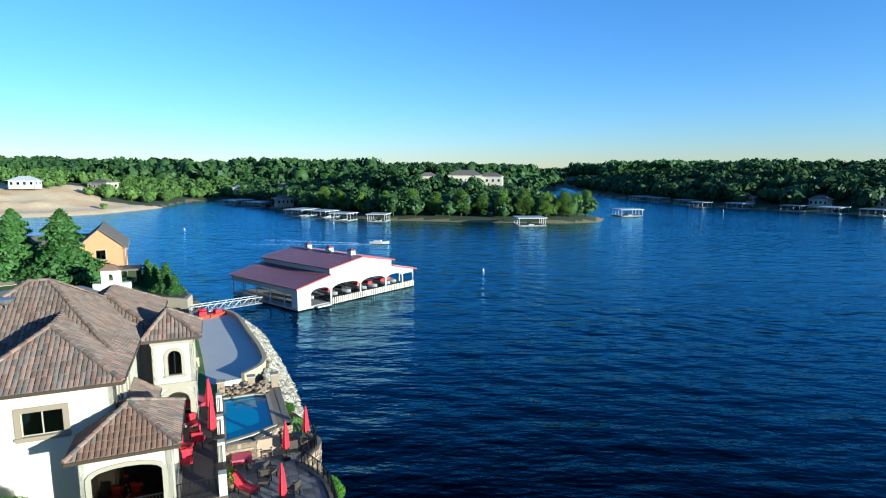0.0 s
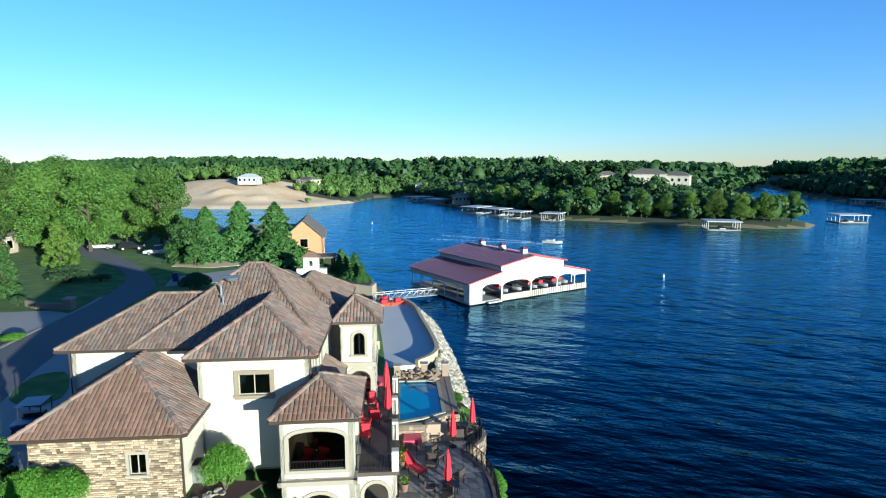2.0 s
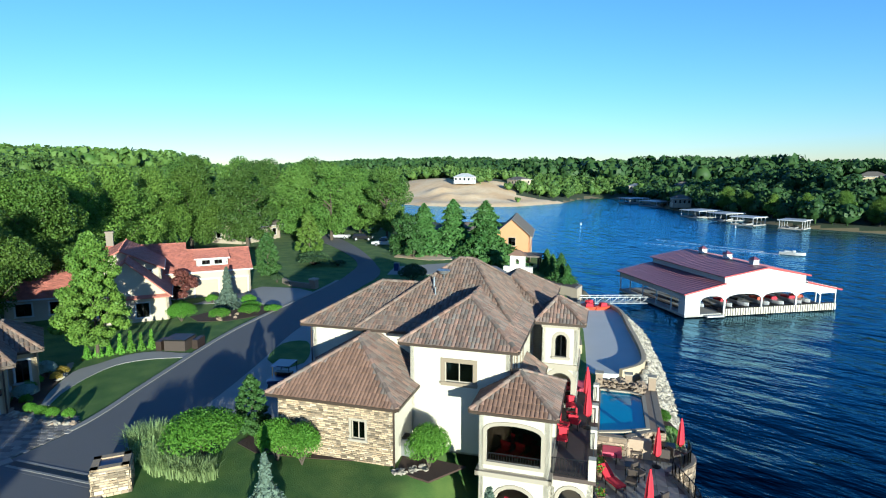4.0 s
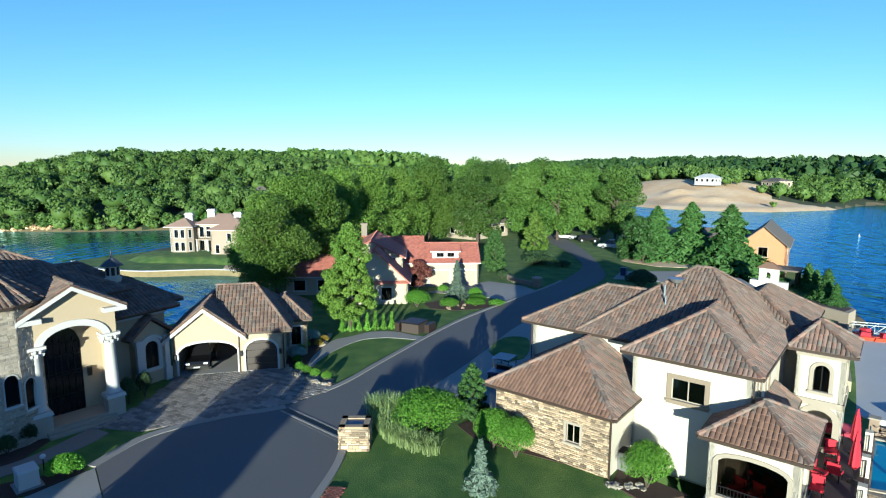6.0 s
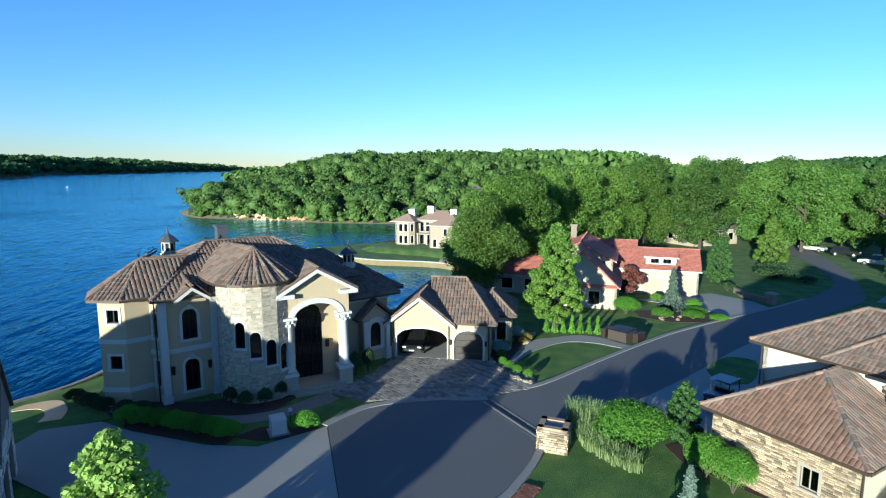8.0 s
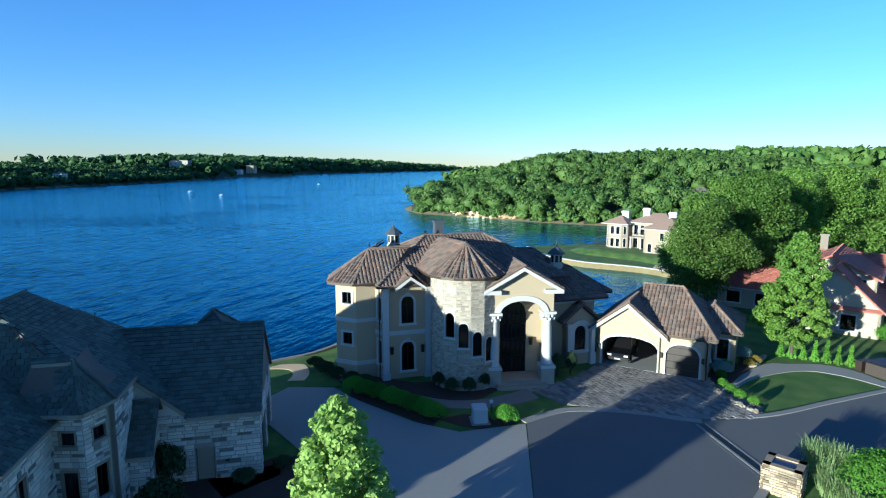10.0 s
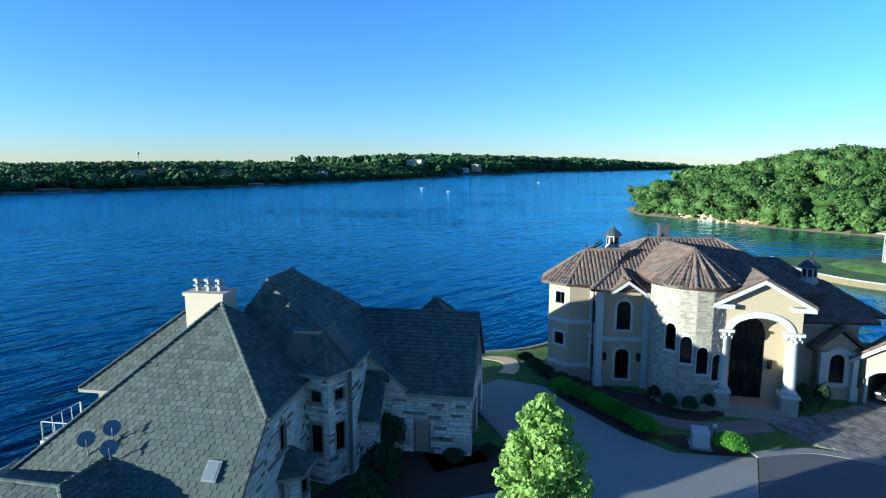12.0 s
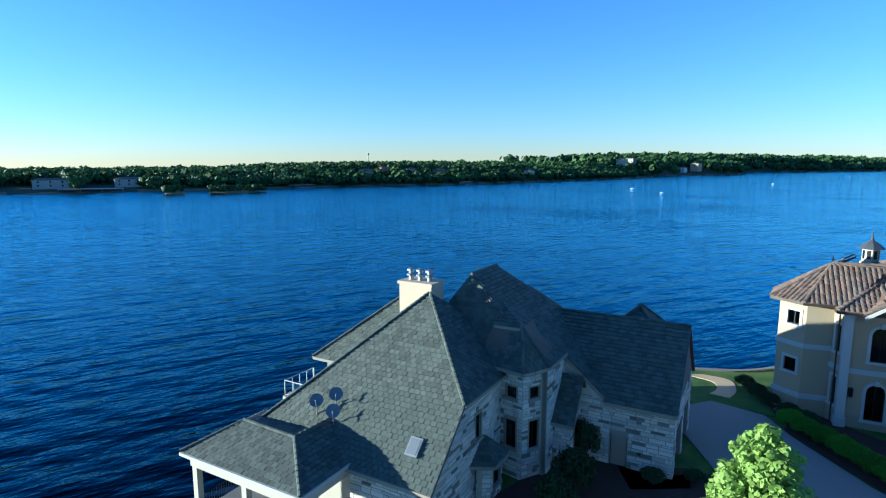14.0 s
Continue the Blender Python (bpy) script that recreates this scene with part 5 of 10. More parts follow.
    for s0, s1 in ((-0.5, 0.75), (L - 0.75, L + 0.5)):
        part("eave_return", Solid().prism([q(s0, -0.5), q(s1, -0.5), q(s1, 0.1), q(s0, 0.1)], 13.02, 13.3), TRIM_WHITE, h)
    # recessed front door with iron grille
    dr = Solid()
    at = wall(dr, q(0.2, 1.7), q(L - 0.2, 1.7), g, 13.2, 0.25, [(0.75, 3.0, 6.35, 11.0, 1.1)])
    for s in (0.2, L - 0.2):
        wall(dr, q(s, 0.5), q(s, 1.7), g, 13.2, 0.2) if s > 1 else wall(dr, q(s, 1.7), q(s, 0.5), g, 13.2, 0.2)
    part("porch_wall", dr, STUCCO_TAN, h)
    do = part("door", pane(at, outline(0.75, 3.0, 6.35, 11.0, 1.1), 0.12), DARK_GLASS, h, "tall dark glazed iron double door")
    gr = Solid()
    for s in (0.75, 1.12, 1.5, 1.85, 2.2, 2.58, 2.95):
        gr.hexa([at(s, 0.04, 6.35), at(s + 0.05, 0.04, 6.35), at(s + 0.05, 0.1, 6.35), at(s, 0.1, 6.35), at(s, 0.04, 11.4), at(s + 0.05, 0.04, 11.4), at(s + 0.05, 0.1, 11.4), at(s, 0.1, 11.4)])
    for z in (6.4, 7.6, 8.9, 9.1, 10.2, 11.0):
        gr.hexa([at(0.75, 0.05, z), at(3.0, 0.05, z), at(3.0, 0.09, z), at(0.75, 0.09, z), at(0.75, 0.05, z + 0.07), at(3.0, 0.05, z + 0.07), at(3.0, 0.09, z + 0.07), at(0.75, 0.09, z + 0.07)])
    part("grille", gr, DARK_METAL, do)
    for s in (0.45, 3.35):
        p = at(s, -0.12, 8.6)
        part("wall_lantern", Solid().turned(p[0], p[1], 8.6, 0.22, 0.22, 0.6, 36, 1.2), DARK_METAL, h)
    for k in range(3):
        part("entrance_step", Solid().prism([q(0.5, -0.9 + k * 0.35), q(L - 0.5, -0.9 + k * 0.35), q(L - 0.5, 1.7), q(0.5, 1.7)], 6.0 + k * 0.15, 6.15 + k * 0.15), TRIM_STONE, h)
    # side porch: a small gable over an arched window between white piers
    sp = [front(14.75, -1.0), front(17.3, -1.0), front(17.3, 0), front(14.75, 0)]
    block(h, sp, g, 9.8, STUCCO_TAN, {0: [(0.78, 1.78, 7.2, 8.75, 0.5)]}, trim=TRIM_WHITE, floor=False, width=0.28)
    gp_ = Solid()
    gp_.add([(*front(14.75, -1.0), 9.8), (*front(17.3, -1.0), 9.8), (*front(16.02, -1.0), 10.85), (*front(14.75, -0.75), 9.8), (*front(17.3, -0.75), 9.8), (*front(16.02, -0.75), 10.85)], [(0, 1, 2), (5, 4, 3), (0, 2, 5, 3), (1, 4, 5, 2)])
    part("gable", gp_, STUCCO_TAN, h)
    for u in (14.95, 17.1):
        x, y = front(u, -1.12)
        pr_ = Solid().turned(x, y, g, 0.34, 0.34, 3.7, 46)
        pr_.turned(x, y, g, 0.5, 0.5, 1.3, 46).turned(x, y, 9.2, 0.48, 0.48, 0.3, 46)
        part("pilaster", pr_, TRIM_WHITE, h)
    st = lambda s, d, z: (*front(14.75 + s, -1.0 + d), z)
    ar = Solid()
    ring(ar, st, outline(0.45, 2.1, 8.7, 8.75, 0.78, 14)[1:], 0.2, -0.14, 0.0, closed=False)
    part("arch_trim", ar, TRIM_WHITE, h)
    roof(h, [[(*front(14.3, 0.3), 9.72), (*front(14.3, -1.4), 9.72), (*front(16.02, -1.4), 11.15), (*front(16.02, 0.3), 11.15)], [(*front(17.75, -1.4), 9.72), (*front(17.75, 0.3), 9.72), (*front(16.02, 0.3), 11.15), (*front(16.02, -1.4), 11.15)]],
         [((*front(16.02, -1.4), 11.15), (*front(16.02, 0.3), 11.15))], mat=TILE_BROWN, tile=RIB_TILE)
    # garages
    gar = rect(-11.2, -2.9, 45.0, 53.5)
    gops = {0: [(0.45, 4.75, g, 7.9, 0.75, "trim"), (5.35, 7.75, g, 7.75, 0.85, "trim")], 1: [(2.5, 3.6, 6.8, 8.5, 0)]}
    ats = block(h, gar, g, 9.3, STUCCO_TAN, gops, trim=TRIM_WHITE, width=0.1)
    gf = Solid()
    gf.add([(-11.2, 45.0, 9.3), (-6.3, 45.0, 9.3), (-8.75, 45.0, 11.25), (-11.2, 45.3, 9.3), (-6.3, 45.3, 9.3), (-8.75, 45.3, 11.25)], [(0, 1, 2), (5, 4, 3), (0, 2, 5, 3), (1, 4, 5, 2)])
    part("gable", gf, STUCCO_TAN, h)
    roof(h, [[(-11.75, 53, 9.1), (-11.75, 44.55, 9.1), (-8.75, 44.55, 11.5), (-8.75, 53, 11.5)], [(-5.8, 44.55, 9.15), (-5.8, 49, 9.15), (-8.75, 49, 11.5), (-8.75, 44.55, 11.5)]],
         [((-8.75, 44.55, 11.5), (-8.75, 49, 11.5))], mat=TILE_BROWN, tile=RIB_TILE)
    gr1, gr2 = (-5.3, 49.2, 12.25), (-8.5, 49.2, 12.25)
    roof(h, [[(-6.3, 44.9, 9.25), (-2.35, 44.9, 9.25), gr1, gr2, (-8.2, 47.4, 10.994)], [(-2.35, 44.9, 9.25), (-2.35, 54.0, 9.25), gr1], [(-2.35, 54.0, 9.25), (-9.6, 54.0, 9.25), gr2, gr1]],
         [((-2.35, 44.9, 9.25), gr1), (gr1, gr2)], mat=TILE_BROWN, tile=RIB_TILE)
    part("garage_floor", Solid().box(-11.0, -3.1, 45.02, 53.3, 5.9, 6.1), CONCRETE, h)
    block(h, rect(-2.9, -1.2, 48.5, 53.5), g, 9.2, STUCCO_TAN, {0: [(0.4, 1.2, 6.9, 8.5, 0)]}, trim=TRIM_WHITE, floor=False)
    roof(h, *hip(-5.0, -0.8, 48.0, 54.0, 9.22, (-3.0, 50.2, -3.0, 51.5, 10.9)), mat=TILE_BROWN, tile=RIB_TILE)
    rk = Solid()
    for s0, s1 in (((-11.75, 9.0), (-8.75, 11.4)), ((-5.75, 9.0), (-8.75, 11.4))):
        (xa, za), (xb, zb) = s0, s1
        rk.hexa([(xa, 44.5, za - 0.28), (xb, 44.5, zb - 0.28), (xb, 44.6, zb - 0.28), (xa, 44.6, za - 0.28), (xa, 44.5, za), (xb, 44.5, zb), (xb, 44.6, zb), (xa, 44.6, za)])
    part("rake_board", rk, TRIM_WHITE, h)
    at = ats[0]
    d = Solid()
    for k in range(5):
        z = g + 0.35 + k * 0.56
        d.add([at(5.35, 0.14, z), at(7.75, 0.14, z), at(7.75, 0.14, z + 0.53), at(5.35, 0.14, z + 0.53), at(5.35, 0.2, z), at(7.75, 0.2, z), at(7.75, 0.2, z + 0.53), at(5.35, 0.2, z + 0.53)],
              [(0, 1, 2, 3), (0, 4, 5, 1), (3, 2, 6, 7)])
    part("garage_door", d, DARK_WOOD, h, "dark brown panelled wooden garage door")
    # roof turrets, chimney, finials
    for x, y, z in ((-28.6, 41.0, 14.75), (*front(16.0, 3.4), 13.15)):
        cu = Solid()
        cu.lathe([(0.62, z - 0.6), (0.62, z + 0.5), (0.52, z + 0.5), (0.52, z + 1.4), (0.62, z + 1.45)], 8, x, y)
        ob = part("roof_turret", cu, STUCCO_CREAM, h)
        tp = Solid()
        tp.lathe([(0.84, z + 1.42), (0.5, z + 1.75), (0.1, z + 2.05), (0.03, z + 2.6)], 8, x, y)
        part("turret_cap", tp, SLATE, ob)
        op_ = Solid()
        for k in range(8):
            an = radians(22.5 + 45 * k)
            op_.turned(x + 0.48 * math.cos(an), y + 0.48 * math.sin(an), z + 0.7, 0.03, 0.24, 0.6, math.degrees(an))
        part("turret_opening", op_, DARK_METAL, ob)
    ch = Solid()
    ch.turned(-24.6, 42.1, 15.2, 0.85, 0.85, 2.1, 46, 0.9)
    ch.turned(-24.6, 42.1, 17.3, 0.95, 0.95, 0.15, 46)
    part("chimney", ch, SLATE, h)
    for x, y, z in ((*front(4.6, 5.35), 16.35), (-19.05, 36.65, 16.48), (*front(9.8, 5.35), 16.35), (-26.9, 35.2, 15.7)):
        f = Solid()
        f.tube([(x, y, z - 0.1), (x, y, z + 0.55)], 0.03, 6).ball((x, y, z + 0.25), 0.09, 0.09, 0.09, 8, 5)
        part("finial", f, DARK_METAL, h)
    for x, y, z in ((-24.55, 33.2, 13.2), (-21.6, 35.75, 13.2), (-6.3, 44.93, 9.1), (-2.95, 44.93, 9.0), (-11.4, 44.9, 9.0)):
        part("downpipe", Solid().tube([(x, y, 5.9), (x, y, z)], 0.05, 6), GUTTER, h)
    wl = Solid()
    for s in (0.22, 5.05, 8.0):
        p = at(s, -0.15, 7.6)
        part("wall_lantern", Solid().box(p[0] - 0.09, p[0] + 0.09, p[1] - 0.09, p[1] + 0.09, 7.4, 7.8), DARK_METAL, h)
    return h


mansion()


# The grey-roofed stone house
def stone_house():
    h = thing("house", "pale ledge-stone house under steep grey-green shingle roofs", "house", (-12.0, 27.0, 6.0), 117.1)
    g = 5.6
    sa = dict(h=(0.11, 0.28), w=(0.2, 0.85), proud=(0.01, 0.05))
    # near block with catslide roof
    near = [(-21.0, 18.6), (-11.15, 18.6), (-11.15, 29.5), (-21.0, 29.5)]
    block(h, [(-15.4, 18.4), (-11.15, 18.4), (-11.15, 29.5), (-15.4, 29.5)], g, 8.6, STUCCO_CREAM, {1: [(4.6, 5.3, 6.9, 8.4, 0)]}, facing=(0, 1), stone_mat=STONE_PALE, pick=lambda s, z: True, piece_mat=STONE_PIECE, trim=TRIM_STONE, stone_args=sa, width=0.1)
    gw = Solid()
    at = wall(gw, (-11.15, 21.0), (-11.15, 29.0), 8.6, 11.3, 0.25, [(1.55, 2.15, 9.0, 10.3, 0)])
    gw.add([(-11.15, 18.4, 8.6), (-11.15, 21.0, 8.6), (-11.15, 21.0, 11.1), (-11.4, 18.4, 8.6), (-11.4, 21.0, 8.6), (-11.4, 21.0, 11.1)], [(0, 1, 2), (5, 4, 3), (0, 2, 5, 3)])
    w = part("wall", gw, MORTAR_PALE, h)
    st = Solid()
    stones(st, at, 8.0, 8.6, 11.25, [(1.55, 2.15, 9.0, 10.3, 0)], random.Random(3), pick=lambda s, z: True, picked=(got := []), **sa)
    set_stones(w, at, got, STONE_PIECE)
    for k in range(9):
        z = 8.65 + k * 0.26
        y0 = 18.45 + k * 0.28
        stones(st, lambda s, d, zz, y0=y0: (-11.15 - d, y0 + s, zz), 21.0 - y0, z, z + 0.26, (), random.Random(k), **sa)
    part("stone_facing", st, STONE_PALE, w, kind="stuff")
    window(h, at, (1.55, 2.15, 9.0, 10.3, 0), TRIM_STONE, 0.1)
    top, ez = (-15.1, 25.0, 15.3), 8.75
    f = (-10.85, 18.0, ez)
    planes = [[(-21.9, 18.0, ez), f, (-10.85, 20.9, 11.4636), top], [(-10.85, 20.9, 11.4636), (-10.85, 29.1, 11.4636), top], [(-21.9, 32.0, ez), (-21.9, 18.0, ez), top], [(-10.85, 29.1, 11.4636), (-10.85, 32, ez), (-21.9, 32, ez), top]]
    roof(h, [planes[0], planes[1], planes[2], [(-10.85, 32, ez), (-21.9, 32, ez), top]], [((-10.85, 20.9, 11.4636), top), ((-21.9, 18.0, ez), top)], "shingle", SHINGLE, SHINGLE_GREY, TRIM_STONE, single_out={0: lambda p: p[0] > -16.2 and p[1] < 20.9})
    # tall middle block
    block(h, rect(-17.5, -8.9, 26.2, 35.6), g, 11.8, STUCCO_CREAM, {}, facing=(1,), stone_mat=STONE_PALE, pick=lambda s, z: True, piece_mat=STONE_PIECE, stone_args=sa)
    ra, rb = (-13.75, 27.2, 16.1), (-13.7, 30.4, 16.12)
    roof(h, [[(-6.5, 28.85, 9.8), (-6.5, 36.6, 9.8), rb, ra, (-11.3, 26.25, 13.95), (-10.9, 28.85, 13.65)], [(-16.5, 25.45, 11.9), (-9.2, 25.45, 11.9), (-11.3, 26.25, 13.82), ra],
             ], [], "shingle", SHINGLE, SHINGLE_GREY, TRIM_STONE)
    roof(h, [[(-20.0, 36.6, 9.8), (-16.5, 25.45, 11.9), ra], [(-20.0, 36.6, 9.8), ra, rb], [(-6.5, 36.6, 9.8), (-20.0, 36.6, 9.8), rb]], kind="plain", under=SHINGLE, fascia=TRIM_STONE)
    part("ridge_cap", Solid().tube([ra, rb], 0.09, 8), SHINGLE, h)
    rw_ = Solid()
    rw_.add([(-9.0, 29.1, 9.69), (-6.5, 29.1, 9.69), (-9.0, 29.1, 11.85), (-9.0, 29.35, 9.69), (-6.5, 29.35, 9.69), (-9.0, 29.35, 11.85)], [(0, 1, 2), (5, 4, 3), (0, 2, 5, 3), (1, 4, 5, 2)])
    part("gable", rw_, STONE_PIECE, h)
    part("rake_board", Solid().hexa([(-8.95, 28.8, 11.62), (-6.5, 28.8, 9.5), (-6.5, 29.0, 9.5), (-8.95, 29.0, 11.62), (-8.95, 28.8, 11.85), (-6.5, 28.8, 9.73), (-6.5, 29.0, 9.73), (-8.95, 29.0, 11.85)]), TRIM_STONE, h)
    # corner tower
    tow = [(-12.1, 25.7), (-9.85, 25.25), (-9.15, 26.4), (-9.0, 29.0), (-12.1, 29.0)]
    block(h, tow, g, 11.85, STUCCO_CREAM, {0: [(1.35, 1.95, 10.3, 10.9, 0), (1.3, 1.95, 7.6, 9.1, 0)], 1: [(0.45, 1.05, 7.6, 9.1, 0), (0.45, 1.05, 10.3, 10.9, 0)]}, facing=(0, 1, 2), stone_mat=STONE_PALE, pick=lambda s, z: True, piece_mat=STONE_PIECE, stone_args=sa, floor=False, width=0.08)
    e = 11.9
    a, b = (-11.8, 26.05, 13.8), (-10.25, 26.05, 13.8)
    c_top, d_top = (-10.75, 29.1, 13.62), (-12.0, 27.4, 14.7)
    roof(h, [[(-12.5, 25.3, e), (-9.65, 24.8, e), b, a], [(-9.65, 24.8, e), (-8.85, 26.3, e), b], [(-8.85, 26.3, e), (-8.8, 28.95, e), c_top, b], [b, c_top, d_top], [a, b, d_top]],
         [((-9.65, 24.8, e), b), ((-8.85, 26.3, e), b), (a, b)], "shingle", SHINGLE, SHINGLE_GREY, TRIM_STONE)
    # small hipped bay on the gable end
    bay = [(-11.0, 22.4), (-10.4, 22.8), (-10.4, 24.0), (-11.0, 24.4)]
    block(h, bay, g, 8.0, STUCCO_CREAM, {1: [(0.2, 1.0, 6.6, 7.6, 0)]}, facing=(0, 1), stone_mat=STONE_PALE, pick=lambda s, z: True, piece_mat=STONE_PIECE, stone_args=sa, floor=False, width=0.08)
    roof(h, [[(-11.2, 22.0, 8.0), (-10.1, 22.55, 8.0), (-11.15, 23.4, 9.0)], [(-10.1, 22.55, 8.0), (-10.1, 24.2, 8.0), (-11.15, 23.4, 9.0)], [(-10.1, 24.2, 8.0), (-11.2, 24.8, 8.0), (-11.15, 23.4, 9.0)]], (), "shingle", SHINGLE, SHINGLE_GREY, TRIM_STONE)
    # entrance gable
    block(h, rect(-9.6, -7.95, 27.3, 30.0), g, 8.9, STUCCO_CREAM, {1: [(0.6, 1.9, g, 8.0, 0.5, "trim")]}, facing=(0, 1), stone_mat=STONE_PALE, pick=lambda s, z: True, piece_mat=STONE_PIECE, stone_args=sa, floor=False, width=0.08)
    gs = Solid()
    gs.add([(-7.95, 27.3, 8.9), (-7.95, 30.0, 8.9), (-7.95, 28.65, 10.5), (-8.25, 27.3, 8.9), (-8.25, 30.0, 8.9), (-8.25, 28.65, 10.5)], [(0, 1, 2), (5, 4, 3), (0, 2, 5, 3), (1, 4, 5, 2)])
    part("gable", gs, STONE_PIECE, h)
    roof(h, [[(-10.2, 26.95, 8.7), (-7.7, 26.95, 8.7), (-7.7, 28.65, 10.72), (-10.2, 28.65, 10.72)], [(-7.7, 30.4, 8.7), (-10.2, 30.4, 8.7), (-10.2, 28.65, 10.72), (-7.7, 28.65, 10.72)]], [((-10.2, 28.65, 10.72), (-7.7, 28.65, 10.72))], "shingle", SHINGLE, SHINGLE_GREY, TRIM_STONE)
    part("downpipe", Solid().tube([(-9.62, 27.2, 5.8), (-9.62, 27.2, 8.7)], 0.05, 6), TRIM_WHITE, h)
    # garage wing
    wing = rect(-9.0, -3.1, 29.1, 36.0)
    block(h, wing, g, 9.7, STUCCO_CREAM, {0: [(2.7, 3.6, g, 7.8, 0, "none")], 1: [(0.7, 3.0, g, 8.0, 0.5, "none"), (3.7, 6.0, g, 8.0, 0.5, "none")]}, facing=(0, 1), stone_mat=STONE_PALE, pick=lambda s, z: True, piece_mat=STONE_PIECE, stone_args=sa)
    gs = Solid()
    gs.add([(-3.1, 29.1, 9.7), (-3.1, 36.0, 9.7), (-3.1, 32.5, 13.0), (-3.4, 29.1, 9.7), (-3.4, 36.0, 9.7), (-3.4, 32.5, 13.0)], [(0, 1, 2), (5, 4, 3), (0, 2, 5, 3), (1, 4, 5, 2)])
    part("gable", gs, STONE_PIECE, h)
    dd = Solid()
    dd.box(-6.25, -5.45, 29.2, 29.26, g + 0.4, 7.8)
    part("door", dd, BEIGE_SIDING, h, "plain pale side door")
    for y in (29.8, 32.8):
        door = part("garage_door", Solid().box(-3.36, -3.3, y, y + 2.3, g + 0.4, g + 2.86), DARK_WOOD, h, "dark wooden garage door")
        for k in range(5):
            part("door_panel", Solid().box(-3.3, -3.26, y + 0.04, y + 2.26, g + 0.42 + k * 0.49, g + 0.86 + k * 0.49), DARK_WOOD, door)
    roof(h, [[(-6.55, 28.7, 9.65), (-2.95, 28.7, 9.65), (-2.95, 32.5, 13.3), (-10.5, 32.5, 13.3)], [(-2.95, 36.3, 9.65), (-11.5, 36.3, 9.65), (-11.5, 32.5, 13.3), (-2.95, 32.5, 13.3)]],
         [((-11.5, 32.5, 13.3), (-2.95, 32.5, 13.3))], "shingle", SHINGLE, SHINGLE_GREY, TRIM_STONE)
    roof(h, *hip(-8.3, -4.3, 34.0, 38.5, 11.2, (-6.3, 36.0, -6.3, 36.4, 13.25)), "shingle", SHINGLE, SHINGLE_GREY, TRIM_STONE)
    # rear wing and covered porch at the water side
    block(h, rect(-22.0, -17.0, 24.5, 33.0), g, 10.7, STUCCO_CREAM, {})
    roof(h, *hip(-22.6, -15.0, 24.0, 33.5, 10.8, (-18.5, 27.8, -18.5, 29.5, 14.3)), "shingle", SHINGLE, SHINGLE_GREY, TRIM_STONE)
    ps = Solid()
    for x, y in ((-22.1, 15.5), (-22.1, 19.5), (-15.6, 15.5), (-18.8, 15.5)):
        part("porch_post", Solid().box(x - 0.15, x + 0.15, y - 0.15, y + 0.15, 4.6, 8.2), STUCCO_CREAM, h)
    be = Solid()
    be.box(-22.3, -15.4, 15.3, 15.6, 8.2, 8.76).box(-22.3, -22.0, 15.6, 19.6, 8.2, 8.76).box(-15.7, -15.4, 15.6, 18.3, 8.2, 8.76)
    part("porch_beam", be, STUCCO_CREAM, h)
    part("porch_deck", Solid().box(-22.4, -15.4, 15.2, 20.0, 5.4, 5.6), DECK, h)
    railing(h, [(-22.2, 19.8), (-22.2, 15.4), (-15.5, 15.4)], 5.6, 0.95)
    part("porch_wall", Solid().box(-21.0, -15.42, 18.9, 19.1, 5.6, 8.7), STUCCO_CREAM, h)
    pa, pb, pt_ = (-20.75, 17.2, 10.0), (-17.4, 17.1, 10.0), (-17.3, 19.35, 9.98)
    lc, rc = (-22.6, 15.05, 8.92), (-15.2, 15.1, 8.92)
    roof(h, [[lc, rc, pb, pa], [rc, (-15.2, 18.2, 8.92), pt_, pb], [(-22.6, 20.2, 8.92), lc, pa], [(-17.6, 20.2, 8.92), (-22.6, 20.2, 8.92), pa, pb]], [(rc, pb), (lc, pa), (pa, pb), (pb, pt_)], "shingle", SHINGLE, SHINGLE_GREY, TRIM_WHITE)
    # balcony, chimney with pots, dishes, skylight
    bc = Solid()
    bc.box(-23.6, -22.0, 22.4, 25.0, 8.3, 8.7)
    part("balcony", bc, STUCCO_CREAM, h)
    railing(h, [(-23.5, 24.9), (-23.5, 22.5), (-22.1, 22.5)], 8.7, 0.95, TRIM_WHITE, 0.5)
    c = Solid()
    c.box(-17.2, -15.15, 25.2, 26.5, 11.5, 15.7)
    c.box(-17.28, -15.07, 25.12, 26.58, 15.58, 15.74)
    part("chimney", c, STUCCO_WARM, h)
    for k in range(3):
        p = Solid()
        x = -16.8 + k * 0.6
        p.lathe([(0.15, 15.74), (0.13, 15.95), (0.24, 15.98), (0.24, 16.06), (0.13, 16.1), (0.13, 16.22), (0.24, 16.25), (0.22, 16.34), (0.06, 16.4)], 10, x, 25.8)
        part("chimney_pot", p, GALV, h)
    for x, y, z in ((-18.14, 19.35, 10.65), (-17.24, 19.75, 11.02), (-16.93, 19.15, 10.46)):
        d = Solid()
        d.tube([(x, y, z - 0.7), (x, y, z)], 0.03, 6)
        ob = part("satellite_dish", d, GALV, h)
        di = Solid()
        n = 14
        v, f2 = [], []
        cdir = Vector((0.5, -0.62, 0.6)).normalized()
        sx = cdir.cross(Vector((0, 0, 1))).normalized()
        sy = sx.cross(cdir)
        o = Vector((x, y, z + 0.1))
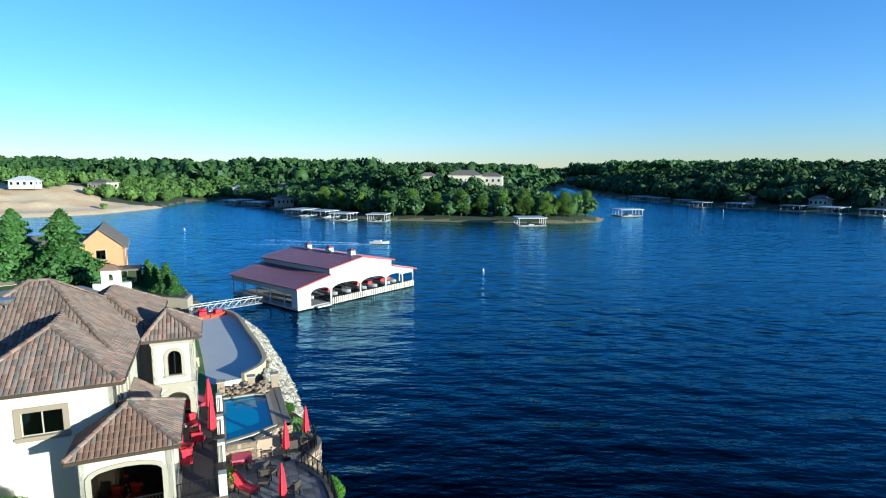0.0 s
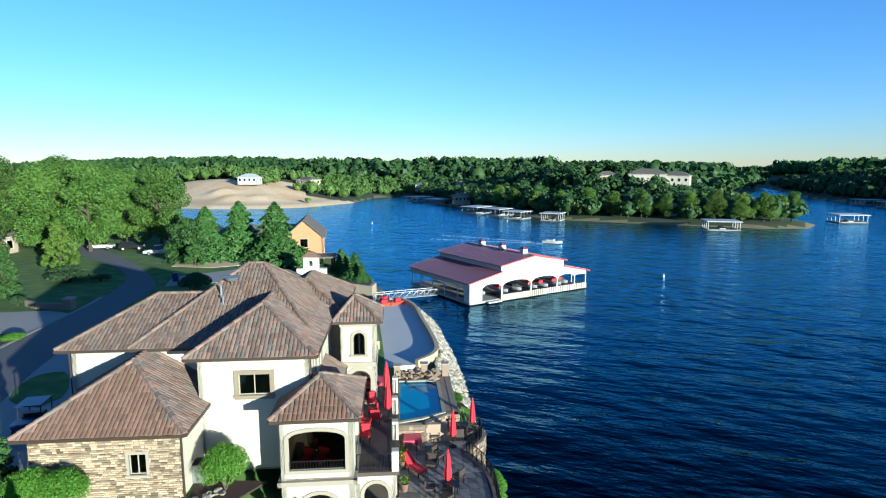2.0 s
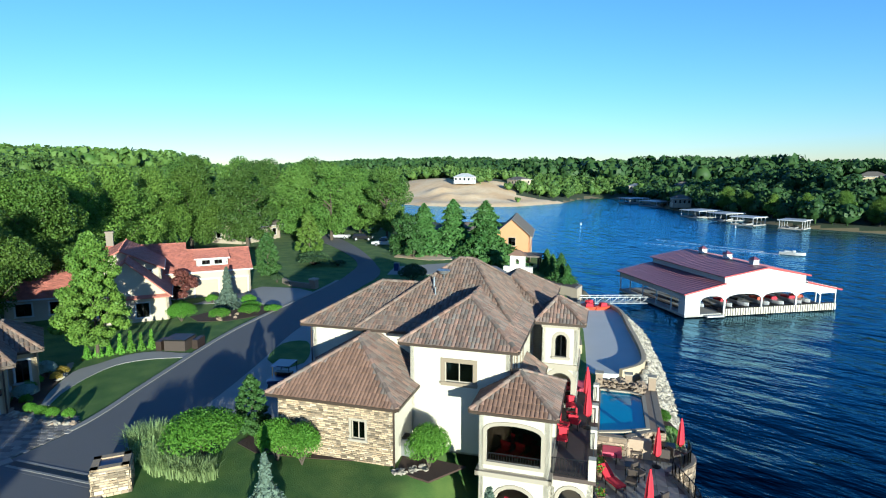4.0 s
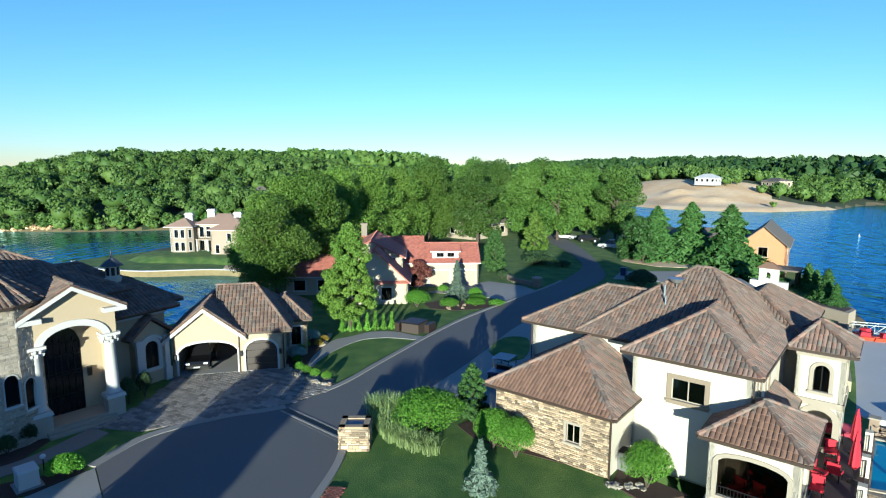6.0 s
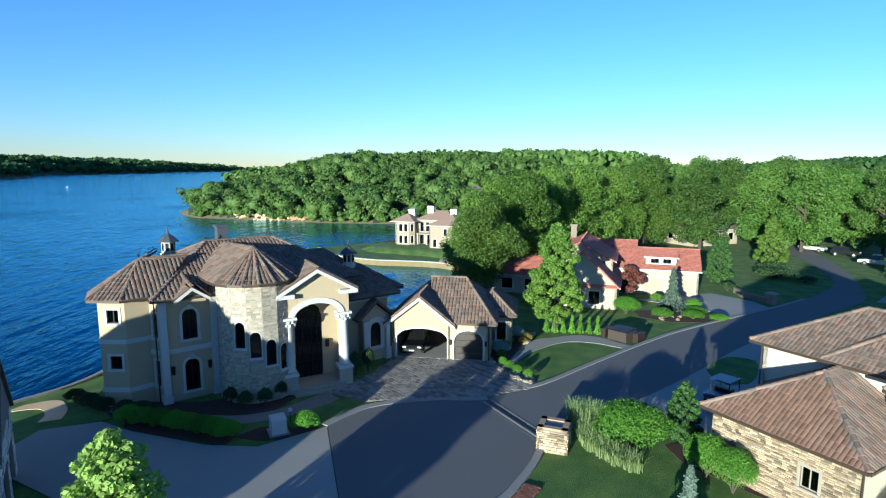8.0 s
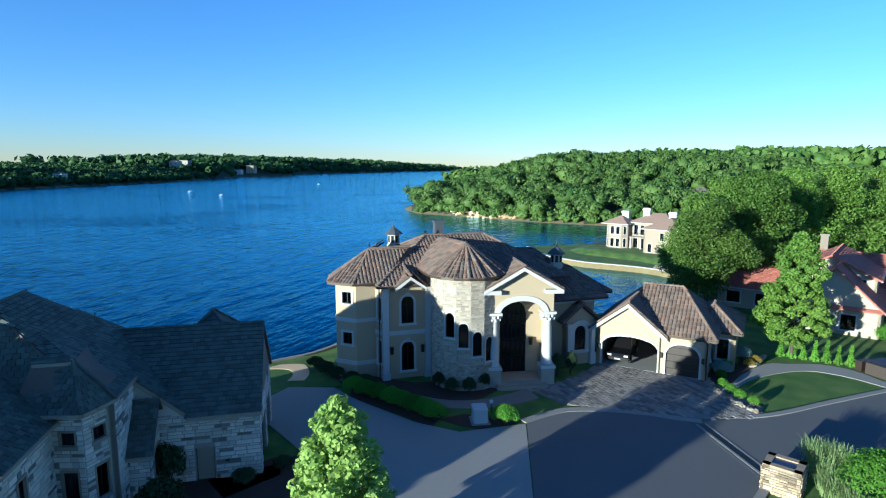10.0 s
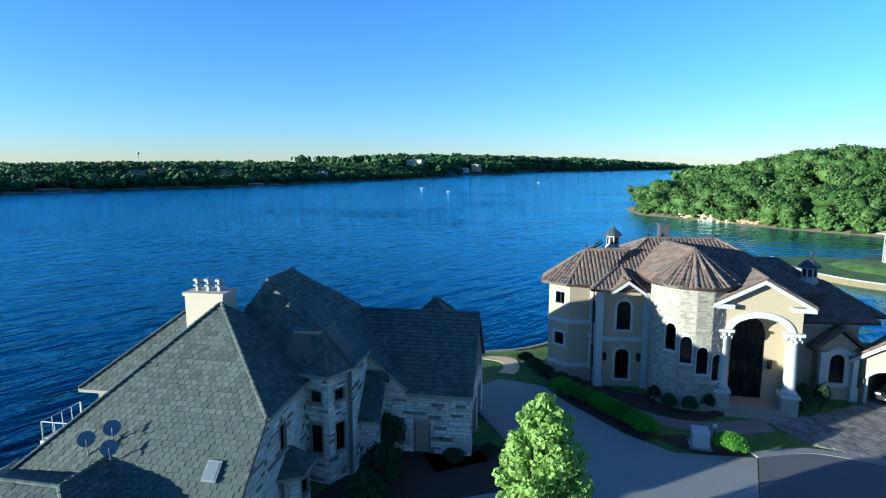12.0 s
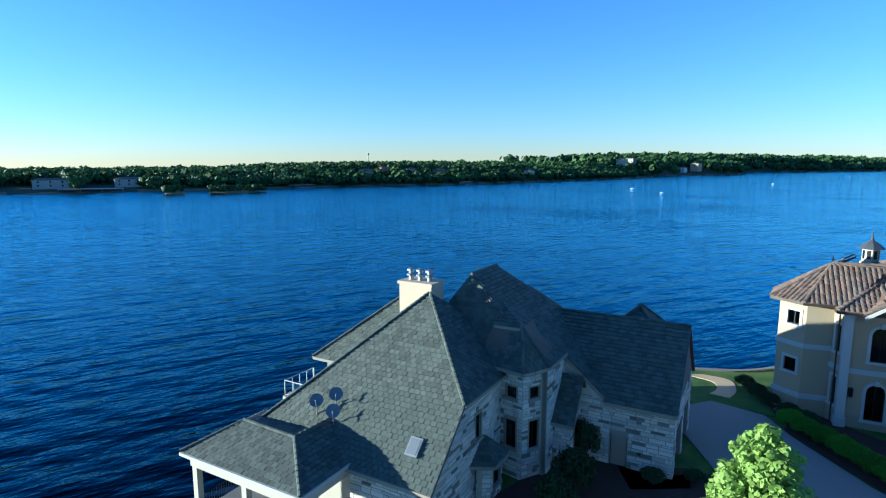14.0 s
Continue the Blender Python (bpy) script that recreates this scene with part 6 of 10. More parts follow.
        for rr, dep in ((0.0, 0.0), (0.17, 0.02), (0.34, 0.08)):
            v += [o + cdir * dep + rr * (math.cos(t) * sx + math.sin(t) * sy) for t in [2 * math.pi * k / n for k in range(n)]]
        f2 = [(j * n + i, j * n + (i + 1) % n, (j + 1) * n + (i + 1) % n, (j + 1) * n + i) for j in range(2) for i in range(n)]
        di.add(v, f2)
        di.tube([o - sy * 0.36 + cdir * 0.08, o + cdir * 0.45 - sy * 0.1], 0.015, 5)
        part("dish", di, DISH_GREY, ob, smooth=True)
    sk = Solid()
    y0, z0 = 18.9, ez + 0.9 * 0.94
    n_ = Vector((0, -0.68, 0.73))
    u_ = Vector((0, 0.73, 0.68))
    for w_, hh, th in ((0.62, 0.85, 0.14),):
        o = Vector((-12.4, y0, z0))
        cs = [o + Vector((sx * w_ / 2, 0, 0)) + u_ * t for sx, t in ((-1, 0), (1, 0), (1, hh), (-1, hh))]
        sk.hexa(cs + [p + n_ * th for p in cs])
    so = part("skylight", sk, GALV, h)
    gp = Solid()
    cs = [Vector((-12.4, y0, z0)) + Vector((sx * 0.24, 0, 0)) + u_ * t + n_ * 0.145 for sx, t in ((-1, 0.08), (1, 0.08), (1, 0.77), (-1, 0.77))]
    gp.hexa(cs + [p + n_ * 0.01 for p in cs])
    part("pane", gp, DISH_GREY, so)
    return h


stone_house()

# ---- boathouse, docks and boats ----
def prism_wall(solid, pts, y0, y1):
    """A wall whose face outline is given as (x, z), from y0 to y1."""
    n = len(pts)
    solid.add([(x, y0, z) for x, z in pts] + [(x, y1, z) for x, z in pts], [tuple(range(n)), tuple(reversed(range(n, 2 * n)))] + [(i, n + i, n + (i + 1) % n, (i + 1) % n) for i in range(n)])


def metal_roof(parent, a, b, c, d, name="roof"):
    """A sheet roof with standing seams; a, b along the eave, c, d along the top."""
    s = Solid()
    q = [Vector(p) for p in (a, b, c, d)]
    s.hexa([p - Vector((0, 0, 0.12)) for p in q] + q)
    ob = part(name, s, METAL_RED, parent)
    sm = Solid()
    n = max(2, int((q[1] - q[0]).length / 0.9))
    for i in range(n + 1):
        lo, hi = q[0].lerp(q[1], i / n), q[3].lerp(q[2], i / n)
        e = (q[1] - q[0]).normalized() * 0.014
        u = Vector((0, 0, 0.03))
        sm.hexa([lo - e, lo + e, hi + e, hi - e, lo - e + u, lo + e + u, hi + e + u, hi - e + u])
    part("seam", sm, METAL_RED, ob, kind="stuff")
    return ob


def boathouse():
    h = thing("boathouse", "large white floating boathouse with stepped maroon metal roof", "boathouse", (64.0, 81.5, 0.0), 50.1)
    a0, a1, b0, b1 = 50.8, 77.1, 71.9, 91.0
    part("dock_deck", Solid().box(a0, a1, b0, b1, 0.15, 0.5), CONCRETE, h)
    # slips are open water channels shown as dark recesses between walkways
    sl = Solid()
    for x in (52.3, 57.6, 63.6, 69.6, 74.6):
        sl.box(x, x + 0.9, b0 + 0.3, b1 - 0.3, 0.5, 0.62)
    part("walkway", sl, DECK, h)
    # white gable end with arched slip mouths
    g = Solid()
    arches = [(2.5, 6.45, 0.51, 2.5, 0.7), (6.75, 12.85, 0.51, 2.6, 0.75), (13.1, 18.95, 0.51, 2.6, 0.75), (19.2, 23.3, 0.51, 2.5, 0.65), (23.5, 26.15, 0.51, 2.7, 0.1)]
    at = wall(g, (a0, b0), (a1, b0), 0.5, 3.55, 0.2, arches)
    prism_wall(g, [(a0, 3.55), (a1, 3.55), (a1, 3.6), (71.3, 4.85), (71.3, 5.9), (64.2, 7.1), (57.2, 6.1), (57.2, 5.0), (a0, 3.75)], b0, b0 + 0.2)
    part("gable_wall", g, WHITE_METAL, h)
    sk = Solid()
    n = 46
    for i in range(n):
        x = a0 + 6.2 + (a1 - a0 - 6.2) * i / n
        sk.box(x, x + 0.27, b0 - 0.3, b0 - 0.1, 0.15, 1.2)
    part("dock_skirt_board", sk, STUCCO_CREAM, h, kind="stuff")
    part("dock_lip", Solid().box(a0 + 6.2, a1, b0 - 0.1, b0 + 0.9, 0.2, 1.1), DECK, h)
    part("lower_landing", Solid().box(a0 + 3.2, a0 + 6.0, b0 - 0.9, b0 - 0.35, 0.2, 0.4), WHITE_METAL, h)
    w = Solid()
    w.box(a0, a0 + 0.15, b0 + 0.2, b0 + 1.6, 0.5, 3.7).box(a0, a0 + 0.15, b0 + 1.6, b1, 2.7, 3.75)
    part("side_wall", w, WHITE_METAL, h)
    part("side_wall", Solid().box(a1 - 0.15, a1, b0 + 0.2, b1, 2.6, 3.5), WHITE_METAL, h)
    part("clerestory_wall", Solid().box(57.2, 57.35, b0 + 0.2, b1, 4.9, 6.1), WHITE_METAL, h)
    part("clerestory_wall", Solid().box(71.15, 71.3, b0 + 0.2, b1, 4.7, 5.9), WHITE_METAL, h)
    part("back_wall", Solid().box(a0, a1, b1 - 0.15, b1, 2.6, 3.55), WHITE_METAL, h)
    for i, x in enumerate((a0 + 0.1, a1 - 0.1)):
        for y in (75.5, 79.5, 83.5, 87.5, 90.8):
            part("post", Solid().box(x - 0.08, x + 0.08, y - 0.08, y + 0.08, 0.5, 2.8), WHITE_METAL, h)
    metal_roof(h, (a0 - 0.5, b0 - 0.4, 3.75), (a0 - 0.5, b1 + 0.4, 3.75), (57.2, b1 + 0.4, 5.15), (57.2, b0 - 0.4, 5.15))
    metal_roof(h, (a1 + 0.6, b1 + 0.4, 3.4), (a1 + 0.6, b0 - 0.4, 3.4), (71.3, b0 - 0.4, 4.8), (71.3, b1 + 0.4, 4.8))
    metal_roof(h, (56.7, b0 - 0.4, 6.1), (56.7, b1 + 0.4, 6.1), (64.2, b1 + 0.4, 7.3), (64.2, b0 - 0.4, 7.3))
    metal_roof(h, (71.8, b1 + 0.4, 5.85), (71.8, b0 - 0.4, 5.85), (64.2, b0 - 0.4, 7.3), (64.2, b1 + 0.4, 7.3))
    fa = Solid()
    pr = [(a0 - 0.5, 3.75), (57.2, 5.15)], [(56.7, 6.1), (64.2, 7.3)], [(64.2, 7.3), (71.8, 5.85)], [(71.3, 4.8), (a1 + 0.6, 3.4)]
    for (xa, za), (xb, zb) in pr:
        fa.hexa([(xa, b0 - 0.46, za - 0.18), (xb, b0 - 0.46, zb - 0.18), (xb, b0 - 0.4, zb - 0.18), (xa, b0 - 0.4, za - 0.18), (xa, b0 - 0.46, za + 0.04), (xb, b0 - 0.46, zb + 0.04), (xb, b0 - 0.4, zb + 0.04), (xa, b0 - 0.4, za + 0.04)])
    part("rake_trim", fa, TRIM_RED, h)
    for y in (86.9, 80.6, 74.6):
        c = Solid()
        c.box(63.7, 64.7, y - 0.5, y + 0.5, 6.9, 8.0)
        ob = part("cupola", c, WHITE_METAL, h)
        r = Solid()
        r.turned(64.2, y, 8.0, 1.3, 1.3, 0.45, 0, 0.15)
        part("cupola_roof", r, METAL_RED, ob)
    return h


boathouse()


def hull(solid, x, y, z, length, beam, height, deg, seats=True):
    """A motor-boat hull with pointed bow along its heading."""
    c, s = math.cos(radians(deg)), math.sin(radians(deg))
    to = lambda u, v, w: (x + u * c - v * s, y + u * s + v * c, z + w)
    secs = [(-0.5, 0.46, 0.0), (-0.2, 0.5, 0.0), (0.15, 0.48, 0.02), (0.38, 0.28, 0.08), (0.5, 0.03, 0.16)]
    verts = []
    for u, b, lift in secs:
        verts += [to(u * length, -b * beam, height * (0.75 + lift)), to(u * length, -b * beam * 0.7, lift * height), to(u * length, b * beam * 0.7, lift * height), to(u * length, b * beam, height * (0.75 + lift))]
    faces = [(i * 4 + j, i * 4 + 4 + j, i * 4 + 5 + j, i * 4 + 1 + j) for i in range(4) for j in range(3)]
    faces += [(i * 4 + 3, i * 4 + 7, i * 4 + 4, i * 4) for i in range(4)] + [(0, 1, 2, 3), (16, 19, 18, 17)]
    solid.add(verts, faces)
    return to


def boat(name, x, y, deg, length=7.0, label="white motor boat moored at a dock", cover_mat=None, z=-0.05, group="boats"):
    s = Solid()
    to = hull(s, x, y, z, length, length * 0.34, length * 0.16, deg)
    ob = single(name, s, WHITE_PAINT, label, "boat", (x, y, 0), group=group)
    d = Solid()
    for u0, u1, h0 in ((-0.30, -0.02, 0.10), (0.02, 0.10, 0.16)):
        w = length * 0.12
        b = length * 0.125
        d.hexa([to(u0 * length, -w, b), to(u1 * length, -w, b), to(u1 * length, w, b), to(u0 * length, w, b)] + [to(u0 * length, -w * 0.8, b + h0 * length * 0.5), to(u1 * length, -w * 0.8, b + h0 * length * 0.5), to(u1 * length, w * 0.8, b + h0 * length * 0.5), to(u0 * length, w * 0.8, b + h0 * length * 0.5)])
    part("cockpit", d, cover_mat or DARK_METAL, ob)
    return ob


# craft inside the boathouse
rb = radians(50.1)
for a, b, m in ((55.2, 76.0, WHITE_METAL), (59.6, 75.4, RED_FABRIC), (62.4, 75.2, DARK_METAL), (66.0, 75.2, ORANGE_FABRIC), (68.4, 75.0, RED_FABRIC), (71.6, 75.0, RED_FABRIC), (73.6, 75.4, ORANGE_FABRIC)):
    boat("boat", a * math.cos(rb) - b * math.sin(rb), a * math.sin(rb) + b * math.cos(rb), -40, 4.6, "motor boat with bright cover under the boathouse roof", m, 0.95)
boat("motor_boat", -18.9, 166.0, -8, 5.8, "white motor boat under way on the lake", WHITE_METAL, 0.1)
wk = Solid()
for i in range(26):
    u = 3.5 + i * (0.6 + 0.03 * i)
    rr = random.Random(i)
    for sgn in (-1, 1):
        wk.ball((-18.9 - u, 166.0 + u * 0.14 + sgn * (0.3 + u * 0.14), 0.0), 0.5 + 0.5 * rr.random(), 0.12 + 0.2 * rr.random(), 0.03 + 0.09 * rr.random() * (1 if i < 8 else 0.2), 6, 4)
single("boat_wake", wk, WHITE_METAL, "white foam wake behind the motor boat", "foam", kind="stuff")
for x, y, d in ((-399, -286, 200), (-451, -356, 190), (-706, -353, 190), (-1280, -495, 20)):
    boat("distant_boat", x, y, d, 6.5, "small white boat far out on the lake", WHITE_METAL, -0.3)
by = Solid()
by.lathe([(0.24, -0.1), (0.26, 0.2), (0.14, 0.4), (0.08, 0.7), (0.02, 0.75)], 10, 8.8, 120.6)
single("buoy", by, WHITE_METAL, "white channel buoy on the water", "buoy", (8.8, 120.6, 0), True)
for x, y in ((-45, 230), (-95, 205), (150, 300), (210, 215)):
    by = Solid()
    by.lathe([(0.25, -0.1), (0.3, 0.3), (0.1, 0.5), (0.06, 1.0)], 8, x, y)
    single("buoy", by, WHITE_METAL, "white channel buoy on the water", "buoy", (x, y, 0), True, group="buoys")


def dock(x, y, deg, length=11.0, width=8.0, h=3.2, label="floating dock with flat white canopy on posts", boats=1, top=WHITE_METAL):
    ob = thing("boat_dock", label, "dock", (x, y, 0.0), group="boat docks")
    c, s = math.cos(radians(deg)), math.sin(radians(deg))
    to = lambda u, v: (x + u * c - v * s, y + u * s + v * c)
    d = Solid()
    for v in (-width / 2 + 0.5, width / 2 - 0.5):
        d.turned(*to(0, v), 0.1, length, 1.0, 0.45, deg)
    d.turned(*to(-length / 2 + 0.5, 0), 0.1, 1.0, width, 0.452, deg)
    part("deck", d, CONCRETE, ob)
    r = Solid()
    r.turned(*to(0, 0), h, length + 0.8, width + 0.8, 0.28, deg, 0.97)
    part("canopy", r, top, ob)
    for i in range(4):
        for v in (-width / 2 + 0.3, width / 2 - 0.3):
            p = to(-length / 2 + 0.4 + i * (length - 0.8) / 3, v)
            part("post", Solid().turned(*p, 0.5, 0.16, 0.16, h - 0.5, deg), WHITE_METAL, ob)
    if boats:
        boat("boat", *to(0.4, 0), deg, min(7.0, length * 0.7), "white motor boat in a dock slip")
    return ob


for x, y, deg, l, w, top in ((-67.5, 270, 60, 13, 11, WHITE_METAL), (-54.5, 259, 60, 10, 9, WHITE_METAL), (-43.5, 244.5, 70, 9, 9, WHITE_METAL), (-27.5, 240.0, 80, 9, 8, WHITE_METAL),
                             (34.5, 222.5, 95, 10, 11, WHITE_METAL), (88.5, 269, 100, 10, 11, WHITE_METAL), (-104, 334, 55, 22, 16, GALV), (-128, 352, 55, 14, 12, GALV),
                             (150, 327, 120, 9, 9, GALV), (168, 318, 120, 10, 10, WHITE_METAL), (186, 297, 125, 10, 10, GALV), (197, 283, 125, 10, 12, WHITE_METAL), (207, 268, 125, 10, 12, GALV), (141, 400, 110, 12, 12, GALV), (145, 378, 110, 10, 10, GALV), (152, 352, 115, 10, 9, GALV), (-150, -575, 15, 60, 16, GALV), (-11, -548, 0, 46, 14, GALV), (-190, -548, 20, 24, 10, CONCRETE), (-389, -546, 30, 14, 10, STUCCO_CREAM), (-1430, -880, 30, 90, 14, WHITE_METAL)):
    dock(x, y, deg, l, w, 3.2, top=top)


# ---- houses further off ----
def simple_house(at, deg, w, d, h, ridge, mat, roof_mat, label, name="house", along=True, wins=(3, 2), z=None, chim=0, trim=TRIM_WHITE, gable=False, over=0.5, category="house", group=""):
    """A house with storeys of windows on its walls and a pitched roof; at is its front-left corner in the world."""
    ob = new(name)
    ob.location, ob.rotation_euler = at, (0, 0, radians(deg))
    tagged(ob, label, category, group)
    ORIGIN[ob.name] = Vector((0, 0, 0))
    n, rows = wins
    edges = {}
    for k, ln in enumerate((w, d, w, d)):
        m = max(1, round(n * ln / w))
        st = ln / m
        ww = min(1.3, st * 0.45)
        edges[k] = [(st * (i + 0.5) - ww / 2, st * (i + 0.5) + ww / 2, 0.9 + r * h / rows, min(h - 0.35, 0.9 + r * h / rows + min(1.5, h / rows - 1.3)), 0) for i in range(m) for r in range(rows)]
    block(ob, rect(0, w, 0, d), -1.5, h, mat, edges, trim=trim, width=0.1)
    if gable:
        s = Solid()
        if along:
            for x0, x1 in ((0, 0.2), (w - 0.2, w)):
                s.add([(x0, 0, h), (x0, d, h), (x0, d / 2, ridge), (x1, 0, h), (x1, d, h), (x1, d / 2, ridge)], [(0, 1, 2), (5, 4, 3), (0, 2, 5, 3), (1, 4, 5, 2)])
            sl = (ridge - h) / (d / 2)
            pl = [[(-over, -over, h - over * sl), (w + over, -over, h - over * sl), (w + over, d / 2, ridge), (-over, d / 2, ridge)], [(w + over, d + over, h - over * sl), (-over, d + over, h - over * sl), (-over, d / 2, ridge), (w + over, d / 2, ridge)]]
        else:
            for y0, y1 in ((0, 0.2), (d - 0.2, d)):
                s.add([(0, y0, h), (w, y0, h), (w / 2, y0, ridge), (0, y1, h), (w, y1, h), (w / 2, y1, ridge)], [(0, 1, 2), (5, 4, 3), (0, 2, 5, 3), (1, 4, 5, 2)])
            sl = (ridge - h) / (w / 2)
            pl = [[(-over, d + over, h - over * sl), (-over, -over, h - over * sl), (w / 2, -over, ridge), (w / 2, d + over, ridge)], [(w + over, -over, h - over * sl), (w + over, d + over, h - over * sl), (w / 2, d + over, ridge), (w / 2, -over, ridge)]]
        half = Solid()
        half.add(s.v[6:], s.f[:4])
        s.v, s.f = s.v[:6], s.f[:4]
        part("gable", s, mat, ob)
        part("gable", half, mat, ob)
        pl = [[(x, y, z_ + 0.05) for x, y, z_ in p] for p in pl]
        roof(ob, pl, (), "plain", under=roof_mat, fascia=trim)
    else:
        k = min(w, d) / 2
        rg = (k, d / 2, w - k, d / 2, ridge) if w >= d else (w / 2, k, w / 2, d - k, ridge)
        pl, hp = hip(-over, w + over, -over, d + over, h, rg)
        roof(ob, pl, (), "plain", under=roof_mat, fascia=trim)
    for i in range(chim):
        c = Solid()
        x = w * (0.12 + 0.76 * i / max(1, chim - 1))
        c.box(x - 0.6, x + 0.6, d * 0.35, d * 0.35 + 1.0, h * 0.8, ridge + 0.9)
        part("chimney", c, mat, ob)
    return ob


# cream villa on the point
def villa():
    """A two-storey villa of an octagonal end pavilion, a recessed middle with balcony and a forward wing."""
    v = new("house")
    v.location, v.rotation_euler = (-146.4, 6.0, 2.0), (0, 0, radians(61))
    ORIGIN[v.name] = Vector((0, 0, 0))
    tagged(v, "cream two-storey villa with tan hip roofs and white chimneys", "house")
    tall = lambda a, b, z0, z1, k: [(a + (b - a) * (i + 0.2) / k, a + (b - a) * (i + 0.8) / k, z0, z1, 0.0) for i in range(k)]
    pav = [(-0.9, 1.2), (0.3, 0.0), (3.6, 0.0), (4.8, 1.2), (4.8, 6.0), (-0.9, 6.0)]
    block(v, pav, -1.5, 6.3, STUCCO_VILLA, {0: tall(0.3, 1.4, 0.6, 2.6, 1) + tall(0.3, 1.4, 3.7, 5.6, 1), 1: tall(0.2, 3.1, 0.6, 2.6, 2) + tall(0.2, 3.1, 3.7, 5.6, 2), 2: tall(0.3, 1.4, 0.6, 2.6, 1) + tall(0.3, 1.4, 3.7, 5.6, 1)}, trim=TRIM_WHITE, width=0.1)
    roof(v, *hip(-1.5, 5.4, -0.6, 6.6, 6.35, (1.9, 3.0, 2.0, 3.1, 8.2)), kind="plain", under=TILE_TAN, fascia=TRIM_WHITE)
    mid = rect(4.8, 14.5, 3.0, 12.0)
    block(v, mid, -1.5, 6.6, STUCCO_VILLA, {0: tall(0.4, 5.2, 0.3, 2.7, 3) + tall(0.4, 5.2, 3.6, 6.0, 3), 3: tall(1, 8, 3.7, 5.4, 3)}, trim=TRIM_WHITE, width=0.1)
    roof(v, *hip(4.0, 15.2, 2.4, 12.6, 6.65, (8.2, 7.5, 11.5, 7.5, 8.9)), kind="plain", under=TILE_TAN, fascia=TRIM_WHITE)
    wing = rect(10.6, 19.5, -3.0, 7.0)
    block(v, wing, -1.5, 5.9, STUCCO_VILLA, {0: tall(0.8, 2.2, 0.5, 2.4, 1) + tall(3.6, 5.0, 3.3, 5.1, 1) + tall(6.4, 8.0, 0.5, 2.4, 1) + tall(6.4, 8.0, 3.3, 5.1, 1), 3: tall(5.6, 9.4, 0.5, 2.6, 2) + tall(5.6, 9.4, 3.3, 5.3, 2)}, trim=TRIM_WHITE, width=0.1)
    roof(v, *hip(9.9, 20.2, -3.7, 7.6, 5.95, (15.0, 1.4, 15.1, 2.8, 8.4)), kind="plain", under=TILE_TAN, fascia=TRIM_WHITE)
    part("balcony", Solid().box(5.0, 10.6, 1.4, 3.0, 2.95, 3.2), STUCCO_VILLA, v)
    railing(v, [(5.0, 1.45), (10.6, 1.45)], 3.2, 0.95, DARK_METAL, 0.35)
    for x in (5.3, 7.9, 10.3):
        part("balcony_column", Solid().lathe([(0.22, -0.5), (0.18, 0.0), (0.16, 2.95)], 10, x, 1.6), TRIM_WHITE, v)
    for x, y, z in ((2.6, 4.4, 7.2), (7.2, 6.4, 8.0), (14.4, 4.6, 7.4)):
        c = Solid().box(x - 0.9, x + 0.9, y - 0.5, y + 0.5, z - 1.2, z + 2.1)
        c.box(x - 1.05, x + 1.05, y - 0.65, y + 0.65, z + 1.6, z + 1.85)
        part("chimney", c, TRIM_WHITE, v)
    return v


villa()
POINT_WALL = curve([(-150, -14), (-141, -11), (-135.5, -8.0), (-133.3, -6.2), (-128.1, 0.3), (-125.2, 8.7), (-123.0, 13.5), (-119.6, 17.0), (-113.9, 19.6), (-106, 21.5)], 4)
single("sea_wall", strip(Solid(), POINT_WALL, -0.5, -1.0, 1.18), BANK, "low tan retaining wall along the villa's lawn", "wall", kind="structure")
single("sea_wall_cap", strip(Solid(), offset_line(POINT_WALL, 0.1), -0.75, 1.18, 1.32), TRIM_WHITE, "pale coping on the retaining wall by the water", "coping", kind="structure")
paving("lawn_point", offset_line(POINT_WALL, -0.3) + [(-112, 34), (-128, 40), (-150, 24), (-158, 0)][::1], 1.25, GRASS, "green lawn of the villa on the point", "lawn", 1.6)
single("terrace_point", Solid().prism([(-146, -0.5), (-141.5, 0.2), (-133.6, 12.6), (-136.6, 14.4), (-143.6, 6.8), (-147.5, 3.0)], 1.2, 1.75), CONCRETE_PALE, "pale paved terrace before the villa on the point", "terrace", kind="structure")
single("beach_point", Solid().prism([(-126.5, 15.2), (-123.0, 14.4), (-117.0, 18.6), (-112, 23.0), (-118, 24.5), (-126.8, 19.0)], 1.0, 1.34), SAND, "patch of pale sand beside the villa's lawn", "sand", kind="structure")

# red-roofed house
def gable_end(solid, x0, x1, z, xa, za, y, th=0.25):
    """A triangular wall above the eaves, facing the drive."""
    solid.add([(x0, y, z), (x1, y, z), (xa, y, za), (x0, y + th, z), (x1, y + th, z), (xa, y + th, za)], [(0, 1, 2), (5, 4, 3), (0, 2, 5, 3), (1, 4, 5, 2), (0, 3, 4, 1)])


